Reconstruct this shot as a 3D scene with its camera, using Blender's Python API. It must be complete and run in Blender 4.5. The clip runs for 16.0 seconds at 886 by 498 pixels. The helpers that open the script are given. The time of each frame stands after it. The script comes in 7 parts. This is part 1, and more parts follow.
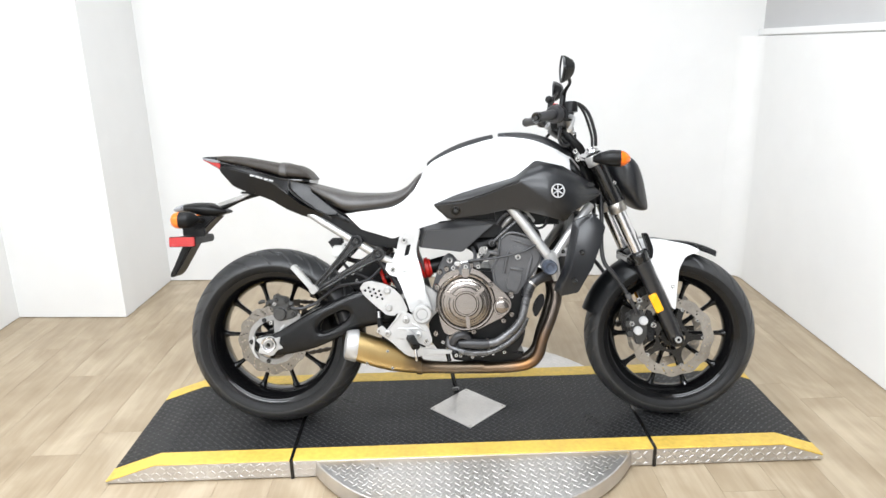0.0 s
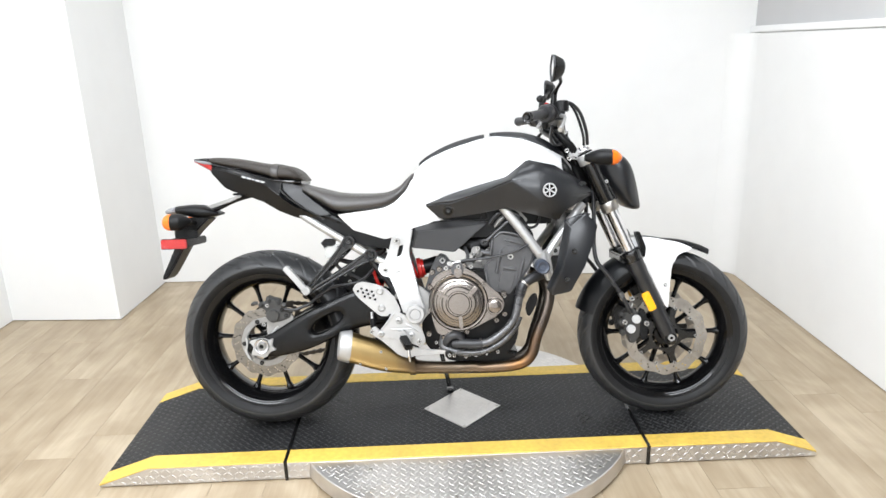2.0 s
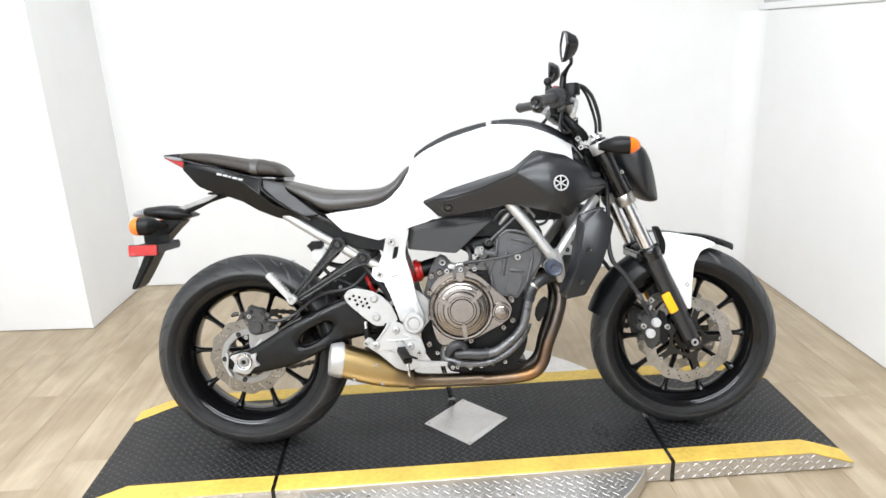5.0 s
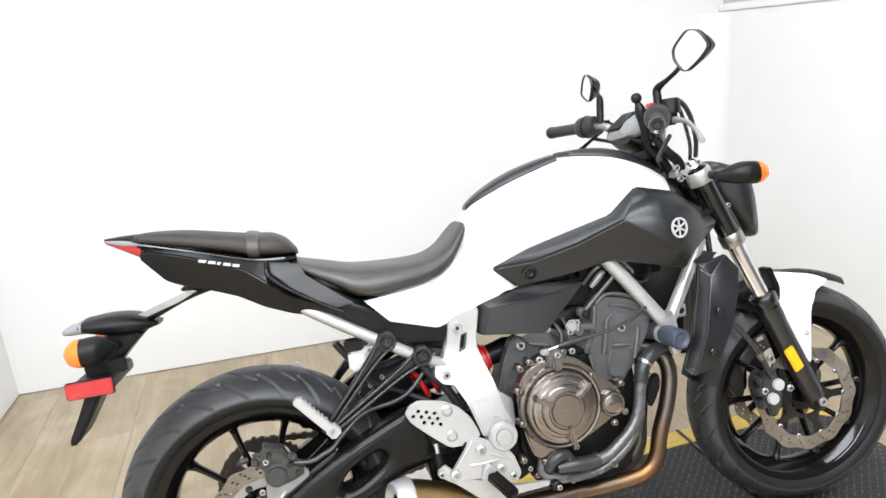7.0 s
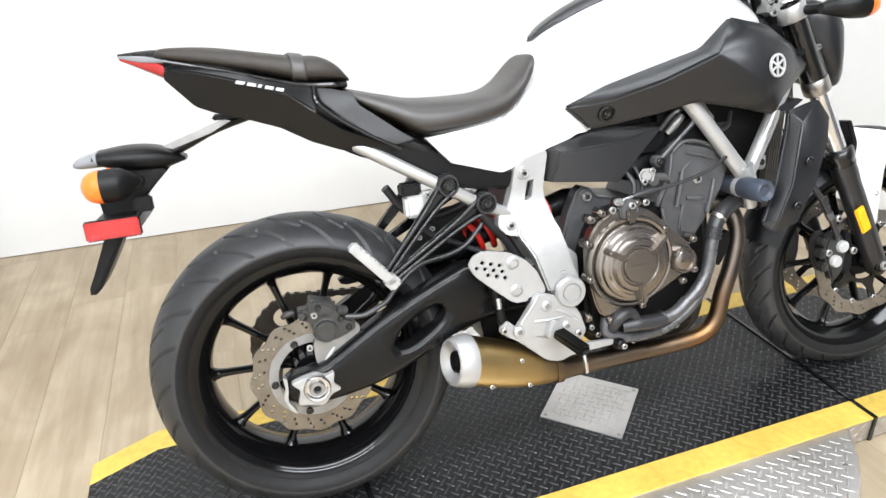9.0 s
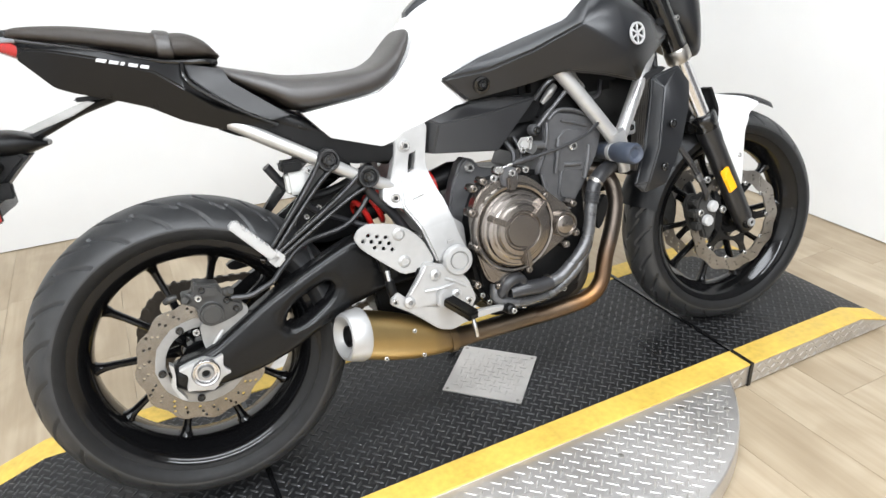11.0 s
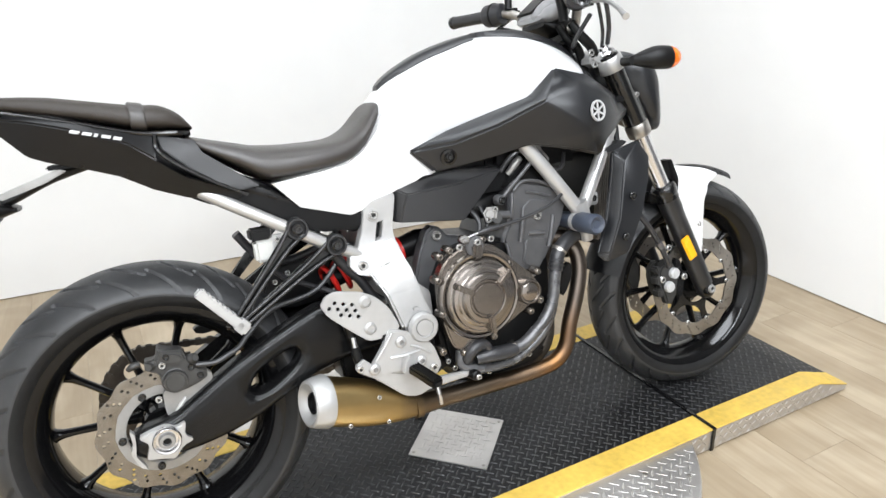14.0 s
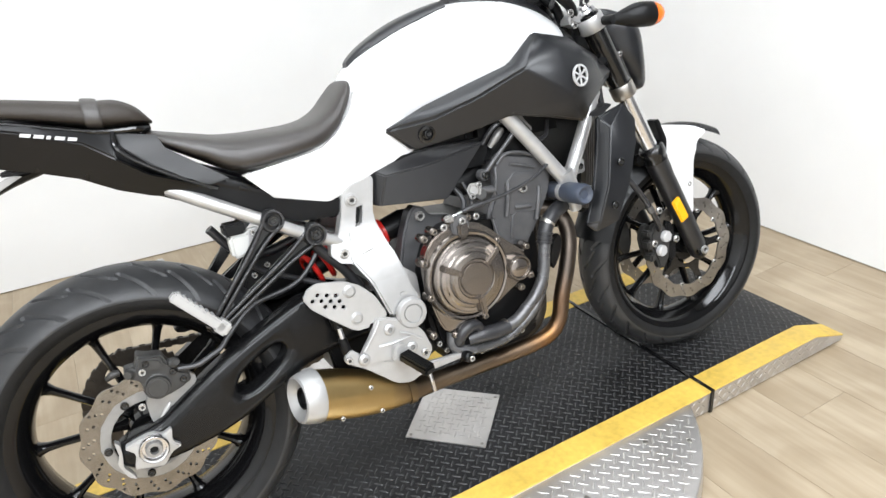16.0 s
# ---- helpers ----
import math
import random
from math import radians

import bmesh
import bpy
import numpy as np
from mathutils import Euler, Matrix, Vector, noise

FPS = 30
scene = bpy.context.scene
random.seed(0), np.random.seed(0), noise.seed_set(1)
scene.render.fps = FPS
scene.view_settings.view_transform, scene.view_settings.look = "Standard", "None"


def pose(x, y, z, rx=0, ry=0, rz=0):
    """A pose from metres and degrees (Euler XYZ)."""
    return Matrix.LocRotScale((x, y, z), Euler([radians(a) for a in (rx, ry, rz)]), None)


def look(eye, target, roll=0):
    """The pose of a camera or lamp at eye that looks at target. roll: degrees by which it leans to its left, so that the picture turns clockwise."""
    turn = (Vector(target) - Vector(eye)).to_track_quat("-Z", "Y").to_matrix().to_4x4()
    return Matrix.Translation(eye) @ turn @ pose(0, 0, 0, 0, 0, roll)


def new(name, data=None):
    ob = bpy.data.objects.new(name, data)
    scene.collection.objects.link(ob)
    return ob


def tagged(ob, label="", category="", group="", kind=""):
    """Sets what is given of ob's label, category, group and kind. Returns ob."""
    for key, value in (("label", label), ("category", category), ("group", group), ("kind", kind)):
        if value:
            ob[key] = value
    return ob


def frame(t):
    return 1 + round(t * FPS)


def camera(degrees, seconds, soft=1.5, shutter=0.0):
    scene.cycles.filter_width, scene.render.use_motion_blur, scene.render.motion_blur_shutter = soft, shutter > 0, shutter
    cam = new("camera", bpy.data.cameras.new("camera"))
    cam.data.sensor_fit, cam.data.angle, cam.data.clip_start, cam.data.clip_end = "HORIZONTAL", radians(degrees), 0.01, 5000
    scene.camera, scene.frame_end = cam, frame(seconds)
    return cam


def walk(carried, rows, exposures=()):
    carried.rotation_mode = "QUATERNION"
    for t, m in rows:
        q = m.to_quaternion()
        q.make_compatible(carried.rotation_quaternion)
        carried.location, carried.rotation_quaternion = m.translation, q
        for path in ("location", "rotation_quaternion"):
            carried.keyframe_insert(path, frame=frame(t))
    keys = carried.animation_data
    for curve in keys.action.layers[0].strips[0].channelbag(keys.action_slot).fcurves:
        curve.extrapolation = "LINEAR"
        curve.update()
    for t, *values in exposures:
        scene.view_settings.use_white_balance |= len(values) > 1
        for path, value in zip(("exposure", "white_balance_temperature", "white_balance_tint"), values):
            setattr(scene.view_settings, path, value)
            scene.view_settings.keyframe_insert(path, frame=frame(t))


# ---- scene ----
cam = camera(65.9, 16.0)
EXPOSURES = [(0, 0.03), (6.5, 0.05), (8.0, 0.14), (8.7, 0.16), (11.5, 0.02), (13.0, -0.03), (16.0, 0.0)]
PATH = [
    (0, (0.565, -2.29, 1.299), (0.596, -0.373, 0.733), -1.4),
    (0.5, (0.576, -2.291, 1.31), (0.598, -0.373, 0.746), -1.7),
    (1, (0.578, -2.295, 1.306), (0.605, -0.376, 0.742), -1.9),
    (1.5, (0.58, -2.295, 1.31), (0.614, -0.376, 0.745), -1.8),
    (2, (0.58, -2.288, 1.303), (0.62, -0.372, 0.733), -1.8),
    (2.5, (0.572, -2.287, 1.297), (0.621, -0.376, 0.708), -1.3),
    (3, (0.576, -2.281, 1.296), (0.618, -0.372, 0.7), -1.8),
    (3.5, (0.574, -2.278, 1.291), (0.613, -0.369, 0.697), -2.2),
    (3.7, (0.587, -2.267, 1.305), (0.623, -0.357, 0.71), -2.8),
    (5.8, (0.413, -1.843, 1.257), (0.588, 0.056, 0.653), -0.9),
    (6, (0.331, -1.781, 1.265), (0.625, 0.1, 0.654), -1.2),
    (6.5, (0.161, -1.638, 1.261), (0.595, 0.205, 0.617), -2.8),
    (7, (0.09, -1.408, 1.28), (0.582, 0.444, 0.709), -5.0),
    (7.5, (0.003, -1.243, 1.267), (0.507, 0.611, 0.711), -4.5),
    (8, (-0.093, -1.202, 1.248), (0.507, 0.603, 0.631), -3.3),
    (8.5, (-0.128, -1.194, 1.167), (0.431, 0.57, 0.408), -4.3),
    (8.7, (-0.111, -1.204, 1.155), (0.424, 0.519, 0.29), -3.1),
    (10.8, (-0.051, -1.271, 1.076), (0.715, 0.349, 0.187), -2.5),
    (11, (-0.044, -1.284, 1.088), (0.724, 0.341, 0.211), -3.0),
    (11.5, (-0.035, -1.299, 1.114), (0.778, 0.336, 0.298), -1.9),
    (12, (-0.03, -1.302, 1.117), (0.804, 0.323, 0.303), -1.6),
    (12.5, (-0.02, -1.306, 1.126), (0.837, 0.319, 0.336), -2.0),
    (13, (-0.019, -1.308, 1.132), (0.842, 0.328, 0.369), -1.0),
    (13.5, (-0.022, -1.305, 1.134), (0.83, 0.335, 0.369), -1.2),
    (14, (-0.025, -1.303, 1.137), (0.831, 0.34, 0.385), -1.4),
    (14.5, (-0.027, -1.304, 1.135), (0.828, 0.34, 0.383), -1.2),
    (15, (-0.022, -1.306, 1.133), (0.83, 0.325, 0.348), -1.8),
    (15.5, (-0.029, -1.292, 1.131), (0.855, 0.323, 0.351), -1.4),
    (16, (0.019, -1.249, 1.159), (0.872, 0.34, 0.294), -4.6),
]
walk(cam, [(t, look(eye, target, roll)) for t, eye, target, roll in PATH], EXPOSURES)


# ---- light ----
world = bpy.data.worlds.new("world")
scene.world = world
world.use_nodes = True
world.node_tree.nodes["Background"].inputs[0].default_value = (1, 1, 1, 1)
world.node_tree.nodes["Background"].inputs[1].default_value = 0.3


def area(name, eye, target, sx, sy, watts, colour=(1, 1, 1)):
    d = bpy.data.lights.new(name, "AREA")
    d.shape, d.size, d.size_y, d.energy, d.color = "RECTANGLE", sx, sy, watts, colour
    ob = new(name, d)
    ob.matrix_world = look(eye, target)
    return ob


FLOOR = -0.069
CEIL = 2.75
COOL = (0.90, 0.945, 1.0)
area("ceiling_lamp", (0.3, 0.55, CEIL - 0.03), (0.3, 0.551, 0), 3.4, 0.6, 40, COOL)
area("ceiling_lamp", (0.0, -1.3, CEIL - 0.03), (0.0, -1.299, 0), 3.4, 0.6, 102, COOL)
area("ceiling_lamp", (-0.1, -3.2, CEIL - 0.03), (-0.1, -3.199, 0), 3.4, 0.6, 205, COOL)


# ---- materials ----
def mat(name, colour, rough=0.5, metal=0.0, vary=0.12, scale=30.0, bump=0.0, bscale=200.0, coat=0.0, rvary=0.1, transmission=0.0, spec=0.5, random_vary=0.0):
    m = bpy.data.materials.new(name)
    m.use_nodes = True
    n, l = m.node_tree.nodes, m.node_tree.links
    b = n["Principled BSDF"]
    tc = n.new("ShaderNodeTexCoord")
    big = n.new("ShaderNodeTexNoise")
    big.inputs["Scale"].default_value, big.inputs["Detail"].default_value = scale * 0.15, 4
    fine = n.new("ShaderNodeTexNoise")
    fine.inputs["Scale"].default_value, fine.inputs["Detail"].default_value = scale, 6
    add = n.new("ShaderNodeMath")
    add.operation = "ADD"
    for t in (big, fine):
        l.new(tc.outputs["Object"], t.inputs["Vector"])
    l.new(big.outputs["Fac"], add.inputs[0])
    l.new(fine.outputs["Fac"], add.inputs[1])
    rng = n.new("ShaderNodeMapRange")
    rng.inputs["From Min"].default_value, rng.inputs["From Max"].default_value = 0.6, 1.4
    rng.inputs["To Min"].default_value, rng.inputs["To Max"].default_value = 1 - vary, 1 + vary
    l.new(add.outputs[0], rng.inputs["Value"])
    value = rng.outputs[0]
    if random_vary:
        info = n.new("ShaderNodeObjectInfo")
        r2 = n.new("ShaderNodeMapRange")
        r2.inputs["To Min"].default_value, r2.inputs["To Max"].default_value = 1 - random_vary, 1 + random_vary
        l.new(info.outputs["Random"], r2.inputs["Value"])
        mul = n.new("ShaderNodeMath")
        mul.operation = "MULTIPLY"
        l.new(value, mul.inputs[0])
        l.new(r2.outputs[0], mul.inputs[1])
        value = mul.outputs[0]
    mix = n.new("ShaderNodeVectorMath")
    mix.operation = "SCALE"
    mix.inputs[0].default_value = colour
    l.new(value, mix.inputs["Scale"])
    l.new(mix.outputs[0], b.inputs["Base Color"])
    rr = n.new("ShaderNodeMapRange")
    rr.inputs["From Min"].default_value, rr.inputs["From Max"].default_value = 0.3, 0.7
    rr.inputs["To Min"].default_value, rr.inputs["To Max"].default_value = max(0.02, rough - rvary), min(1, rough + rvary)
    l.new(big.outputs["Fac"], rr.inputs["Value"])
    l.new(rr.outputs[0], b.inputs["Roughness"])
    b.inputs["Metallic"].default_value = metal
    b.inputs["Specular IOR Level"].default_value = spec
    b.inputs["Coat Weight"].default_value = coat
    b.inputs["Coat Roughness"].default_value = 0.06
    b.inputs["Transmission Weight"].default_value = transmission
    if bump:
        bt = n.new("ShaderNodeTexNoise")
        bt.inputs["Scale"].default_value, bt.inputs["Detail"].default_value = bscale, 3
        l.new(tc.outputs["Object"], bt.inputs["Vector"])
        bp = n.new("ShaderNodeBump")
        bp.inputs["Strength"].default_value, bp.inputs["Distance"].default_value = bump, 0.002
        l.new(bt.outputs["Fac"], bp.inputs["Height"])
        l.new(bp.outputs[0], b.inputs["Normal"])
    return m


def wood_floor():
    m = bpy.data.materials.new("oak_vinyl")
    m.use_nodes = True
    n, l = m.node_tree.nodes, m.node_tree.links
    b = n["Principled BSDF"]
    geo = n.new("ShaderNodeNewGeometry")
    info = n.new("ShaderNodeObjectInfo")
    off = n.new("ShaderNodeVectorMath")
    off.operation = "MULTIPLY_ADD"
    comb = n.new("ShaderNodeCombineXYZ")
    for k in range(3):
        l.new(info.outputs["Random"], comb.inputs[k])
    off.inputs[1].default_value = (37.0, 53.0, 11.0)
    l.new(comb.outputs[0], off.inputs[0])
    l.new(geo.outputs["Position"], off.inputs[2])

    def streak(sx, sy, detail, distort):
        mp = n.new("ShaderNodeMapping")
        mp.inputs["Scale"].default_value = (sx, sy, 1)
        l.new(off.outputs[0], mp.inputs["Vector"])
        t = n.new("ShaderNodeTexNoise")
        t.inputs["Scale"].default_value, t.inputs["Detail"].default_value, t.inputs["Distortion"].default_value = 1.0, detail, distort
        l.new(mp.outputs[0], t.inputs["Vector"])
        return t.outputs["Fac"]

    a, c, g = streak(9, 1.6, 4, 0.6), streak(60, 3.0, 5, 0.3), streak(5, 3.0, 3, 1.0)
    ramp = n.new("ShaderNodeValToRGB")
    e = ramp.color_ramp.elements
    e[0].position, e[0].color = 0.28, (0.245, 0.182, 0.113, 1)
    e[1].position, e[1].color = 0.72, (0.485, 0.402, 0.290, 1)
    mid = ramp.color_ramp.elements.new(0.5)
    mid.color = (0.350, 0.277, 0.186, 1)
    s1 = n.new("ShaderNodeMath")
    s1.operation = "MULTIPLY_ADD"
    s1.inputs[1].default_value = 0.42
    l.new(a, s1.inputs[0])
    s2 = n.new("ShaderNodeMath")
    s2.operation = "MULTIPLY_ADD"
    s2.inputs[1].default_value = 0.25
    l.new(c, s2.inputs[0])
    s3 = n.new("ShaderNodeMath")
    s3.operation = "MULTIPLY_ADD"
    s3.inputs[1].default_value = 0.46
    l.new(g, s3.inputs[0])
    r0 = n.new("ShaderNodeMath")
    r0.operation = "MULTIPLY_ADD"
    r0.inputs[1].default_value, r0.inputs[2].default_value = 0.035, -0.075
    l.new(info.outputs["Random"], r0.inputs[0])
    l.new(r0.outputs[0], s1.inputs[2])
    l.new(s1.outputs[0], s2.inputs[2])
    l.new(s2.outputs[0], s3.inputs[2])
    l.new(s3.outputs[0], ramp.inputs[0])
    l.new(ramp.outputs[0], b.inputs["Base Color"])
    b.inputs["Roughness"].default_value = 0.42
    bp = n.new("ShaderNodeBump")
    bp.inputs["Strength"].default_value, bp.inputs["Distance"].default_value = 0.15, 0.001
    l.new(c, bp.inputs["Height"])
    l.new(bp.outputs[0], b.inputs["Normal"])
    return m


M_WALL = mat("white_wall_paint", (0.775, 0.775, 0.765), 0.75, vary=0.025, scale=6, bump=0.12, bscale=260)
# Side wall above the ledge, greyer than the white lining below it.
M_SOFFIT = mat("grey_upper_wall", (0.48, 0.48, 0.48), 0.8, vary=0.03, scale=6, bump=0.1, bscale=260)
# Ceiling out of view, greyed so metal and plastic mirror less white.
M_CEIL = mat("reflection_grey_ceiling", (0.42, 0.42, 0.43), 0.9, vary=0.03, scale=8, bump=0.15, bscale=180)
M_GAP = mat("dark_gap", (0.27, 0.22, 0.155), 0.9)
M_OAK = wood_floor()
M_RUBBER = mat("tyre_rubber", (0.013, 0.013, 0.0132), 0.52, vary=0.25, scale=60, bump=0.1, bscale=500, spec=0.2)
M_TREAD = mat("tyre_tread_rubber", (0.026, 0.0265, 0.0275), 0.40, vary=0.3, scale=40, bump=0.15, bscale=700, spec=0.45)
M_MAT = mat("black_rubber_deck", (0.0090, 0.0091, 0.0095), 0.42, vary=0.5, scale=14, bump=0.2, bscale=350, rvary=0.12, spec=0.31)
M_YELLOW = mat("yellow_safety_paint", (0.63, 0.425, 0.078), 0.5, vary=0.24, scale=60, bump=0.15, bscale=400)
M_ALUPLATE = mat("aluminium_tread_plate", (0.62, 0.6, 0.58), 0.38, metal=0.85, vary=0.12, scale=20, bump=0.1, bscale=300, rvary=0.12)
M_PAINT = mat("white_tank_paint", (0.76, 0.76, 0.755), 0.25, vary=0.01, coat=0.6, rvary=0.03)
M_SHROUD = mat("dark_grey_shroud_plastic", (0.0115, 0.0122, 0.0140), 0.31, vary=0.12, scale=25, rvary=0.06, bump=0.04, bscale=900, spec=0.52)
M_TAIL = mat("black_tail_plastic", (0.0055, 0.0056, 0.0062), 0.28, vary=0.12, scale=25, rvary=0.06, bump=0.04, bscale=900, spec=0.33)
M_INSERT = mat("mid_grey_trim_plastic", (0.022, 0.022, 0.023), 0.36, vary=0.10, scale=25, rvary=0.06, bump=0.04, bscale=900, spec=0.42)
M_COVER = mat("grey_side_cover_plastic", (0.014, 0.014, 0.015), 0.32, vary=0.12, scale=30, rvary=0.06, bump=0.06, bscale=900, spec=0.6)
M_PLASTIC = mat("black_plastic", (0.0045, 0.0045, 0.0047), 0.36, vary=0.2, scale=30, rvary=0.08, bump=0.08, bscale=900, spec=0.24)
M_BLACK = mat("satin_black_paint", (0.005, 0.005, 0.0053), 0.22, vary=0.15, scale=30, rvary=0.06, spec=0.45, coat=0.4)
M_SWING = mat("satin_charcoal_swingarm", (0.0055, 0.0055, 0.0058), 0.26, vary=0.15, scale=25, bump=0.06, bscale=700, spec=0.27)
# Brown tint of both vinyls is a warm reflection put into the colour.
M_SEAT = mat("seat_vinyl", (0.026, 0.0215, 0.0185), 0.38, vary=0.2, scale=40, bump=0.2, bscale=1200, rvary=0.08, spec=0.8)
M_PILLION = mat("pillion_vinyl", (0.024, 0.0185, 0.0140), 0.44, vary=0.2, scale=40, bump=0.4, bscale=700, rvary=0.08, spec=0.45)
M_ALU = mat("cast_aluminium", (0.455, 0.452, 0.446), 0.40, metal=0.5, vary=0.12, scale=30, bump=0.08, bscale=600, rvary=0.08)
M_SILVER = mat("silver_frame_paint", (0.47, 0.467, 0.46), 0.36, metal=0.6, vary=0.08, scale=30, bump=0.03, bscale=900)
M_CHROME = mat("bright_steel", (0.70, 0.70, 0.71), 0.24, metal=1.0, vary=0.05, scale=40, rvary=0.06)
M_BADGE = mat("silver_badge_plating", (0.58, 0.58, 0.58), 0.3, metal=0.3, vary=0.04)
# Rear disc steel: the dark surroundings it mirrors are put into its colour.
M_DISC = mat("reflection_dark_disc_steel", (0.24, 0.222, 0.198), 0.22, metal=1.0, vary=0.25, scale=60, bump=0.1, bscale=500)
M_STEEL = mat("brushed_disc_steel", (0.40, 0.38, 0.35), 0.38, metal=1.0, vary=0.2, scale=60, bump=0.1, bscale=500)
M_BRONZE = mat("bronze_engine_paint", (0.29, 0.262, 0.238), 0.25, metal=0.95, vary=0.10, scale=25, rvary=0.06, bump=0.03, bscale=700)
M_ENGINE = mat("graphite_engine_casting", (0.095, 0.095, 0.098), 0.38, metal=0.35, vary=0.22, scale=40, bump=0.25, bscale=500)
M_ENGDARK = mat("black_engine_casting", (0.0045, 0.0045, 0.0047), 0.36, vary=0.25, scale=40, bump=0.2, bscale=400, spec=0.24)
M_CALIPER = mat("grey_caliper_casting", (0.050, 0.049, 0.047), 0.40, metal=0.4, vary=0.25, scale=50, bump=0.2, bscale=500)
M_HOSE = mat("rubber_hose", (0.024, 0.024, 0.026), 0.34, vary=0.2, scale=40, spec=0.5)
M_POD = mat("smoked_grey_pod_plastic", (0.24, 0.24, 0.245), 0.28, vary=0.1, scale=40, spec=0.5)
M_PIPE = mat("grey_coated_pipe", (0.125, 0.125, 0.128), 0.30, metal=0.6, vary=0.35, scale=90, bump=0.2, bscale=500)
M_RIM = mat("gloss_black_wheel_paint", (0.0035, 0.0035, 0.0038), 0.13, vary=0.15, scale=30, rvary=0.03, spec=0.3, coat=0.08)
M_RED = mat("red_spring_enamel", (0.62, 0.02, 0.015), 0.3, vary=0.08, coat=0.4)
M_REDLENS = mat("red_reflector_plastic", (0.40, 0.010, 0.009), 0.2, vary=0.06, scale=200, bump=0.4, bscale=500, coat=0.5)
M_AMBER = mat("amber_lens", (0.88, 0.17, 0.008), 0.2, vary=0.05, coat=0.5, bump=0.3, bscale=300)
M_AMBER2 = mat("yellow_amber_reflector", (0.95, 0.45, 0.01), 0.22, vary=0.05, scale=200, coat=0.5, bump=0.4, bscale=500)
M_CLEAR = mat("clear_lens_plastic", (0.22, 0.225, 0.24), 0.1, vary=0.03, coat=0.5)
M_RESERV = mat("milky_reservoir_plastic", (0.48, 0.48, 0.46), 0.35, vary=0.05)
M_MIRROR = mat("mirror_glass", (0.93, 0.93, 0.94), 0.02, metal=1.0, vary=0.0, rvary=0.0)
M_GLASS = mat("headlight_lens", (0.75, 0.77, 0.8), 0.06, vary=0.02, coat=0.5)
M_BLUECAP = mat("blue_grey_slider_plastic", (0.045, 0.055, 0.078), 0.45, vary=0.15, scale=60)
M_DECAL = mat("white_decal", (0.5, 0.5, 0.5), 0.4, vary=0.03)
# Unseen wall, dark so that glossy side panels reflect less light.
M_DARKWALL = mat("reflection_dark_wall", (0.10, 0.10, 0.103), 0.85, vary=0.1, scale=6, bump=0.1, bscale=260)
# Unseen wall behind the camera, kept bright to lift reflections in dark plastic.
M_BACKWALL = mat("reflection_bright_wall", (0.80, 0.80, 0.80), 0.85, vary=0.05, scale=6, bump=0.1, bscale=260)
M_BOLT = mat("plated_bolt_steel", (0.52, 0.515, 0.50), 0.27, metal=0.75, vary=0.1, scale=60)
# Lug glints put into a lighter, shinier rubber than the deck's.
M_LUG = mat("glinting_rubber_lug", (0.0190, 0.0192, 0.0200), 0.34, vary=0.5, scale=14, bump=0.15, bscale=350, spec=0.60)
M_DULLALU = mat("dull_cast_aluminium", (0.30, 0.295, 0.285), 0.42, metal=0.6, vary=0.2, scale=40, bump=0.15, bscale=500)
# Hanger rails and bosses: edge highlights put into a lighter metal than the webs.
M_HANGER = mat("highlit_hanger_metal", (0.040, 0.040, 0.041), 0.26, metal=0.5, vary=0.2, scale=40, bump=0.1, bscale=600, spec=0.6)
M_BRASSY = mat("chain_steel", (0.07, 0.06, 0.05), 0.4, metal=0.9, vary=0.3, scale=80)


def exhaust_material():
    """Titanium-gold steel that turns coppery and grey along the pipe."""
    m = mat("heat_tinted_steel", (1, 1, 1), 0.40, metal=1.0, vary=0.1, scale=25, rvary=0.1, bump=0.05, bscale=400)
    n, l = m.node_tree.nodes, m.node_tree.links
    b = n["Principled BSDF"]
    tc, sep, ramp = n.new("ShaderNodeTexCoord"), n.new("ShaderNodeSeparateXYZ"), n.new("ShaderNodeValToRGB")
    l.new(tc.outputs["Object"], sep.inputs[0])
    warp = n.new("ShaderNodeTexNoise")
    warp.inputs["Scale"].default_value = 9
    l.new(tc.outputs["Object"], warp.inputs["Vector"])
    sh = n.new("ShaderNodeMath")
    sh.operation = "MULTIPLY_ADD"
    sh.inputs[1].default_value = 0.10
    l.new(warp.outputs["Fac"], sh.inputs[0])
    l.new(sep.outputs["X"], sh.inputs[2])
    l.new(sh.outputs[0], ramp.inputs[0])
    stops = ((0.30, (0.50, 0.365, 0.165)), (0.52, (0.43, 0.300, 0.130)), (0.58, (0.17, 0.125, 0.084)), (0.72, (0.150, 0.118, 0.088)),
             (0.86, (0.17, 0.115, 0.074)), (0.93, (0.25, 0.130, 0.054)), (0.98, (0.16, 0.105, 0.070)), (1.0, (0.115, 0.095, 0.080)))
    els = ramp.color_ramp.elements
    while len(els) < len(stops):
        els.new(0.5)
    for e, (p, c) in zip(els, stops):
        e.position, e.color = p, (*c, 1)
    mul = n.new("ShaderNodeMix")
    mul.data_type, mul.blend_type = "RGBA", "MULTIPLY"
    mul.inputs["Factor"].default_value = 1
    old = b.inputs["Base Color"].links[0].from_socket
    l.new(old, mul.inputs["A"])
    l.new(ramp.outputs[0], mul.inputs["B"])
    l.new(mul.outputs["Result"], b.inputs["Base Color"])
    return m


M_EXH = exhaust_material()


# ---- shaping helpers ----
from mathutils import geometry

def finish(bm, angle=38):
    bmesh.ops.recalc_face_normals(bm, faces=bm.faces)
    for f in bm.faces:
        f.smooth = True
    for e in bm.edges:
        e.smooth = not (len(e.link_faces) == 2 and e.calc_face_angle(0) > radians(angle))


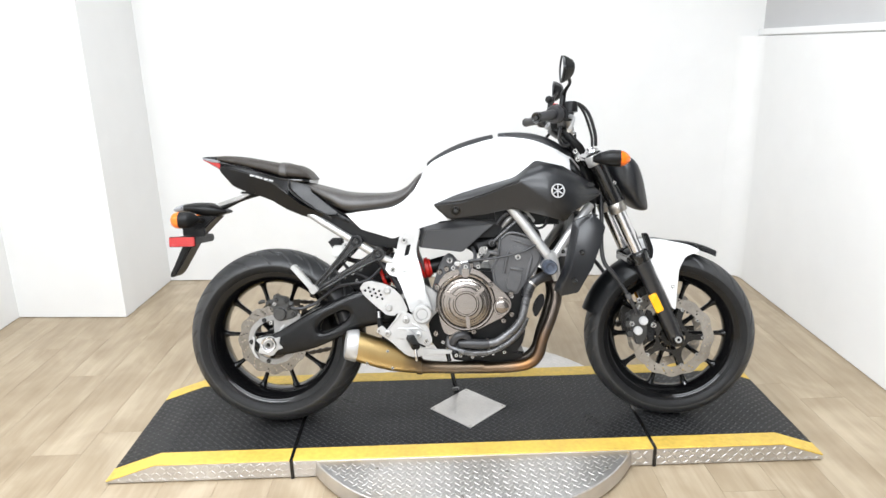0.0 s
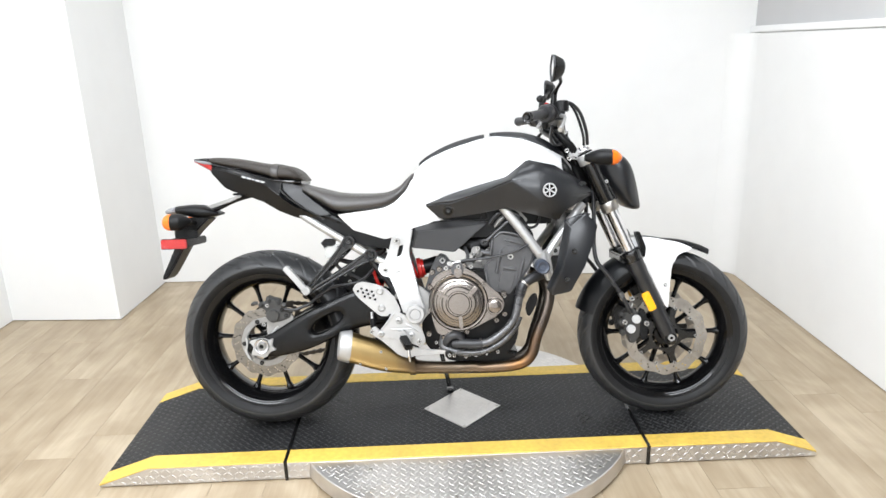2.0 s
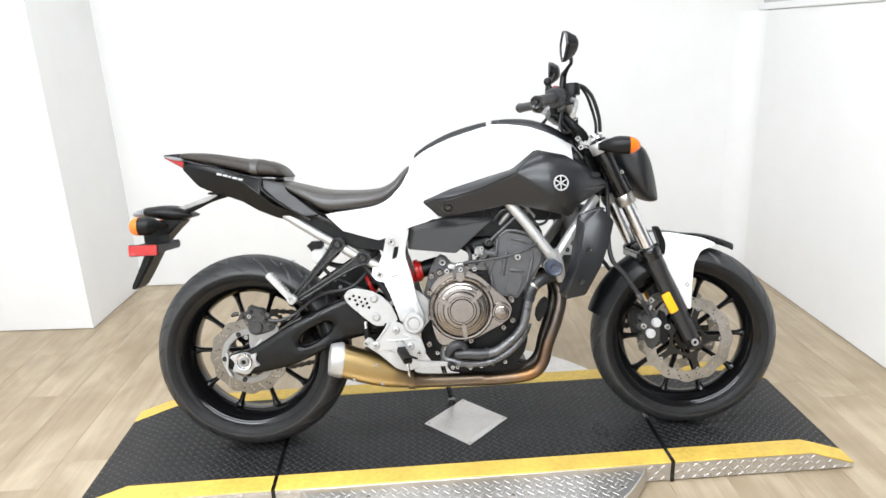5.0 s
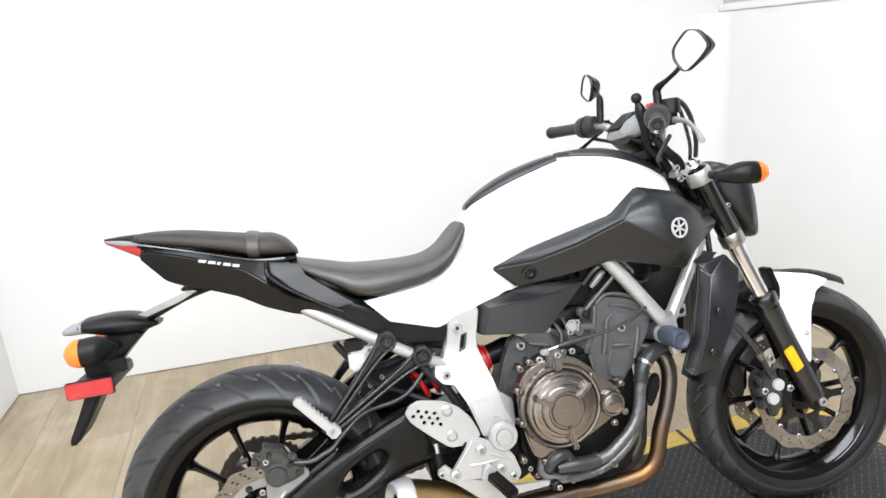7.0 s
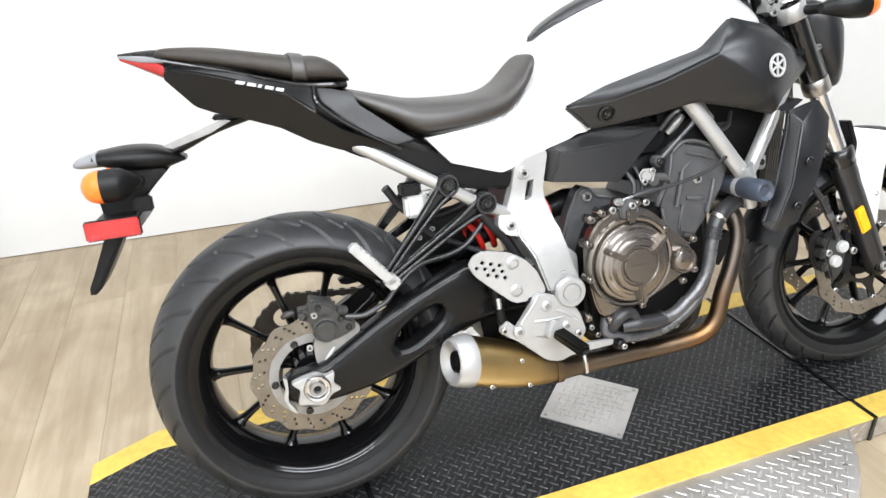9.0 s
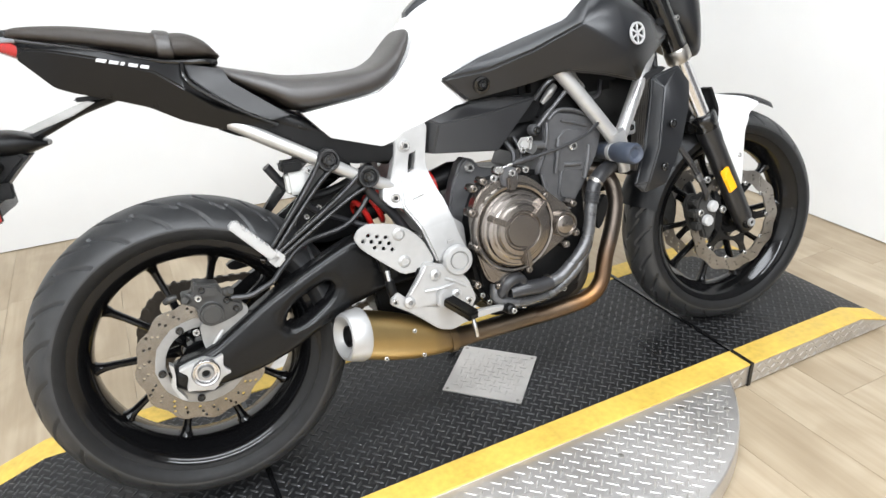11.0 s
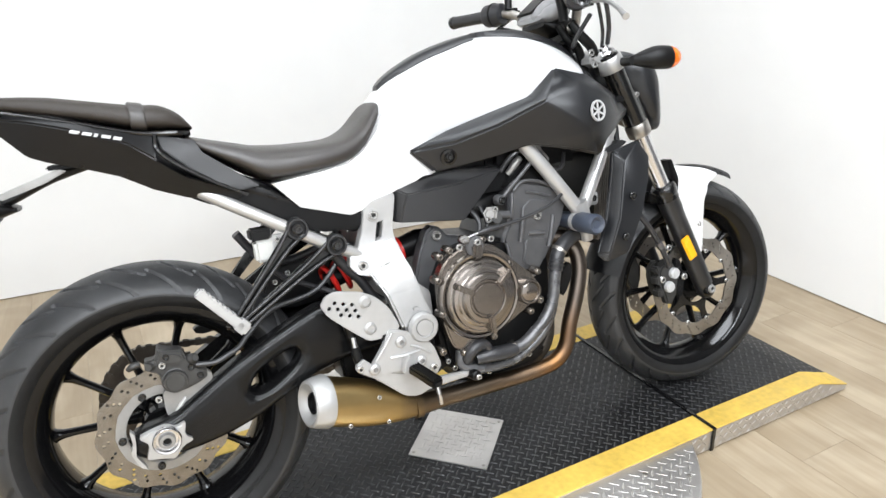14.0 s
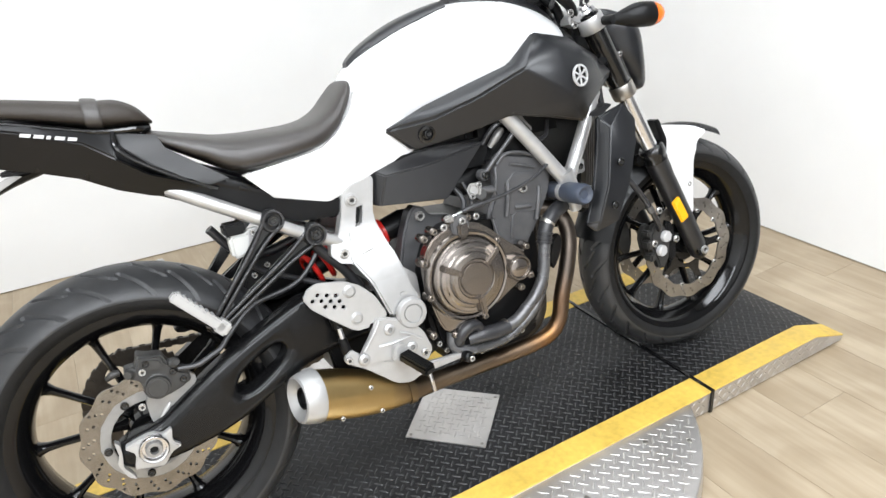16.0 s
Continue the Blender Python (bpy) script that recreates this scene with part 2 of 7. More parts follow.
def to_mesh(name, bm, material, angle=38):
    finish(bm, angle)
    me = bpy.data.meshes.new(name)
    bm.to_mesh(me)
    bm.free()
    me.materials.append(material)
    return me


def part(name, bm, material, parent=None, label="", angle=38, kind=""):
    """One bmesh as one mesh object under a thing or a part."""
    ob = new(name, to_mesh(name, bm, material, angle))
    ob.parent = parent
    return tagged(ob, label, kind=kind)


def shared(name, me, m, parent):
    """One more object on a mesh that alike pieces share."""
    ob = new(name, me)
    ob.parent = parent
    ob.matrix_basis = m
    return ob


def cut(pts, n=2, q=0.25):
    """Corner-cut a closed outline."""
    for _ in range(n):
        out = []
        for a, b in zip(pts, pts[1:] + pts[:1]):
            out.append(tuple(x + (y - x) * q for x, y in zip(a, b)))
            out.append(tuple(x + (y - x) * (1 - q) for x, y in zip(a, b)))
        pts = out
    return pts


def spline(pts, n=5):
    """Catmull-Rom through points of any dimension."""
    p = [np.array(a, float) for a in pts]
    p = [2 * p[0] - p[1]] + p + [2 * p[-1] - p[-2]]
    out = []
    for k in range(1, len(p) - 2):
        for s in range(n):
            t = s / n
            a, b, c, d = p[k - 1 : k + 3]
            out.append(0.5 * (2 * b + (c - a) * t + (2 * a - 5 * b + 4 * c - d) * t * t + (3 * b - a - 3 * c + d) * t ** 3))
    return [tuple(map(float, q)) for q in out + [p[-2]]]


def ring(cx, cz, r, n=16):
    return [(cx + r * math.cos(2 * math.pi * k / n), cz + r * math.sin(2 * math.pi * k / n)) for k in range(n)]


def plate(outline, y0, y1, holes=(), bevel=0.003, segments=2, bm=None, warp=None):
    """An outline in x and z, with holes, thick from y0 to y1, with rounded edges."""
    own = bmesh.new()
    edges = []
    for loop in (outline, *holes):
        vs = [own.verts.new((x, y0, z)) for x, z in loop]
        edges += [own.edges.new((a, b)) for a, b in zip(vs, vs[1:] + vs[:1])]
    if holes:
        bmesh.ops.triangle_fill(own, edges=edges, use_beauty=True)
    else:
        own.faces.new(list(own.verts))
    made = bmesh.ops.extrude_face_region(own, geom=list(own.faces))
    for v in made["geom"]:
        if isinstance(v, bmesh.types.BMVert):
            v.co.y = y1
    bmesh.ops.recalc_face_normals(own, faces=own.faces)
    if bevel:
        sharp = [e for e in own.edges if len(e.link_faces) == 2 and e.calc_face_angle(0) > radians(50) and abs(e.verts[0].co.y - e.verts[1].co.y) < 1e-6]
        bmesh.ops.bevel(own, geom=sharp, offset=bevel, segments=segments, affect="EDGES", clamp_overlap=True)
    if warp:
        for v in own.verts:
            v.co = Vector(warp(*v.co))
    return merged(own, bm)


def merged(own, bm):
    if bm is None:
        return own
    me = bpy.data.meshes.new("scratch")
    own.to_mesh(me)
    own.free()
    bm.from_mesh(me)
    bpy.data.meshes.remove(me)
    return bm


def sweep(points, radius, seg=12, n=6, bm=None, flat=1.0):
    """A round pipe along a smooth line; radius may be a list, one per point."""
    rs = radius if isinstance(radius, (list, tuple)) else [radius] * len(points)
    path = spline([(*p, r) for p, r in zip(points, rs)], n)
    own = bmesh.new() if bm is None else bm
    rows, side = [], None
    for k, q in enumerate(path):
        c = Vector(q[:3])
        a, b = Vector(path[max(0, k - 1)][:3]), Vector(path[min(len(path) - 1, k + 1)][:3])
        d = (b - a).normalized()
        if side is None:
            side = d.orthogonal().normalized()
        side = (side - d * side.dot(d)).normalized()
        up = d.cross(side)
        rows.append([own.verts.new(c + q[3] * (math.cos(w) * side + flat * math.sin(w) * up)) for w in (2 * math.pi * j / seg for j in range(seg))])
    for a, b in zip(rows, rows[1:]):
        for j in range(seg):
            own.faces.new((a[j], a[(j + 1) % seg], b[(j + 1) % seg], b[j]))
    own.faces.new(rows[0][::-1])
    own.faces.new(rows[-1])
    return own


def lathe(profile, centre, axis=(0, 1, 0), seg=48, bm=None, closed=False):
    """Turn a profile of (radius, along) about an axis through centre."""
    own = bmesh.new() if bm is None else bm
    ax = Vector(axis).normalized()
    u = ax.orthogonal().normalized()
    w = ax.cross(u)
    rows = []
    for k in range(seg):
        t = 2 * math.pi * k / seg
        d = math.cos(t) * u + math.sin(t) * w
        rows.append([own.verts.new(Vector(centre) + r * d + a * ax) for r, a in profile])
    m = len(profile)
    for a, b in zip(rows, rows[1:] + rows[:1]):
        for j in range(m if closed else m - 1):
            i = (j + 1) % m
            own.faces.new((a[j], a[i], b[i], b[j]))
    if not closed:
        for j in (0, m - 1):
            if profile[j][0] > 1e-5:
                own.faces.new([r[j] for r in rows])
    bmesh.ops.remove_doubles(own, verts=own.verts, dist=1e-5)
    return own


def loft(sections, seg=32, n=4, bm=None, power=2.4, skew=None):
    """Smooth body along x: rows of x, bottom, top, half width, and where in the height it is widest (0 to 1)."""
    rows_in = spline(sections, n)
    own = bmesh.new() if bm is None else bm
    rows = []
    for row in rows_in:
        x, zb, zt, hw = row[:4]
        f = row[4] if len(row) > 4 else 0.5
        yc = row[5] if len(row) > 5 else 0.0
        zm = zb + f * (zt - zb)
        vs = []
        for k in range(seg):
            t = 2 * math.pi * k / seg
            c, s = math.cos(t), math.sin(t)
            y = hw * math.copysign(abs(c) ** (2 / power), c)
            h = (zt - zm) if s > 0 else (zm - zb)
            z = zm + h * math.copysign(abs(s) ** (2 / power), s)
            vs.append(own.verts.new((x, yc + y, z)))
        rows.append(vs)
    for a, b in zip(rows, rows[1:]):
        for j in range(seg):
            own.faces.new((a[j], a[(j + 1) % seg], b[(j + 1) % seg], b[j]))
    own.faces.new(rows[0])
    own.faces.new(rows[-1])
    return own


def sheet(controls):
    """A smooth depth over x and z that passes through control points (x, depth, z): a thin plate."""
    c = np.array(controls, float)
    q = c[:, [0, 2]]
    def kernel(d):
        return np.where(d > 1e-9, d * d * np.log(np.maximum(d, 1e-9)), 0.0)
    k = kernel(np.linalg.norm(q[:, None] - q[None], axis=2))
    n = len(c)
    a = np.zeros((n + 3, n + 3))
    a[:n, :n] = k + np.eye(n) * 1e-5
    a[:n, n], a[:n, n + 1 :] = 1, q
    a[n:, :n] = a[:n, n:].T
    w = np.linalg.solve(a, np.r_[c[:, 1], 0, 0, 0])
    return lambda x, z: float(w[:n] @ kernel(np.hypot(q[:, 0] - x, q[:, 1] - z)) + w[n] + w[n + 1] * x + w[n + 2] * z)


def inside(x, z, loop):
    hit = False
    for (xa, za), (xb, zb) in zip(loop, loop[1:] + loop[:1]):
        if (za > z) != (zb > z) and x < (xb - xa) * (z - za) / (zb - za) + xa:
            hit = not hit
    return hit


def skin(outline, depth, thick, side, step=0.010, rim=0.006):
    """A curved panel: an outline in x and z laid on a depth, rounded over at its rim, on one side of the machine."""
    edge = []
    for (xa, za), (xb, zb) in zip(outline, outline[1:] + outline[:1]):
        n = max(1, round(math.hypot(xb - xa, zb - za) / step))
        edge += [(xa + (xb - xa) * k / n, za + (zb - za) * k / n) for k in range(n)]
    pts = [Vector(p) for p in edge]
    arr = np.array(edge)
    x0, z0 = arr.min(0)
    x1, z1 = arr.max(0)
    for i in range(int((x1 - x0) / step) + 1):
        for j in range(int((z1 - z0) / step) + 1):
            x, z = x0 + (i + 0.5 * (j % 2)) * step, z0 + j * step
            if inside(x, z, edge) and np.hypot(arr[:, 0] - x, arr[:, 1] - z).min() > 0.45 * step:
                pts.append(Vector((x, z)))
    loop = [(k, (k + 1) % len(edge)) for k in range(len(edge))]
    vs, _, fs, *_ = geometry.delaunay_2d_cdt(pts, loop, [], 1, 1e-6)
    own = bmesh.new()
    made = []
    for v in vs:
        far = float(np.hypot(arr[:, 0] - v.x, arr[:, 1] - v.y).min())
        made.append(own.verts.new((v.x, side * (depth(v.x, v.y) - rim * max(0.0, 1 - far / (2 * rim)) ** 2), v.y)))
    for f in fs:
        own.faces.new([made[k] for k in f])
    bmesh.ops.recalc_face_normals(own, faces=own.faces)
    up = bmesh.ops.extrude_face_region(own, geom=list(own.faces))
    for v in up["geom"]:
        if isinstance(v, bmesh.types.BMVert):
            v.co.y -= side * thick
    return own


def block(x0, x1, y0, y1, z0, z1, bevel=0.004, bm=None):
    own = bmesh.new()
    bmesh.ops.create_cube(own, size=1)
    for v in own.verts:
        v.co = ((x0 + x1) / 2 + v.co.x * (x1 - x0), (y0 + y1) / 2 + v.co.y * (y1 - y0), (z0 + z1) / 2 + v.co.z * (z1 - z0))
    if bevel:
        bmesh.ops.bevel(own, geom=list(own.edges), offset=bevel, segments=2, affect="EDGES", clamp_overlap=True)
    return merged(own, bm)


def facets(points, faces, thick, side, bevel=0.004, least=20):
    """A folded panel: named corners (x, depth, z), flat faces between them, thick inwards, its creases softly rounded."""
    own = bmesh.new()
    vs = {k: own.verts.new((x, side * y, z)) for k, (x, y, z) in points.items()}
    for f in faces:
        own.faces.new([vs[k] for k in f])
    bmesh.ops.recalc_face_normals(own, faces=own.faces)
    up = bmesh.ops.extrude_face_region(own, geom=list(own.faces))
    for v in up["geom"]:
        if isinstance(v, bmesh.types.BMVert):
            v.co.y -= side * thick
    bmesh.ops.recalc_face_normals(own, faces=own.faces)
    if bevel:
        sharp = [e for e in own.edges if len(e.link_faces) == 2 and e.calc_face_angle(0) > radians(least)]
        bmesh.ops.bevel(own, geom=sharp, offset=bevel, segments=2, affect="EDGES", clamp_overlap=True)
    return own


def flip(bm):
    for v in bm.verts:
        v.co.y = -v.co.y
    return bm


def bolt_mesh(name, material, profile, hexed=False, socket=M_CALIPER):
    """A bolt head of radius one that faces the near side, its socket's shade put into a darker material."""
    me = to_mesh(name, lathe(profile, (0, 0, 0), (0, -1, 0), 6 if hexed else 16), material)
    me.materials.append(socket)
    for p in me.polygons:
        p.material_index = 1 if math.hypot(p.center.x, p.center.z) < 0.44 else 0
    return me


BOLT_HEAD = [(0.0, 0.30), (0.40, 0.30), (0.47, 0.75), (0.82, 0.78), (1.0, 0.6), (1.0, 0.0)]
BOLT_STEEL = bolt_mesh("bolt", M_BOLT, BOLT_HEAD)
BOLT_DARK = bolt_mesh("dark_bolt", M_BLACK, BOLT_HEAD)
BOLT_BRONZE = bolt_mesh("bronze_bolt", M_BRONZE, BOLT_HEAD)
BOLT_PLAIN = to_mesh("flat_bolt", lathe([(0.0, 0.30), (0.55, 0.32), (0.60, 0.22), (0.66, 0.34), (0.95, 0.14), (1.0, 0.0)], (0, 0, 0), (0, -1, 0), 18), M_ALU)
BOLT_ALU = bolt_mesh("button_bolt", M_ALU, [(0.0, 0.10), (0.36, 0.10), (0.42, 0.40), (0.72, 0.34), (0.95, 0.14), (1.0, 0.0)], socket=M_DULLALU)


def bolts(places, parent, me=None, r=0.008, name="bolt"):
    for x, y, z in places:
        shared(name, me or BOLT_STEEL, Matrix.Translation((x, y, z)) @ Matrix.Scale(r, 4), parent)


# ---- room ----
def slab(name, corners, thick, material, label, category):
    """A wall on a line of floor corners (x, y), thick away from the room."""
    (xa, ya), (xb, yb) = corners
    d = Vector((xb - xa, yb - ya, 0)).normalized()
    out = Vector((d.y, -d.x, 0)) * thick
    bm = bmesh.new()
    lo = [Vector((xa, ya, 0)), Vector((xb, yb, 0)), Vector((xb, yb, 0)) + out, Vector((xa, ya, 0)) + out]
    vs = [bm.verts.new(v + Vector((0, 0, z))) for z in (FLOOR + 0.004, CEIL) for v in lo]
    for f in ((0, 1, 2, 3), (4, 5, 6, 7), (0, 1, 5, 4), (1, 2, 6, 5), (2, 3, 7, 6), (3, 0, 4, 7)):
        bm.faces.new([vs[k] for k in f])
    return tagged(part(name, bm, material), label, category, kind="structure")


XL, XR, YB, YF = -1.80, 2.46, 1.90, -5.0
slab("wall_back", [(2.47, 1.625), (-1.095, 1.812)], 0.12, M_WALL, "smooth white painted wall behind the motorcycle", "wall")
slab("pillar_side", [(-1.075, 1.95), (-1.105, 1.205)], 0.02, M_WALL, "white side face of a boxed-in column", "wall")
slab("pillar_front", [(-1.105, 1.205), (-1.85, 1.262)], 0.1, M_WALL, "white front face of a boxed-in column", "wall")
slab("wall_left", [(-1.708, 1.35), (-1.69, YF)], 0.12, M_WALL, "white painted side wall", "wall")
slab("wall_front", [(-1.80, YF), (2.6, YF)], 0.12, M_BACKWALL, "unseen pale wall closing the room and brightening reflections", "wall")
slab("wall_right_front", [(2.290, YF), (2.3675, -0.73)], 0.12, M_DARKWALL, "unseen side wall, added dark to darken reflections", "wall")
slab("wall_right", [(2.385, -0.70), (2.430, 1.80)], 0.12, M_SOFFIT, "side wall, grey above a ledge at chest height", "wall")
bm = bmesh.new()
quad = [(2.352, -0.70), (2.402, 1.6245), (2.50, 1.6245), (2.43, -0.70)]
vs = [bm.verts.new((x, y, z)) for z in (FLOOR + 0.004, 1.319) for x, y in quad]
for f in ((0, 1, 2, 3), (4, 5, 6, 7), (0, 1, 5, 4), (1, 2, 6, 5), (2, 3, 7, 6), (3, 0, 4, 7)):
    bm.faces.new([vs[k] for k in f])
bmesh.ops.bevel(bm, geom=[e for e in bm.edges if e.verts[0].co.z > 1 and e.verts[1].co.z > 1], offset=0.006, segments=2, affect="EDGES")
tagged(part("wall_lining", bm, M_WALL), "white lining board on the lower side wall with a plain top ledge", "wall", kind="structure")
bm = bmesh.new()
quad = [(2.348, -0.70), (2.398, 1.6245), (2.50, 1.6245), (2.43, -0.70)]
vs = [bm.verts.new((x, y, z)) for z in (1.321, 1.355) for x, y in quad]
for f in ((0, 1, 2, 3), (4, 5, 6, 7), (0, 1, 5, 4), (1, 2, 6, 5), (2, 3, 7, 6), (3, 0, 4, 7)):
    bm.faces.new([vs[k] for k in f])
bmesh.ops.bevel(bm, geom=list(bm.edges), offset=0.004, segments=2, affect="EDGES")
tagged(part("trim_ledge", bm, M_WALL), "narrow white cap board along the top of the wall lining", "trim", kind="structure")
bm = bmesh.new()
arc = [(2.2855 + 0.115 * math.cos(radians(9 * k)), 1.5185 + 0.115 * math.sin(radians(9 * k))) for k in range(11)] + [(2.2855, 1.66), (2.44, 1.66), (2.44, 1.5185)]
lo, hi = ([bm.verts.new((x, y, z)) for x, y in arc] for z in (FLOOR + 0.004, 1.319))
bm.faces.new(lo)
bm.faces.new(hi)
for k in range(len(arc)):
    bm.faces.new((lo[k], lo[(k + 1) % len(arc)], hi[(k + 1) % len(arc)], hi[k]))
tagged(part("wall_corner", bm, M_WALL), "white rounded corner between the back wall and the side wall", "wall", kind="structure")
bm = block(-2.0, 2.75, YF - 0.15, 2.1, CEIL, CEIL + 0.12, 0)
tagged(part("ceiling", bm, M_CEIL), "unseen ceiling, greyed to give reflections contrast", "ceiling", kind="structure")
bm = block(-2.0, 2.75, YF - 0.15, 2.1, FLOOR - 0.05, FLOOR - 0.006, 0)
floor = tagged(part("floor", bm, M_GAP), "light oak plank floor with a worn grey-brown grain", "floor", kind="structure")

# ---- display platform ----
PX, HALF, STRIP = 0.683, 0.308, 0.237
BREAK = (-0.374, 1.722)


def deck_z(x):
    """Height of the platform's top along its length."""
    d = max(BREAK[0] - x, x - BREAK[1])
    return 0.0 if d <= 0 else -0.052 * d / 0.155


def strip(x0, x1, y0, y1, top, bottom, material, name, parent, label="", bevel=0.002):
    """A slab that follows the platform's top."""
    xs = sorted({x0, x1, *[x for x in BREAK if x0 < x < x1]})
    up = [(x, deck_z(x) + top) for x in xs]
    lo = [(x, (deck_z(x) + bottom) if bottom > -0.03 else max(FLOOR + 0.004, -1)) for x in xs]
    return part(name, plate(up + lo[::-1], y0, y1, bevel=bevel, segments=1), material, parent, label)


def lug_mesh(rows, length, width, height):
    """Raised bars: rows of centre, long way, short way, up."""
    verts, faces = [], []
    for c, a, b, u in rows:
        k = len(verts)
        for p, q, h in ((-1, 0, 0), (-0.45, 1, 0), (0.45, 1, 0), (1, 0, 0), (0.45, -1, 0), (-0.45, -1, 0), (-0.55, 0, 1), (0.55, 0, 1)):
            verts.append(tuple(c + a * (p * length / 2) + b * (q * width / 2) + u * (h * height)))
        faces += [tuple(k + i for i in f) for f in ((0, 6, 1), (1, 6, 7, 2), (2, 7, 3), (3, 7, 4), (4, 7, 6, 5), (5, 6, 0))]
    me = bpy.data.meshes.new("lugs")
    me.from_pydata(verts, [], faces)
    return me


def lugs(rows, material, parent, length=0.0250, width=0.0058, height=0.0016):
    me = lug_mesh(rows, length, width, height)
    me.materials.append(material)
    ob = new("tread_pattern", me)
    ob.parent = parent
    return tagged(ob, kind="stuff")


def lug_rows(x0, x1, y0, y1, z, pitch=0.0190, keep=None):
    """Places of raised bars that meet in T shapes, on a square grid set at 45 degrees."""
    rows, h = [], math.sqrt(0.5)
    cx, cy = (x0 + x1) / 2, (y0 + y1) / 2
    n = int(((x1 - x0) + (y1 - y0)) / 2 / h / pitch) + 2
    for i in range(-n, n + 1):
        for j in range(-n, n + 1):
            x, y = cx + (i - j) * pitch * h, cy + (i + j) * pitch * h
            if not (x0 + 0.006 < x < x1 - 0.006 and y0 + 0.006 < y < y1 - 0.006) or keep and not keep(x, y):
                continue
            w = radians(45 if (i + j) % 2 else -45)
            a, b = np.array((math.cos(w), math.sin(w), 0)), np.array((-math.sin(w), math.cos(w), 0))
            zz = z(x)
            slope = (z(x + 0.004) - z(x - 0.004)) / 0.008
            a[2], b[2] = slope * a[0], slope * b[0]
            rows.append((np.array((x, y, zz)), a, b, np.array((0, 0, 1.0))))
    return rows


def side_lugs(x0, x1, y, parent):
    rows, pitch = [], 0.0185
    for i in range(int((x1 - x0) / pitch)):
        x = x0 + (i + 0.5) * pitch
        for j in range(3):
            z = FLOOR + 0.013 + j * 0.0205
            if z > deck_z(x) - 0.012:
                continue
            w = radians(40 if (i + j) % 2 else -40)
            s = math.copysign(1, y)
            rows.append((np.array((x, y, z)), np.array((math.cos(w), 0, math.sin(w))), np.array((-math.sin(w), 0, math.cos(w))), np.array((0, s, 0))))
    lugs(rows, M_ALUPLATE, parent, 0.019, 0.0052, 0.0017)


def platform(name, x0, x1, label):
    ob = new(name)
    tagged(ob, label, "platform")
    strip(x0, x1, -HALF, HALF, -0.003, -1, M_ALUPLATE, "body", ob, "bare aluminium tread-plate side")
    deck = strip(x0 + 0.001, x1 - 0.001, -STRIP, STRIP, 0.0, -0.002, M_MAT, "deck", ob, "black rubber tread surface", 0.001)
    for s in (-1, 1):
        y0, y1 = sorted((s * STRIP, s * (HALF + 0.002)))
        strip(x0 + 0.001, x1 - 0.001, y0, y1, 0.0015, -0.004, M_YELLOW, "edge_stripe", ob, "yellow safety stripe")
        side_lugs(x0, x1, s * (HALF + 0.0005), ob)
    lugs(lug_rows(x0 + 0.002, x1 - 0.002, -STRIP, STRIP, deck_z, keep=lambda x, y: abs(x - 0.682) + abs(y + 0.003) > 0.155), M_LUG, deck)
    return ob, deck


centre, deck = platform("display_platform", 0.082, 1.284, "low black rubber platform with yellow edges under the motorcycle")
platform("end_ramp", -0.541, 0.074, "sloped end ramp with black tread and yellow edges")
platform("end_ramp", 1.292, 1.861, "sloped end ramp with black tread and yellow edges")
for x in (0.078, 1.288):
    bm = block(x - 0.0055, x + 0.0055, -HALF - 0.0045, HALF + 0.0045, FLOOR + 0.001, 0.0045, 0.001)
    tagged(part("joint_strip", bm, M_BLACK), "black rubber strip in the joint between platform and ramp", "strip", "platform joints")
diamond = [(0.682 + 0.143 * a, -0.003 + 0.146 * b) for a, b in ((-1, 0), (0, -1), (1, 0), (0, 1))]
bm = bmesh.new()
f = bm.faces.new([bm.verts.new((x, y, 0.0005)) for x, y in diamond])
up = bmesh.ops.extrude_face_region(bm, geom=[f])
for v in up["geom"]:
    if isinstance(v, bmesh.types.BMVert):
        v.co.z = 0.0035
inlay = part("diamond_plate", bm, M_ALUPLATE, centre, "square aluminium tread plate set as a diamond")
lugs(lug_rows(0.55, 0.82, -0.15, 0.15, lambda x: 0.0035, keep=lambda x, y: abs(x - 0.682) + abs(y + 0.003) < 0.128), M_ALUPLATE, inlay, 0.0245, 0.0054, 0.0010)
RIVET = to_mesh("rivet", lathe([(0, 0.001), (0.004, 0.0), (0.0045, -0.001)], (0, 0, 0), (0, 0, 1), 10), M_STEEL)
for a, b in ((-1, 0), (0, -1), (1, 0), (0, 1)):
    shared("rivet", RIVET, Matrix.Translation((0.682 + 0.128 * a, -0.003 + 0.131 * b, 0.0042)), inlay)

R_DISC = 0.608
turntable = new("turntable")
tagged(turntable, "round aluminium tread-plate turntable under the platform", "turntable")
bm = lathe([(0, -0.007), (R_DISC - 0.003, -0.007), (R_DISC, -0.010), (R_DISC + 0.004, FLOOR + 0.012), (0, FLOOR + 0.012)], (PX, 0, 0), (0, 0, 1), 128)
disc = part("disc", bm, M_ALUPLATE, turntable, angle=25)
bm = lathe([(0, FLOOR + 0.013), (R_DISC - 0.012, FLOOR + 0.013), (R_DISC - 0.012, FLOOR), (0, FLOOR)], (PX, 0, 0), (0, 0, 1), 96)
part("base_ring", bm, M_BLACK, turntable, "black base ring")
lugs(lug_rows(PX - 0.62, PX + 0.62, -0.62, 0.62, lambda x: -0.007, 0.0215, keep=lambda x, y: abs(y) > HALF + 0.012 and math.hypot(x - PX, y) < R_DISC - 0.014), M_ALUPLATE, disc, 0.0275, 0.0060, 0.0013)
latch = new("turntable_latch")
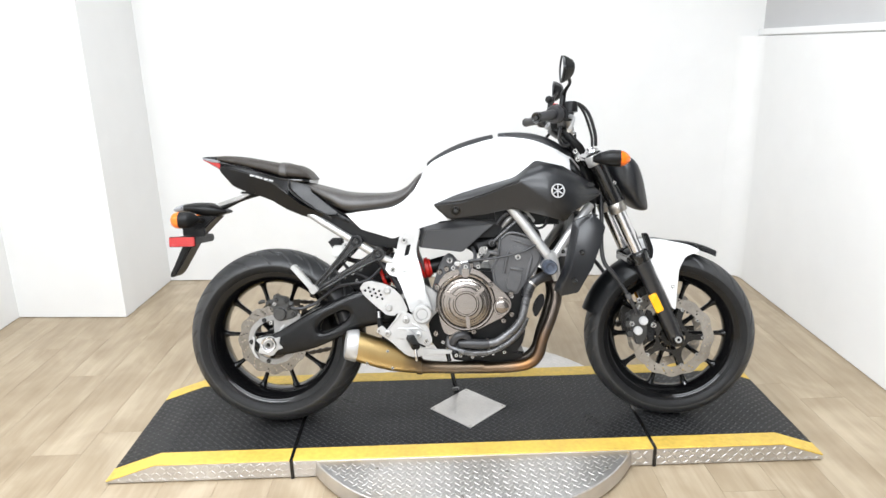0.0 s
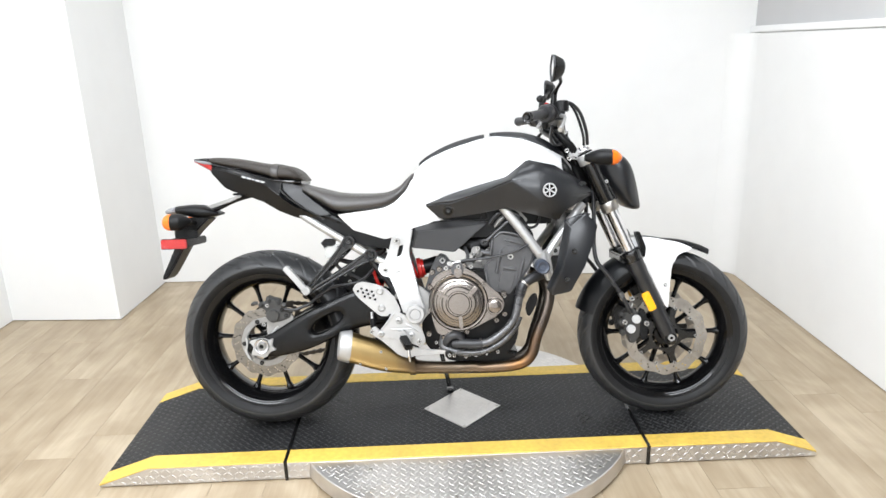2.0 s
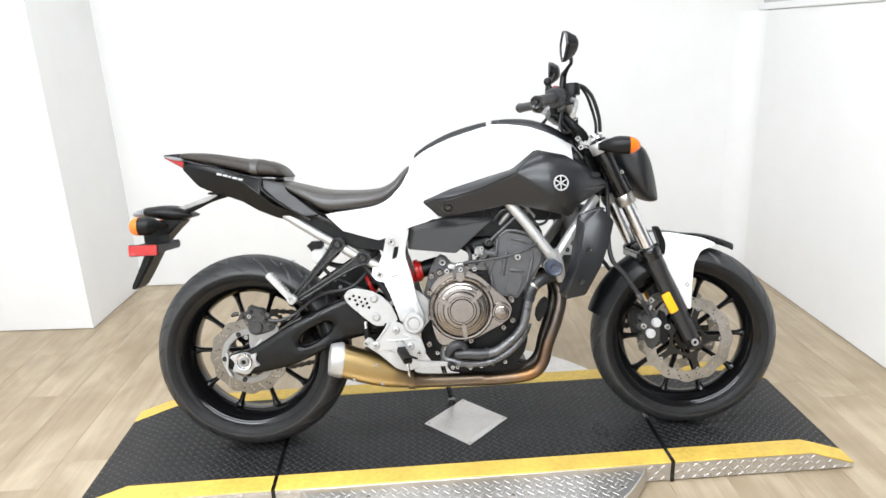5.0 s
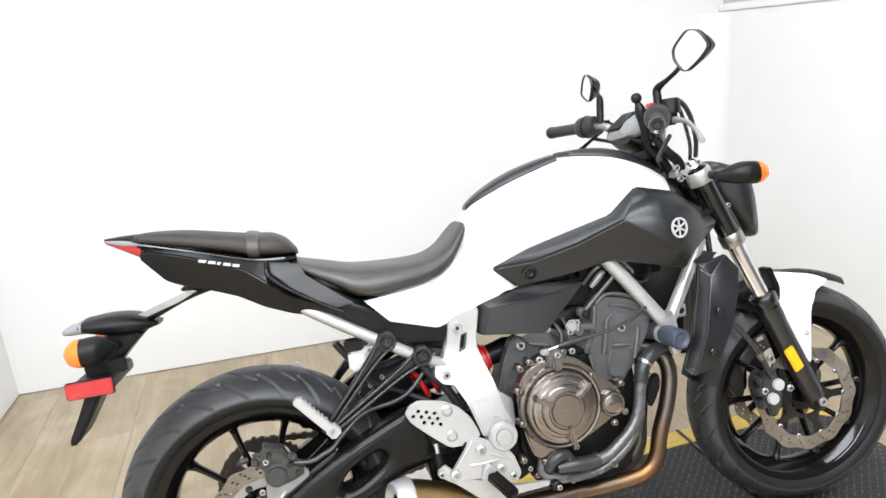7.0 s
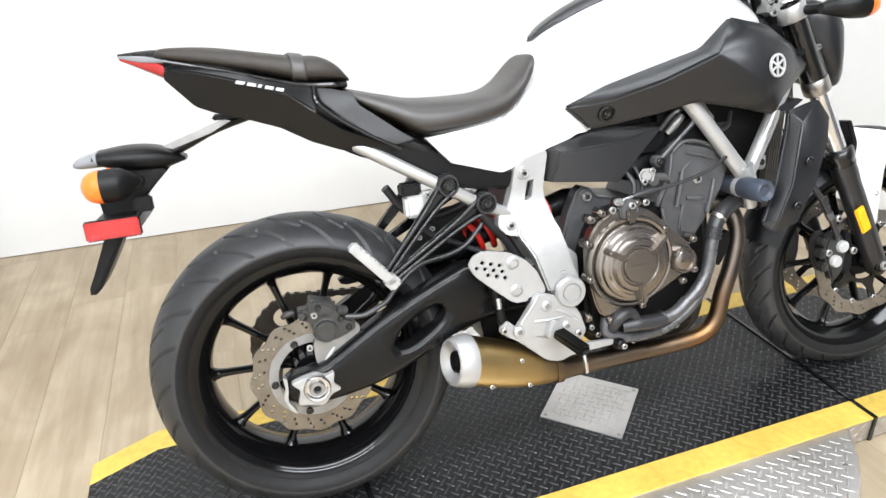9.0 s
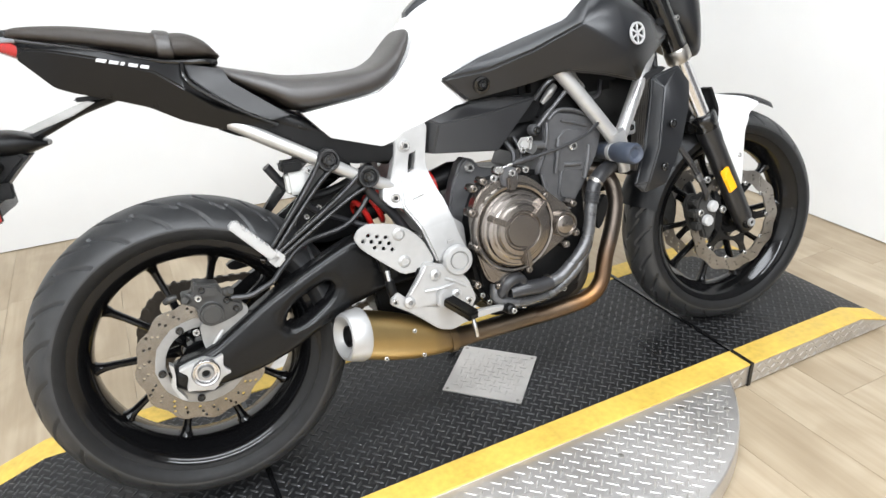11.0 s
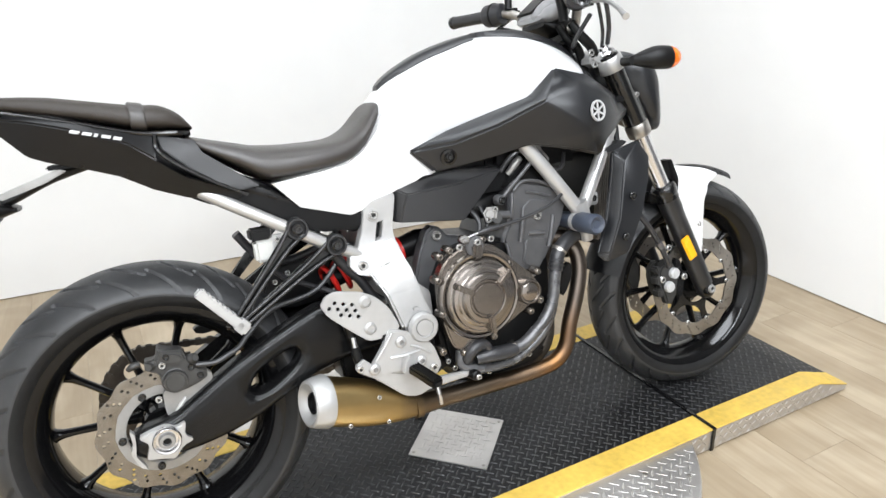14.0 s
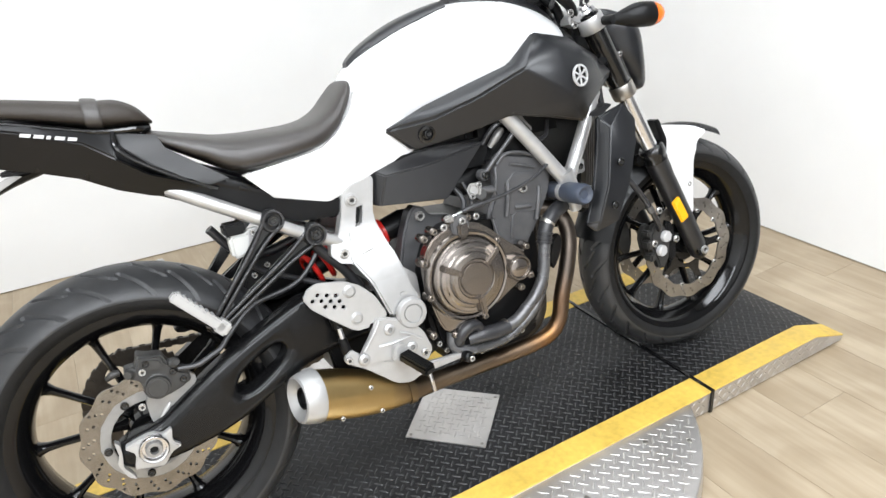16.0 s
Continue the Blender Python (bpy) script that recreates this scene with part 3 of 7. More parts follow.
tagged(latch, "steel locking latch with a red grip on the turntable rim", "latch")
base = part("bracket", block(0.235, 0.285, -0.575, -0.505, FLOOR + 0.002, FLOOR + 0.045, 0.005), M_STEEL, latch)
bm = sweep([(0.262, -0.515, FLOOR + 0.045), (0.262, -0.53, FLOOR + 0.062), (0.262, -0.57, FLOOR + 0.066)], 0.009, 10)
part("lever", bm, M_CHROME, latch)
bm = sweep([(0.262, -0.555, FLOOR + 0.066), (0.264, -0.60, FLOOR + 0.066), (0.266, -0.64, FLOOR + 0.060)], [0.012, 0.013, 0.011], 12)
part("grip", bm, M_RED, latch, "red rubber grip")
for x, y in ((-0.32, -0.36), (0.10, -0.40), (0.33, -0.345), (0.42, -0.40), (-0.05, -0.52)):
    shared("bolt_head", RIVET, Matrix.Translation((PX + x, y, -0.0062)) @ Matrix.Scale(1.7, 4), turntable)
# ---- motorcycle ----
bike = new("motorcycle")
bike.matrix_world = pose(0, -0.045, 0.004, 0, 0, -2.0) @ pose(0, 0, 0, -11.5, 0, 0)
tagged(bike, "white and dark grey motorcycle leaning on its side stand", "motorcycle")


def tyre(cx, cz, R, shape, name, parent, grooves, pitch, drop):
    """A road tyre turned about its axle: rows of radius and half width from bead to crown, with slanted grooves sunk into the tread."""
    side = spline(shape, 8)
    full = [(r, -y) for r, y in side] + [(r, y) for r, y in side[-2::-1]]
    half = max(y for _, y in side)
    bm = bmesh.new()
    seg, rows = 840, []
    for k in range(seg):
        t = 2 * math.pi * k / seg
        row = []
        for r, y in full:
            u = y / half
            depth = 0.0
            if r > R - drop and abs(u) > 0.08:
                for lo, hi, slant, shift, width in grooves:
                    if lo < abs(u) < hi:
                        w = (t / (2 * math.pi) * pitch + slant * abs(u) ** 1.5 + shift + (0.5 if u > 0 else 0)) % 1.0
                        d = min(w, 1 - w) / pitch * 2 * math.pi * R
                        depth = max(depth, 0.0058 * (1 - (d / width) ** 4)) if d < width else depth
            row.append(bm.verts.new((cx + (r - depth) * math.cos(t), y, cz + (r - depth) * math.sin(t))))
        rows.append(row)
    for a, b in zip(rows, rows[1:] + rows[:1]):
        for j in range(len(full) - 1):
            bm.faces.new((a[j], a[j + 1], b[j + 1], b[j]))
    ob = part(name, bm, M_RUBBER, parent, "black road tyre with slanted tread grooves", angle=30)
    ob.data.materials.append(M_TREAD)
    for p in ob.data.polygons:
        p.material_index = 1 if math.hypot(p.center.x - cx, p.center.z - cz) > R - drop - 0.004 else 0
    return ob


def wheel(name, cx, cz, half, bead, phase, hub_half, label):
    """A cast wheel: rim band, hub and ten slim spokes."""
    lip = bead + 0.010
    prof = [(lip, -half), (lip + 0.003, -half + 0.004), (bead - 0.004, -half + 0.012), (bead - 0.020, -half + 0.026), (bead - 0.026, -0.012), (bead - 0.026, 0.012),
            (bead - 0.020, half - 0.026), (bead - 0.004, half - 0.012), (lip + 0.003, half - 0.004), (lip, half), (bead - 0.006, half - 0.002),
            (bead - 0.014, half - 0.010), (bead - 0.030, half - 0.030), (bead - 0.036, 0.014), (bead - 0.036, -0.014), (bead - 0.030, -half + 0.030),
            (bead - 0.014, -half + 0.010), (bead - 0.006, -half + 0.002)]
    rim = part(name, lathe(prof, (cx, 0, cz), (0, 1, 0), 96, closed=True), M_RIM, bike, label)
    hub = lathe([(0.016, -hub_half), (0.036, -hub_half), (0.040, -hub_half + 0.02), (0.034, 0), (0.040, hub_half - 0.02), (0.036, hub_half), (0.016, hub_half)], (cx, 0, cz), (0, 1, 0), 36)
    part("hub", hub, M_RIM, rim)
    span = bead - 0.030
    bm = bmesh.new()
    rows = []
    for r, w, d, y in ((0.030, 0.016, 0.017, -0.006), (0.07, 0.0110, 0.013, -0.004), (0.13, 0.0094, 0.011, -0.002), (span - 0.045, 0.0094, 0.011, 0.0), (span - 0.022, 0.0108, 0.012, 0.0), (span - 0.010, 0.0150, 0.016, 0.0), (span - 0.002, 0.025, 0.020, 0.0), (span + 0.006, 0.038, 0.022, 0.0)):
        rows.append([bm.verts.new((r, y + d * math.sin(a), w * math.cos(a) * 0.8)) for a in (2 * math.pi * j / 10 for j in range(10))])
    for a, b in zip(rows, rows[1:]):
        for j in range(10):
            bm.faces.new((a[j], a[(j + 1) % 10], b[(j + 1) % 10], b[j]))
    bm.faces.new(rows[0])
    bm.faces.new(rows[-1])
    me = to_mesh("spoke", bm, M_RIM)
    for k in range(10):
        shared("spoke", me, Matrix.Translation((cx, 0, cz)) @ Matrix.Rotation(-radians(phase + 36 * k), 4, "Y"), rim)
    return rim


def brake_disc(cx, cz, y, r, inner, parent, material, waves=12, groups=24):
    """A drilled disc with a gently waved rim and inner edge."""
    wave = [(cx + (r - 0.0032 + 0.0032 * math.cos(waves * a)) * math.cos(a), cz + (r - 0.0032 + 0.0032 * math.cos(waves * a)) * math.sin(a)) for a in (2 * math.pi * k / 144 for k in range(144))]
    bore = [(cx + (inner + 0.002 * math.cos(waves * a)) * math.cos(a), cz + (inner + 0.002 * math.cos(waves * a)) * math.sin(a)) for a in (2 * math.pi * k / 96 for k in range(96))]
    cuts = [bore[::-1]]
    for k in range(groups):
        a = 2 * math.pi * k / groups
        for i, f in enumerate((0.27, 0.50, 0.73) if k % 2 else (0.38, 0.62)):
            rr, aa = inner + (r - inner) * f, a + i * 0.055
            cuts.append(ring(cx + rr * math.cos(aa), cz + rr * math.sin(aa), 0.0031, 8)[::-1])
    return part("brake_disc", plate(wave, y - 0.0022, y + 0.0022, cuts, 0), material, parent, "perforated wavy steel brake disc")


GROOVES = ((0.08, 0.62, 1.45, 0.0, 0.0050), (0.46, 0.985, 1.05, 0.45, 0.0054))
RX, RZ, FX, FZ = 0.0, 0.314, 1.402, 0.297
rear = wheel("rear_wheel", RX, RZ, 0.078, 0.230, 34, 0.075, "satin black ten-spoke cast wheel")
tyre(RX, RZ, 0.314, [(0.230, 0.066), (0.236, 0.076), (0.247, 0.086), (0.258, 0.0905), (0.267, 0.0895), (0.281, 0.079), (0.296, 0.059), (0.308, 0.033), (0.3125, 0.015), (0.314, 0.0)], "tyre", rear, GROOVES, 22, 0.051)
front = wheel("front_wheel", FX, FZ, 0.052, 0.228, 0, 0.055, "satin black ten-spoke cast wheel")
tyre(FX, FZ, 0.298, [(0.229, 0.044), (0.235, 0.052), (0.246, 0.0585), (0.256, 0.0605), (0.264, 0.0590), (0.276, 0.0505), (0.288, 0.034), (0.2955, 0.016), (0.298, 0.0)], "tyre", front, GROOVES, 24, 0.038)
brake_disc(RX, RZ, -0.088, 0.1235, 0.086, rear, M_DISC)
part("disc_carrier", plate(ring(RX, RZ, 0.0885, 48), -0.0905, -0.078, [ring(RX, RZ, 0.068, 40)[::-1]], 0.002), M_DULLALU, rear, "grey cast disc carrier ring")
bolts([(RX + 0.0765 * math.cos(a), -0.0905, RZ + 0.0765 * math.sin(a)) for a in (2 * math.pi * k / 5 + 1.95 for k in range(5))], rear, BOLT_DARK, r=0.0075)
for s in (-1, 1):
    d = brake_disc(FX, FZ, s * 0.066, 0.1425, 0.105, front, M_STEEL)
    arms = [(FX + rr * math.cos(a), FZ + rr * math.sin(a)) for k in range(5) for rr, a in ((0.108, 2 * math.pi * k / 5 - 0.10), (0.108, 2 * math.pi * k / 5 + 0.10), (0.075, 2 * math.pi * k / 5 + 0.13), (0.058, 2 * math.pi * k / 5 + 0.32), (0.056, 2 * math.pi * (k + 0.5) / 5), (0.058, 2 * math.pi * (k + 1) / 5 - 0.32), (0.075, 2 * math.pi * (k + 1) / 5 - 0.13))]
    part("disc_carrier", plate(arms, s * 0.0645 - 0.002, s * 0.0645 + 0.002, [ring(FX, FZ, 0.045, 30)[::-1]], 0.001), M_BLACK, front)
    bolts([(FX + 0.103 * math.cos(a), s * 0.066 + s * 0.003, FZ + 0.103 * math.sin(a)) for a in (2 * math.pi * k / 10 for k in range(10))], front, r=0.006, name="rivet")

# the front wheel stands turned a little to its right
turn_axis = Vector((-0.281, 0, 0.626)).normalized()
STEER = Matrix.Translation((FX, 0, FZ)) @ Matrix.Rotation(radians(-5), 4, turn_axis) @ Matrix.Translation((-FX, 0, -FZ))
front.matrix_basis = STEER

# rear sprocket and chain on the far side
teeth = [(RX + (0.108 + (0.005 if k % 2 else -0.002)) * math.cos(a), RZ + (0.108 + (0.005 if k % 2 else -0.002)) * math.sin(a)) for k, a in ((k, 2 * math.pi * k / 86) for k in range(86))]
part("sprocket", plate(teeth, 0.098, 0.104, [ring(RX + 0.076 * math.cos(a), RZ + 0.076 * math.sin(a), 0.022, 14)[::-1] for a in (2 * math.pi * k / 6 for k in range(6))], 0), M_BRASSY, rear, "dark steel chain sprocket")
bm = bmesh.new()
path = [(RX + 0.112 * math.cos(a), RZ + 0.112 * math.sin(a)) for a in (radians(100 + 5.7 * k) for k in range(28))]
top_run = [(RX - 0.02 + 0.0125 * k, RZ + 0.111 - 0.0012 * k) for k in range(44)][::-1]
low_run = [(RX - 0.02 + 0.0125 * k, RZ - 0.111 + 0.0022 * k) for k in range(44)]
links = top_run + path + low_run
for k, (x, z) in enumerate(links[:-1]):
    x2, z2 = links[k + 1]
    c, d = Vector(((x + x2) / 2, 0, (z + z2) / 2)), Vector((x2 - x, 0, z2 - z))
    if d.length < 1e-4:
        continue
    d.normalize()
    up = Vector((-d.z, 0, d.x))
    for yy in ((0.094, 0.097), (0.105, 0.108)) if k % 2 else ((0.096, 0.106),):
        h = 0.0075 if k % 2 else 0.006
        vs = [bm.verts.new(c + d * (a * 0.0085) + up * (b * h) + Vector((0, y, 0))) for y in yy for a, b in ((-1, -0.6), (-0.6, -1), (0.6, -1), (1, -0.6), (1, 0.6), (0.6, 1), (-0.6, 1), (-1, 0.6))]
        bm.faces.new(vs[:8][::-1])
        bm.faces.new(vs[8:])
        for j in range(8):
            bm.faces.new((vs[j], vs[(j + 1) % 8], vs[8 + (j + 1) % 8], vs[8 + j]))
part("drive_chain", bm, M_BRASSY, bike, "dark oiled roller chain", kind="stuff")
part("chain_guard", plate(cut([(0.09, 0.448), (0.14, 0.456), (0.28, 0.462), (0.28, 0.44), (0.14, 0.432), (0.10, 0.430)], 1), 0.090, 0.116, bevel=0.003), M_PLASTIC, bike)

# swingarm
arm_out = cut([(-0.062, 0.318), (-0.045, 0.331), (0.015, 0.342), (0.074, 0.377), (0.135, 0.413), (0.200, 0.444), (0.284, 0.478), (0.330, 0.494), (0.38, 0.485), (0.45, 0.45), (0.52, 0.43), (0.52, 0.370),
               (0.44, 0.372), (0.371, 0.366), (0.30, 0.352), (0.24, 0.326), (0.17, 0.295), (0.115, 0.279), (0.045, 0.267), (-0.03, 0.266), (-0.062, 0.288)], 1, 0.2)
hole = cut([(0.166, 0.356), (0.180, 0.382), (0.204, 0.397), (0.236, 0.411), (0.264, 0.420), (0.276, 0.404), (0.262, 0.384), (0.224, 0.360), (0.194, 0.346), (0.174, 0.345)], 1)


def arm_bulge(x, y, z):
    """The arm curves in towards the engine and swells towards its middle."""
    f = max(0.0, min(1.0, (x + 0.03) / 0.40))
    return x, y * (1.0 + 0.06 * math.sin(math.pi * f)) + (0.012 * f if y < 0 else -0.012 * f), z


def pillow(outline, hole, face, back, roll):
    """A thick casting whose edges, and those of its window, roll softly over into a flat face."""
    own = bmesh.new()

    def rings(loop, sign):
        n, rows = len(loop), []
        for deep, off in ((back, 0.0), (face + roll * 0.85, 0.0), (face + roll * 0.50, 0.10 * roll), (face + roll * 0.24, 0.32 * roll), (face + roll * 0.07, 0.68 * roll), (face, 1.15 * roll)):
            row = []
            for k, (x, z) in enumerate(loop):
                d = Vector((loop[(k + 1) % n][0] - loop[k - 1][0], loop[(k + 1) % n][1] - loop[k - 1][1])).normalized()
                row.append(own.verts.new((x + sign * d.y * off, deep, z - sign * d.x * off)))
            rows.append(row)
        for a, b in zip(rows, rows[1:]):
            for k in range(n):
                own.faces.new((a[k], a[(k + 1) % n], b[(k + 1) % n], b[k]))
        return rows[-1]

    edges = []
    for loop, sign in ((outline, 1), (hole, -1)):
        last = rings(loop, sign)
        edges += [own.edges.get((a, b)) or own.edges.new((a, b)) for a, b in zip(last, last[1:] + last[:1])]
    bmesh.ops.triangle_fill(own, edges=edges, use_beauty=True)
    for v in own.verts:
        v.co = Vector(arm_bulge(*v.co))
    bmesh.ops.recalc_face_normals(own, faces=own.faces)
    return own


arm = part("swingarm", pillow(arm_out, hole, -0.132, -0.090, 0.020), M_SWING, bike, "satin charcoal cast swingarm with an oval window")
part("arm_far_side", plate(arm_out, 0.090, 0.120, [hole[::-1]], 0.008, 2, warp=arm_bulge), M_SWING, arm)
part("cross_member", block(0.36, 0.52, -0.09, 0.09, 0.375, 0.45, 0.015), M_SWING, arm)
part("arm_cap", lathe([(0, 0.002), (0.022, 0.002), (0.0235, 0.0005), (0.0255, 0.0005), (0.026, -0.004)], (0.056, -0.1300, 0.308), (0, -1, 0), 28), M_SWING, arm)
star = cut([(-0.048, 0.327), (-0.030, 0.309), (-0.040, 0.281), (-0.026, 0.278), (-0.009, 0.274), (0.009, 0.269), (0.027, 0.290), (0.047, 0.296), (0.032, 0.310), (0.038, 0.336), (0.020, 0.329), (0.002, 0.337), (-0.020, 0.334)], 1, 0.18)
adj = part("axle_block", plate(star, -0.146, -0.126, bevel=0.003), M_ALU, bike, "bright aluminium axle block")
part("axle_ring", lathe([(0.0195, 0.004), (0.0205, 0.012), (0.0240, 0.013), (0.0262, 0.010), (0.0262, 0.0)], (RX, -0.144, RZ - 0.003), (0, -1, 0), 36), M_CHROME, adj)
part("axle_nut", lathe([(0.007, 0.004), (0.008, 0.013), (0.0135, 0.013), (0.0150, 0.010), (0.0150, 0.002), (0.0205, 0.002)], (RX, -0.145, RZ - 0.003), (0, -1, 0), 28), M_DULLALU, adj)
# Dark disc stands in for the shade inside the hollow axle.
part("axle_end", lathe([(0, 0.005), (0.0075, 0.005), (0.0075, 0.0)], (RX, -0.145, RZ - 0.003), (0, -1, 0), 16), M_ENGDARK, adj)
part("adjuster_plate", plate(cut([(-0.060, 0.340), (-0.052, 0.332), (-0.053, 0.310), (-0.057, 0.288), (-0.045, 0.268), (-0.042, 0.258), (-0.054, 0.266), (-0.065, 0.297), (-0.058, 0.312)], 1, 0.15), -0.134, -0.116, bevel=0.002), M_ALU, adj)

# rear caliper
cal = part("rear_caliper", plate(cut([(0.014, 0.478), (0.032, 0.470), (0.056, 0.465), (0.061, 0.449), (0.076, 0.428), (0.094, 0.420), (0.093, 0.402), (0.076, 0.394), (0.056, 0.388), (0.030, 0.384), (0.014, 0.394), (0.009, 0.429), (-0.012, 0.440), (-0.012, 0.456), (0.008, 0.456)], 1, 0.14), -0.116, -0.074, bevel=0.005, segments=3), M_CALIPER, bike, "dark grey rear brake caliper")
part("bridge", plate(cut([(0.016, 0.474), (0.052, 0.463), (0.056, 0.448), (0.046, 0.440), (0.018, 0.448)], 1, 0.14), -0.124, -0.112, bevel=0.004), M_CALIPER, cal)
part("piston_cover", lathe([(0, 0.013), (0.0165, 0.013), (0.018, 0.0115), (0.0205, 0.0115), (0.0215, 0.008), (0.0215, 0), (0.025, -0.002), (0.025, -0.006)], (0.035, -0.117, 0.411), (0, -1, 0), 32), M_CALIPER, cal)
part("slider_boot", lathe([(0, 0.018), (0.006, 0.018), (0.008, 0.012), (0.010, 0.010), (0.008, 0.006), (0.010, 0.002), (0.010, -0.01)], (0.070, -0.112, 0.444), (0.4, -1, 0.3), 16), M_CALIPER, cal)
part("slider_boot", lathe([(0, 0.012), (0.007, 0.012), (0.009, 0.007), (0.0085, 0.003), (0.011, 0.0), (0.011, -0.02)], (-0.002, -0.112, 0.448), (-0.5, -1, 0.1), 16), M_CALIPER, cal)
part("pad_pin", sweep([(-0.020, -0.100, 0.452), (-0.032, -0.102, 0.452), (-0.042, -0.098, 0.446)], [0.006, 0.007, 0.005], 10, 3), M_CALIPER, cal)
part("caliper_bracket", plate(cut([(0.008, 0.390), (0.008, 0.352), (0.012, 0.334), (0.030, 0.334), (0.094, 0.376), (0.104, 0.402), (0.092, 0.416), (0.06, 0.412), (0.03, 0.395)], 1, 0.2), -0.108, -0.094, bevel=0.002), M_DULLALU, cal, "grey cast bracket plate")
part("bracket_rib", sweep([(0.026, -0.109, 0.346), (0.037, -0.109, 0.358), (0.048, -0.109, 0.370)], [0.003, 0.0045, 0.003], 8, 3), M_ALU, cal)
bolts([(0.017, -0.118, 0.446), (0.000, -0.109, 0.379)], cal, BOLT_STEEL, 0.0065)
bolts([(0.080, -0.117, 0.410), (0.066, -0.117, 0.430), (0.026, -0.125, 0.462)], cal, BOLT_DARK, 0.006)
part("brake_hose", sweep([(0.076, -0.118, 0.432), (0.110, -0.122, 0.429), (0.139, -0.120, 0.438), (0.160, -0.116, 0.446), (0.185, -0.105, 0.466), (0.24, -0.09, 0.50), (0.34, -0.08, 0.52), (0.42, -0.07, 0.60)], 0.0055, 8), M_HOSE, cal)

# tank and body panels
tank_rows = [(0.285, 0.752, 0.764, 0.060, 0.5), (0.34, 0.735, 0.776, 0.095, 0.7), (0.43, 0.728, 0.79, 0.096, 0.7), (0.50, 0.720, 0.84, 0.092, 0.6), (0.55, 0.718, 0.912, 0.094, 0.6),
             (0.62, 0.722, 0.958, 0.096, 0.62), (0.70, 0.738, 0.988, 0.108, 0.62), (0.80, 0.75, 1.008, 0.131, 0.5), (0.90, 0.77, 1.008, 0.145, 0.42), (0.98, 0.79, 0.985, 0.131, 0.38),
             (1.04, 0.82, 0.945, 0.104, 0.4), (1.075, 0.845, 0.905, 0.07, 0.5)]
part("fuel_tank", loft(tank_rows, 48, 5, power=2.25), M_PAINT, bike, "glossy white fuel tank")


TANK_LINES = np.array(spline(tank_rows, 8))


def tank_top(x, y):
    zb, zt, hw, f = (float(np.interp(x, TANK_LINES[:, 0], TANK_LINES[:, k])) for k in (1, 2, 3, 4))
    zm = zb + f * (zt - zb)
    c = min(0.999, abs(y) / hw)
    return zm + (zt - zm) * (1 - c ** 2.25) ** (1 / 2.25)


def tank_strip(name, rows, label, thick=0.006):
    """A rubber strip that lies on the tank: rows of x, inner y, outer y."""
    bm = bmesh.new()
    grid = []
    for x, ya, yb in spline(rows, 6):
        line = []
        for j in range(9):
            y = ya + (yb - ya) * j / 8
            lift = thick * min(1.0, 3.2 * (1 - abs(2 * j / 8 - 1)) + 0.2)
            line.append(bm.verts.new((x, y, tank_top(x, y) + lift)))
        grid.append(line)
    for a, b in zip(grid, grid[1:]):
        for j in range(8):
            bm.faces.new((a[j], a[j + 1], b[j + 1], b[j]))
    base = list(bm.faces)
    made = bmesh.ops.extrude_face_region(bm, geom=base)
    for v in made["geom"]:
        if isinstance(v, bmesh.types.BMVert):
            v.co.z -= thick * 1.5
    return part(name, bm, M_SHROUD, bike, label)


tank_strip("tank_pad", [(0.549, -0.014, 0.014), (0.60, -0.042, 0.042), (0.70, -0.056, 0.056), (0.78, -0.048, 0.048)], "dark grey rubber tank pad", 0.010)
tank_strip("tank_cap_panel", [(0.80, -0.030, 0.030), (0.86, -0.066, 0.066), (0.95, -0.086, 0.086), (1.02, -0.080, 0.080), (1.05, -0.055, 0.055)], "dark grey panel round the filler cap", 0.011)

flank_depth = sheet([(0.272, 0.126, 0.752), (0.322, 0.112, 0.697), (0.428, 0.100, 0.662), (0.531, 0.106, 0.697), (0.63, 0.099, 0.723), (0.60, 0.098, 0.77), (0.56, 0.098, 0.83), (0.53, 0.096, 0.86), (0.465, 0.110, 0.79), (0.36, 0.124, 0.756)])
for s in (-1, 1):
    part("tank_flank", skin([(0.272, 0.752), (0.322, 0.697), (0.428, 0.662), (0.452, 0.668), (0.531, 0.699), (0.63, 0.724), (0.64, 0.77), (0.60, 0.83), (0.556, 0.866), (0.526, 0.862), (0.508, 0.828), (0.47, 0.790), (0.43, 0.768), (0.36, 0.760)], flank_depth, 0.016, s, rim=0.003), M_PAINT, bike, "glossy white side panel below the tank", angle=30)

corner = {"tip": (0.568, 0.11, 0.776), "low": (0.622, 0.114, 0.725), "up": (0.656, 0.127, 0.81), "mid": (0.749, 0.15, 0.837), "inner": (0.842, 0.17, 0.862), "top": (0.913, 0.167, 0.917), "brow": (1.004, 0.16, 0.896),
          "front": (1.089, 0.143, 0.846), "nose": (1.141, 0.128, 0.802), "chin": (1.033, 0.178, 0.744), "heel": (1.01, 0.182, 0.713), "belly": (0.926, 0.184, 0.737), "arch": (0.837, 0.165, 0.758), "rear": (0.75, 0.148, 0.742),
          "fold": (0.662, 0.15, 0.784), "ridge": (0.749, 0.183, 0.81), "peak": (0.852, 0.208, 0.849), "crest": (0.936, 0.221, 0.875), "cheek": (0.956, 0.225, 0.778), "brim": (1.026, 0.206, 0.84), "jaw": (1.057, 0.193, 0.793)}
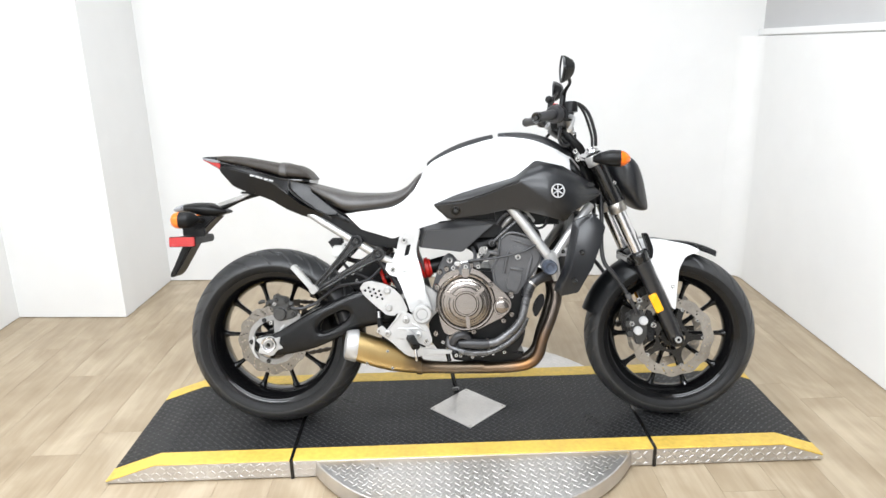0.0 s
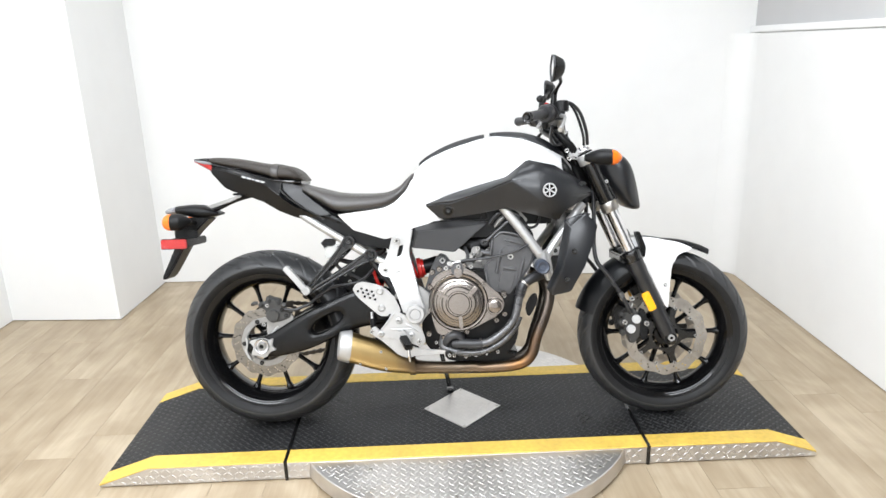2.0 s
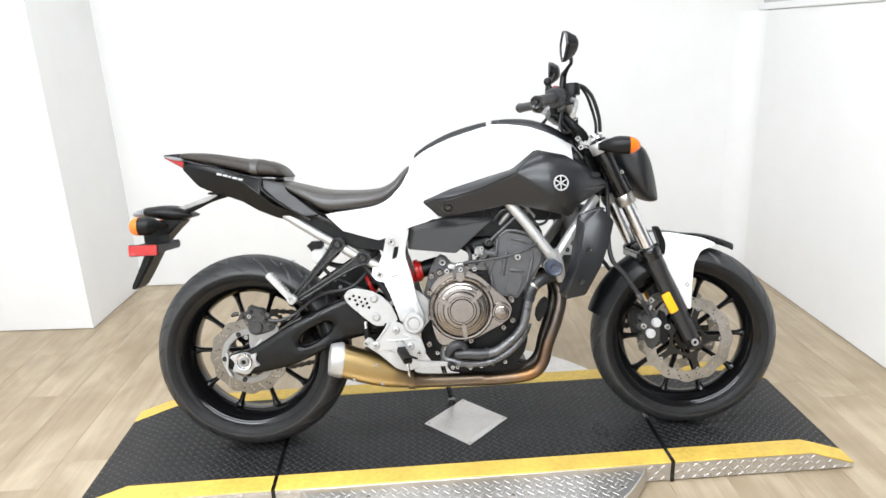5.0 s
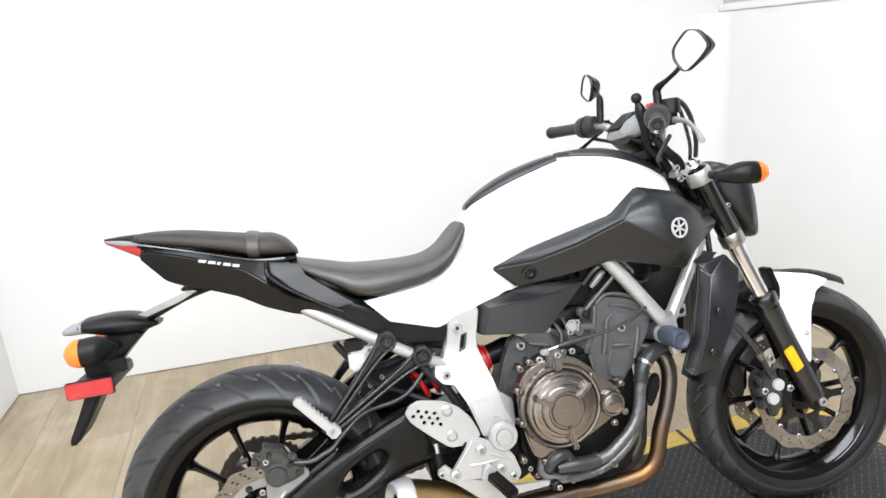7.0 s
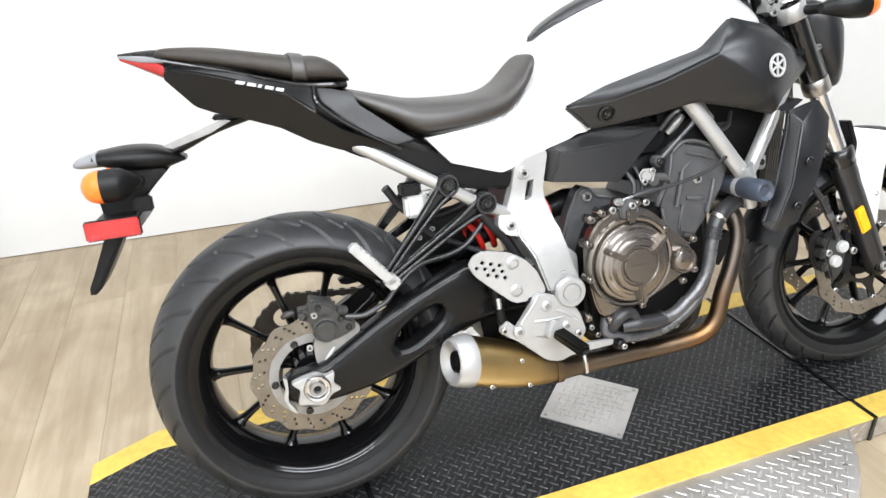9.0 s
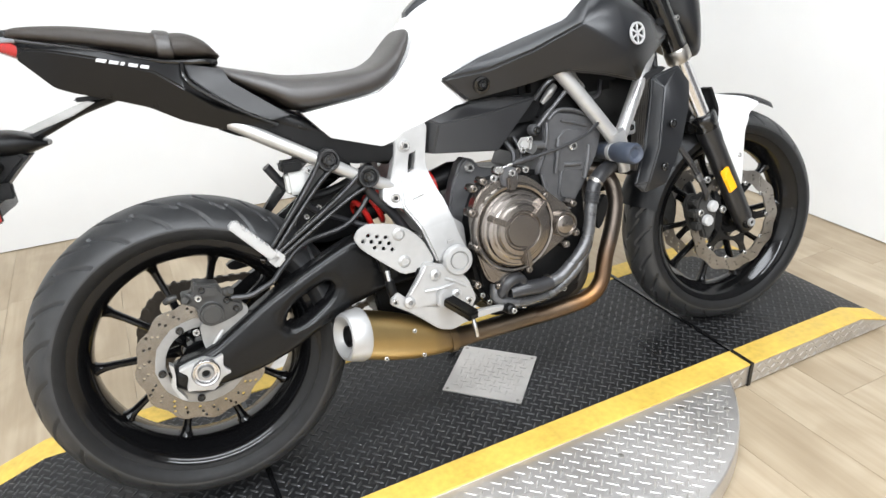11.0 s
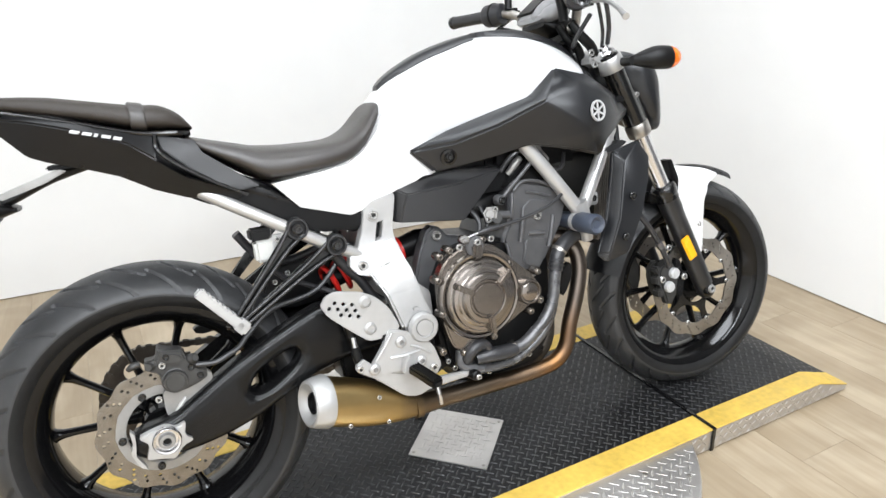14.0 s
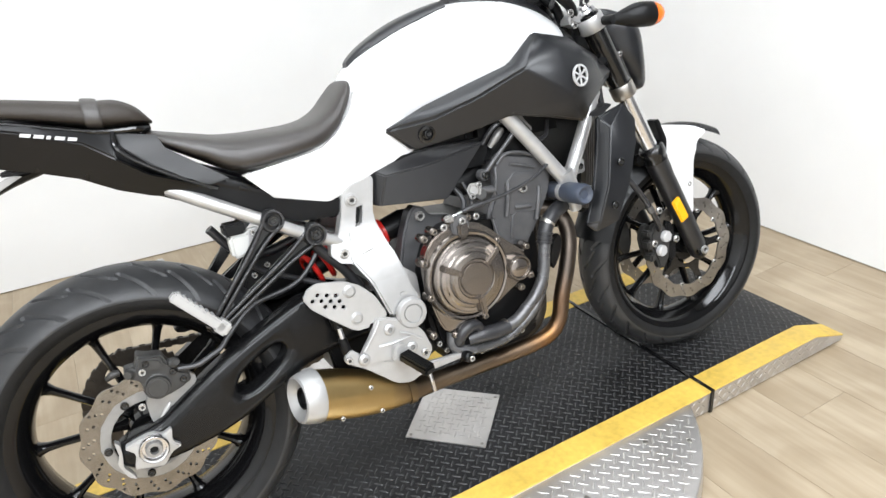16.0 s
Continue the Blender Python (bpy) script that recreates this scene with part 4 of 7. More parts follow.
folds = [("tip", "fold", "up"), ("up", "fold", "ridge", "mid"), ("mid", "ridge", "peak", "inner"), ("inner", "peak", "top"), ("top", "peak", "crest"), ("top", "crest", "brow"), ("brow", "crest", "brim"), ("brow", "brim", "front"),
         ("tip", "low", "fold"), ("fold", "low", "rear", "ridge"), ("ridge", "rear", "arch", "peak"), ("peak", "arch", "cheek"), ("peak", "cheek", "crest"), ("arch", "belly", "cheek"), ("belly", "heel", "cheek"), ("crest", "cheek", "brim"),
         ("cheek", "jaw", "brim"), ("cheek", "chin", "jaw"), ("cheek", "heel", "chin"), ("brim", "jaw", "front"), ("front", "jaw", "nose"), ("jaw", "chin", "nose")]
for s in (-1, 1):
    shroud = part("tank_shroud", facets(corner, folds, 0.014, s, 0.005), M_SHROUD, bike, "dark grey plastic side shroud with crisp folds", angle=45)
    if s < 0:
        near_shroud = shroud
part("shroud_slot", plate(cut([(1.078, 0.836), (1.098, 0.843), (1.112, 0.832), (1.092, 0.822)], 1), -0.156, -0.130, bevel=0.001), M_BLACK, near_shroud)
part("facet_seam", sweep([(1.094, -0.142, 0.838), (1.067, -0.176, 0.796), (1.043, -0.160, 0.748)], 0.0012, 6, 1), M_BLACK, near_shroud)
y_em = -0.2205
em = part("emblem", lathe([(0, 0.001), (0.0225, 0.001), (0.0225, 0.0)], (0.977, y_em, 0.815), (0.24, -1, 0.06), 36), M_BLACK, near_shroud, "round silver badge")
bm = lathe([(0.0192, 0.0), (0.0192, 0.0045), (0.0230, 0.0045), (0.0230, 0.0)], (0.977, y_em, 0.815), (0.24, -1, 0.06), 40, closed=True)
for k in range(3):
    a = radians(30 + 60 * k)
    own = block(-0.020, 0.020, -0.0040, -0.001, -0.0019, 0.0019, 0)
    for v in own.verts:
        x, z = v.co.x * math.cos(a) - v.co.z * math.sin(a), v.co.x * math.sin(a) + v.co.z * math.cos(a)
        v.co = (0.977 + x, y_em + v.co.y + 0.24 * x + 0.06 * z, 0.815 + z)
    merged(own, bm)
part("badge_ring", bm, M_BADGE, em)
part("shroud_recess", lathe([(0.0, 0.002), (0.010, 0.002), (0.013, 0.005), (0.018, 0.004), (0.019, -0.002)], (0.648, -0.1320, 0.755), (-0.10, -0.95, -0.30), 24), M_BLACK, near_shroud)
bolts([(0.648, -0.1345, 0.754)], near_shroud, BOLT_DARK, 0.008)

seat_rows = [(0.135, 0.842, 0.862, 0.085, 0.5), (0.16, 0.824, 0.854, 0.105, 0.4), (0.22, 0.785, 0.838, 0.125, 0.4), (0.27, 0.757, 0.826, 0.132, 0.35), (0.35, 0.758, 0.820, 0.130, 0.35), (0.43, 0.766, 0.822, 0.116, 0.4),
             (0.475, 0.788, 0.840, 0.100, 0.4), (0.505, 0.820, 0.868, 0.086, 0.45), (0.525, 0.850, 0.886, 0.070, 0.5), (0.535, 0.868, 0.886, 0.045, 0.5)]
part("rider_seat", loft(seat_rows, 36, 5, power=2.8), M_SEAT, bike, "smooth black vinyl rider seat curved up to the tank")
pillion_rows = [(-0.182, 0.944, 0.952, 0.05, 0.5), (-0.165, 0.938, 0.960, 0.068, 0.4), (-0.09, 0.918, 0.955, 0.084, 0.4), (-0.01, 0.898, 0.940, 0.096, 0.4), (0.05, 0.880, 0.928, 0.104, 0.4),
                (0.066, 0.876, 0.926, 0.105, 0.4), (0.10, 0.873, 0.922, 0.104, 0.4), (0.130, 0.872, 0.905, 0.094, 0.35), (0.150, 0.870, 0.878, 0.075, 0.5)]
pil = part("passenger_seat", loft(pillion_rows, 36, 5, power=3.0), M_PILLION, bike, "textured black passenger pad with a strap")
# Black band drawn for the shadow in the gap below the pad.
part("seat_base", loft([(-0.168, 0.930, 0.943, 0.060, 0.5), (-0.06, 0.900, 0.914, 0.091, 0.5), (0.05, 0.868, 0.882, 0.104, 0.5), (0.12, 0.858, 0.876, 0.098, 0.5), (0.145, 0.858, 0.872, 0.08, 0.5)], 28, 3, power=3.4), M_BLACK, pil)
part("strap", loft([(0.046, 0.876, 0.932, 0.1075, 0.4), (0.050, 0.874, 0.9335, 0.109, 0.4), (0.068, 0.871, 0.9300, 0.109, 0.4), (0.072, 0.872, 0.927, 0.1075, 0.4)], 36, 3, power=3.0), M_SEAT, pil)

tail_rows = [(-0.245, 0.951, 0.958, 0.012, 0.5), (-0.20, 0.925, 0.960, 0.035, 0.6), (-0.15, 0.905, 0.956, 0.056, 0.6), (-0.065, 0.858, 0.930, 0.078, 0.65), (0.005, 0.826, 0.898, 0.088, 0.6), (0.08, 0.788, 0.870, 0.094, 0.6),
             (0.14, 0.764, 0.840, 0.098, 0.5), (0.20, 0.738, 0.790, 0.100, 0.5), (0.28, 0.702, 0.748, 0.100, 0.5), (0.33, 0.680, 0.712, 0.098, 0.5), (0.38, 0.660, 0.682, 0.096, 0.5)]
tail = part("tail_cowl", loft(tail_rows, 32, 5, power=3.4), M_TAIL, bike, "satin black tail cowl")
part("tail_light", loft([(-0.243, 0.946, 0.9535, 0.014, 0.5), (-0.20, 0.922, 0.9475, 0.0385, 0.6), (-0.178, 0.910, 0.940, 0.051, 0.62), (-0.168, 0.905, 0.932, 0.056, 0.62)], 24, 4, power=3.4), M_REDLENS, tail, "red and clear tail light")
part("clear_band", loft([(-0.245, 0.9495, 0.955, 0.0150, 0.5), (-0.21, 0.937, 0.9525, 0.0365, 0.5), (-0.185, 0.933, 0.948, 0.0505, 0.5), (-0.165, 0.932, 0.941, 0.060, 0.5)], 20, 3, power=3.4), M_CLEAR, tail)
cowl = {"t0": (-0.168, 0.058, 0.934), "c0": (-0.166, 0.068, 0.923), "b0": (-0.174, 0.056, 0.908), "t1": (-0.090, 0.080, 0.917), "c1": (-0.115, 0.087, 0.912), "t2": (-0.033, 0.090, 0.904), "c2": (-0.055, 0.105, 0.894),
        "t3": (0.038, 0.096, 0.883), "c3": (0.034, 0.115, 0.858), "t4": (0.080, 0.099, 0.869), "c4": (0.076, 0.118, 0.824), "b1": (-0.128, 0.058, 0.854), "b2": (-0.100, 0.064, 0.841), "b3": (-0.035, 0.074, 0.819), "b4": (0.012, 0.080, 0.801),
        "b5": (0.065, 0.084, 0.769), "b6": (0.115, 0.088, 0.748), "b7": (0.190, 0.092, 0.725), "f2": (0.120, 0.117, 0.788), "f3": (0.183, 0.115, 0.760), "f4": (0.222, 0.111, 0.738)}
for s in (-1, 1):
    part("cowl_side", facets(cowl, [("t0", "c0", "c1", "t1"), ("t1", "c1", "c2", "t2"), ("t2", "c2", "c3", "t3"), ("t3", "c3", "c4", "t4"), ("c0", "b0", "b1", "c1"), ("c1", "b1", "b2"), ("c1", "b2", "b3", "c2"), ("c2", "b3", "b4", "c3"),
                                    ("c3", "b4", "b5", "c4"), ("c4", "b5", "b6", "f2"), ("f2", "b6", "b7", "f3"), ("f3", "b7", "f4")], 0.022, s, 0.003), M_TAIL, tail, "black folded tail side panel", angle=40)
# tail-side decal: lettering drawn as plain slanted bars
for x, w in ((-0.052, 0.015), (-0.033, 0.014), (-0.0155, 0.006), (-0.004, 0.014), (0.014, 0.013)):
    z, y = 0.889 - 0.285 * (x + 0.05), -(0.1035 + 0.112 * (x + 0.055))
    part("decal_bar", plate([(x - 0.0016, z - 0.0026), (x + w - 0.0016, z - 0.0026 - 0.28 * w), (x + w + 0.0016, z + 0.0026 - 0.28 * w), (x + 0.0016, z + 0.0026)], y - 0.0014, y + 0.003, bevel=0), M_DECAL, tail, "white decal bar")
part("side_cover", plate(cut([(0.14, 0.835), (0.20, 0.790), (0.27, 0.745), (0.325, 0.70), (0.44, 0.665), (0.53, 0.69), (0.53, 0.66), (0.45, 0.63), (0.36, 0.637), (0.29, 0.672), (0.20, 0.73), (0.14, 0.77)], 1, 0.12), -0.099, -0.07, bevel=0.006), M_PLASTIC, bike, "black plastic cover under the seat")
part("side_cover", flip(plate(cut([(0.14, 0.835), (0.20, 0.790), (0.27, 0.745), (0.325, 0.70), (0.44, 0.665), (0.53, 0.69), (0.53, 0.66), (0.45, 0.63), (0.36, 0.637), (0.29, 0.672), (0.20, 0.73), (0.14, 0.77)], 1, 0.12), -0.099, -0.07, bevel=0.006)), M_PLASTIC, bike)
for s in (-1, 1):
    part("tail_insert", facets({"a": (0.084, 0.098, 0.867), "b": (0.150, 0.098, 0.850), "c": (0.156, 0.108, 0.828), "d": (0.250, 0.122, 0.752), "e": (0.214, 0.122, 0.748), "f": (0.174, 0.120, 0.768), "g": (0.124, 0.118, 0.806), "h": (0.088, 0.114, 0.841)},
                               [("a", "b", "c", "h"), ("h", "c", "g"), ("g", "c", "f"), ("f", "c", "d"), ("f", "d", "e")], 0.012, s, 0.002), M_INSERT, bike, "mid grey trim between the tail and the seat", angle=24)
for s in (-1, 1):
    part("cowl_edge", sweep([(0.081, s * 0.102, 0.867), (0.083, s * 0.115, 0.838), (0.122, s * 0.117, 0.802), (0.183, s * 0.116, 0.762), (0.226, s * 0.113, 0.739)], 0.0045, 8), M_BLACK, tail)
part("under_tray", block(0.33, 0.56, -0.07, 0.07, 0.655, 0.72, 0.015), M_PLASTIC, bike)

# number plate holder and rear lamps
hold = part("plate_holder", sweep([(-0.05, -0.035, 0.826), (-0.12, -0.03, 0.806), (-0.19, -0.02, 0.776), (-0.24, -0.01, 0.765)], [0.010, 0.009, 0.008, 0.008], 8), M_PLASTIC, bike, "black plastic plate holder")
part("stay", plate([(-0.213, 0.787), (-0.101, 0.823), (-0.088, 0.818), (-0.127, 0.800), (-0.196, 0.780)], -0.056, -0.048, bevel=0.002), M_DULLALU, hold, "dull grey flat stay")
part("mount_plate", block(-0.12, -0.02, -0.06, 0.06, 0.822, 0.830, 0.003), M_PLASTIC, hold)
part("mudguard", loft([(-0.345, 0.763, 0.785, 0.048, 0.5), (-0.326, 0.761, 0.790, 0.056, 0.5), (-0.275, 0.748, 0.794, 0.062, 0.5), (-0.225, 0.744, 0.787, 0.055, 0.5), (-0.180, 0.755, 0.764, 0.035, 0.5)], 24, 4, power=2.6), M_PLASTIC, hold)
part("plate_lamp", loft([(-0.370, 0.764, 0.775, 0.034, 0.5), (-0.362, 0.761, 0.781, 0.044, 0.5), (-0.345, 0.760, 0.787, 0.050, 0.5), (-0.326, 0.760, 0.791, 0.0565, 0.5)], 24, 3, power=2.6), M_CLEAR, hold, "smoked clear tail lamp lens")
part("clip", block(-0.280, -0.246, -0.074, -0.060, 0.677, 0.705, 0.003), M_PLASTIC, hold)
part("fin", plate(cut([(-0.33, 0.745), (-0.20, 0.755), (-0.255, 0.705), (-0.295, 0.66), (-0.345, 0.575), (-0.375, 0.530), (-0.395, 0.532), (-0.37, 0.58), (-0.335, 0.655), (-0.34, 0.71)], 1), -0.045, 0.045, bevel=0.006), M_PLASTIC, hold)
part("crossbar", block(-0.345, -0.270, -0.108, 0.085, 0.650, 0.677, 0.004), M_PLASTIC, hold)
for s in (-1, 1):
    ind = part("indicator", loft([(-0.322, 0.712, 0.768, 0.030, 0.5, s * 0.115), (-0.30, 0.711, 0.769, 0.031, 0.5, s * 0.112), (-0.285, 0.716, 0.766, 0.028, 0.5, s * 0.110), (-0.258, 0.737, 0.747, 0.008, 0.5, s * 0.10)], 24, 4, power=2.2), M_PLASTIC, hold, "black turn signal with an amber lens")
    part("lens", loft([(-0.352, 0.734, 0.748, 0.008, 0.5, s * 0.116), (-0.345, 0.720, 0.760, 0.020, 0.5, s * 0.116), (-0.333, 0.713, 0.767, 0.028, 0.5, s * 0.115), (-0.320, 0.711, 0.769, 0.031, 0.5, s * 0.115)], 24, 4, power=2.2), M_AMBER, ind, "amber lens")
    part("stalk", sweep([(-0.27, s * 0.04, 0.735), (-0.275, s * 0.095, 0.738)], 0.010, 10, 2), M_PLASTIC, ind)
    ind.location = (0.006, 0.0, -0.004)
refl = part("rear_reflector", block(-0.362, -0.270, -0.118, -0.108, 0.638, 0.674, 0.003), M_PLASTIC, hold)
part("reflector_lens", block(-0.360, -0.272, -0.1215, -0.115, 0.640, 0.672, 0.002), M_REDLENS, refl, "rectangular red reflector")

hold.location = (0.015, 0.010, 0.004)
refl.location = (0.003, 0.004, 0.005)
# frames
for s in (-1, 1):
    sub = part("subframe_tube", sweep([(0.085, s * 0.068, 0.792), (0.140, s * 0.084, 0.756), (0.210, s * 0.101, 0.711), (0.304, s * 0.108, 0.652), (0.378, s * 0.108, 0.606), (0.47, s * 0.102, 0.560)], 0.0130, 14), M_SILVER, bike, "silver painted rear frame tube")
    sub.location = (0, 0 if s < 0 else -0.025, 0)
    part("trellis_tube", sweep([(0.83, s * 0.135, 0.765), (0.895, s * 0.142, 0.680), (0.958, s * 0.150, 0.592)], 0.0165, 14), M_SILVER, bike, "silver painted frame tube")
    part("trellis_tube", sweep([(1.105, s * 0.100, 0.765), (1.03, s * 0.132, 0.672), (0.965, s * 0.150, 0.582)], 0.0155, 14), M_SILVER, bike)
    part("frame_foot", sweep([(0.958, s * 0.150, 0.610), (0.972, s * 0.148, 0.570), (0.985, s * 0.142, 0.515)], [0.022, 0.020, 0.014], 12), M_SILVER, bike)
    slot = [(0.466, 0.597), (0.481, 0.604), (0.486, 0.622), (0.489, 0.640), (0.475, 0.637), (0.470, 0.618)]
    outline = cut([(0.450, 0.668), (0.472, 0.684), (0.518, 0.694), (0.522, 0.686), (0.508, 0.622), (0.510, 0.598), (0.528, 0.545), (0.546, 0.475), (0.566, 0.425), (0.573, 0.39), (0.555, 0.362), (0.525, 0.360), (0.504, 0.385), (0.500, 0.435), (0.478, 0.500),
                   (0.448, 0.526), (0.420, 0.534), (0.404, 0.554), (0.408, 0.578), (0.428, 0.592), (0.440, 0.625)], 1, 0.1)
    bmf = plate(outline, -0.112, -0.084, [slot[::-1]], 0.006, 3)
    for v in bmf.verts:
        f = max(0.0, min(1.0, (0.60 - v.co.z) / 0.16))
        v.co.y -= 0.014 * f
    main = part("main_frame_plate", bmf if s < 0 else flip(bmf), M_ALU, bike, "cast aluminium side frame plate")
    if s < 0:
        near_frame = main
# Added dark plate stands in for the shade inside the slot.
part("slot_back", plate(cut([(0.458, 0.590), (0.486, 0.596), (0.494, 0.648), (0.470, 0.645)], 1, 0.1), -0.092, -0.088, bevel=0.001), M_ENGDARK, near_frame)
part("pivot_boss", lathe([(0, 0.011), (0.017, 0.011), (0.0185, 0.008), (0.021, 0.008), (0.021, 0.013), (0.029, 0.013), (0.032, 0.009), (0.033, 0)], (0.537, -0.140, 0.400), (0, -1, 0), 36), M_ALU, near_frame)
bolts([(0.467, -0.113, 0.655)], near_frame, r=0.0100)
for x, y, z in ((0.467, -0.111, 0.655), (0.430, -0.113, 0.553)):
    part("washer", lathe([(0.0, 0.002), (0.0135, 0.002), (0.015, 0.0), (0.016, -0.008)], (x, y, z), (0, -1, 0), 24), M_ALU, near_frame)
bolts([(0.430, -0.116, 0.553)], near_frame, r=0.0095)


def frame_lean(x, y, z):
    """The side plate steps outwards towards the swingarm pivot."""
    f = max(0.0, min(1.0, (0.64 - z) / 0.25))
    f = f * f * (3 - 2 * f)
    return x + 0.002 - 0.011 * f, y + 0.002 - 0.030 * f, z + 0.002 + 0.010 * f


for ob in (near_frame, *near_frame.children):
    if ob.name.startswith("bolt"):
        ob.location = frame_lean(*ob.location)
    else:
        for v in ob.data.vertices:
            v.co = frame_lean(*v.co)
spar = facets({"a": (0.446, 0.117, 0.600), "b": (0.503, 0.115, 0.604), "c": (0.5275, 0.145, 0.540), "d": (0.5400, 0.157, 0.492), "e": (0.5545, 0.160, 0.425), "f": (0.488, 0.162, 0.412), "g": (0.462, 0.160, 0.494), "h": (0.440, 0.136, 0.538)},
              [("a", "b", "c", "h"), ("h", "c", "d", "g"), ("g", "d", "e", "f")], 0.03, -1, 0.0045, 8)
part("frame_ridge", spar, M_ALU, near_frame)
part("cast_mark", sweep([(0.462, -0.144, 0.553), (0.473, -0.1435, 0.557), (0.484, -0.143, 0.558)], 0.0022, 8, 3), M_ALU, near_frame)
part("cast_mark", block(0.512, 0.530, -0.163, -0.157, 0.446, 0.457, 0.003), M_ALU, near_frame)
part("pivot_plate", plate(cut([(0.528, 0.505), (0.556, 0.488), (0.579, 0.468), (0.580, 0.410), (0.556, 0.385), (0.52, 0.40)], 1, 0.12), -0.112, -0.090, bevel=0.004), M_ALU, near_frame)
# foot rest hanger and heel guard
hang = part("footrest_hanger", plate(cut([(0.401, 0.330), (0.413, 0.347), (0.443, 0.384), (0.456, 0.410), (0.480, 0.406), (0.524, 0.386), (0.553, 0.354), (0.567, 0.308), (0.552, 0.286), (0.520, 0.300), (0.484, 0.314), (0.425, 0.319)], 1, 0.14), -0.141, -0.125, bevel=0.004), M_ALU, bike, "cast aluminium footrest hanger")
part("hanger_rib", sweep([(0.452, -0.141, 0.352), (0.486, -0.144, 0.351), (0.520, -0.141, 0.352)], 0.003, 8, 3), M_ALU, hang)
part("hanger_rib", sweep([(0.500, -0.141, 0.368), (0.520, -0.143, 0.358), (0.545, -0.141, 0.340)], 0.003, 8, 3), M_ALU, hang)
part("hanger_rib", sweep([(0.420, -0.141, 0.352), (0.447, -0.142, 0.384), (0.462, -0.141, 0.404)], 0.003, 8, 3), M_ALU, hang)
part("peg_bracket", plate(cut([(0.470, 0.316), (0.478, 0.346), (0.492, 0.352), (0.520, 0.320), (0.512, 0.300)], 1, 0.15), -0.160, -0.139, bevel=0.003), M_ALU, hang)
heel_holes = [ring(0.343 + 0.0175 * i + 0.005 * j, 0.496 - 0.0055 * i - 0.0135 * j, 0.0043, 10)[::-1] for i in range(3) for j in range(3)] + [ring(0.331, 0.487, 0.0043, 10)[::-1]]
heel = part("heel_guard", plate(cut([(0.313, 0.496), (0.325, 0.513), (0.346, 0.520), (0.40, 0.508), (0.430, 0.490), (0.455, 0.462), (0.474, 0.418), (0.462, 0.402), (0.440, 0.400), (0.403, 0.401), (0.365, 0.434), (0.325, 0.472)], 1, 0.15), -0.148, -0.140, heel_holes, 0.002), M_ALU, hang, "drilled aluminium heel guard")
# Raised black plate painted in for the dark gap beside the hanger.
part("guard_slot", plate([(0.427, 0.395), (0.450, 0.401), (0.453, 0.411), (0.433, 0.407)], -0.1495, -0.146, bevel=0.0005), M_ENGDARK, heel)
bolts([(0.405, -0.148, 0.486), (0.409, -0.148, 0.428)], heel, BOLT_PLAIN, 0.0135)
bolts([(0.479, -0.142, 0.381), (0.520, -0.142, 0.329), (0.416, -0.142, 0.337)], hang, BOLT_ALU, 0.0125)
bolts([(0.546, -0.142, 0.308)], hang, r=0.0085)
part("brake_pedal", plate(cut([(0.380, 0.350), (0.396, 0.362), (0.412, 0.346), (0.432, 0.326), (0.49, 0.308), (0.540, 0.280), (0.60, 0.275), (0.632, 0.273), (0.632, 0.261), (0.60, 0.260), (0.535, 0.258), (0.508, 0.249), (0.476, 0.258), (0.448, 0.284), (0.42, 0.310), (0.394, 0.328), (0.379, 0.338)], 1, 0.2), -0.136, -0.122, bevel=0.003), M_ALU, hang, "polished brake pedal")
peg_place = Matrix.Translation((0.492, -0.158, 0.326)) @ Vector((0.30, -0.90, -0.24)).to_track_quat("X", "Z").to_matrix().to_4x4()
own = block(0.0, 0.080, -0.0135, 0.0135, -0.010, 0.008, 0.004)
own.transform(peg_place)
peg = part("footpeg", own, M_PLASTIC, hang, "ribbed black rubber footpeg")
for k in range(4):
    own = block(0.004, 0.077, -0.0118 + 0.0063 * k, -0.0078 + 0.0063 * k, 0.006, 0.0112, 0.001)
    own.transform(peg_place)
    part("rib", own, M_PLASTIC, peg)
part("peg_feeler", sweep([(0.515, -0.226, 0.300), (0.516, -0.229, 0.282), (0.518, -0.228, 0.262)], 0.0045, 8), M_CHROME, peg)
rod = part("brake_rod", sweep([(0.380, -0.128, 0.408), (0.381, -0.130, 0.384)], 0.0065, 10, 2), M_CHROME, hang)
part("rod_boot", sweep([(0.381, -0.130, 0.386), (0.383, -0.131, 0.362), (0.386, -0.132, 0.345)], [0.0085, 0.010, 0.008], 12, 3), M_PLASTIC, rod)
part("master_cylinder", sweep([(0.378, -0.122, 0.47), (0.379, -0.126, 0.44), (0.380, -0.128, 0.405)], [0.013, 0.014, 0.011], 12, 3), M_ENGDARK, hang).location = (0.006, 0.022, 0.0)
rod.location = (0.006, 0.012, 0.0)
bolts([(0.386, -0.138, 0.344)], hang, r=0.0075)

part("pedal_tip", lathe([(0, 0.020), (0.008, 0.020), (0.0115, 0.017), (0.0125, 0.010), (0.0115, -0.012), (0, -0.012)], (0.641, -0.130, 0.262), (0.15, -1, 0), 20), M_PLASTIC, hang)
bolts([(0.646, -0.151, 0.260)], hang, r=0.0060)
hang.location = (-0.006, -0.032, 0.012)
heel.location = (0.012, 0.016, -0.006)
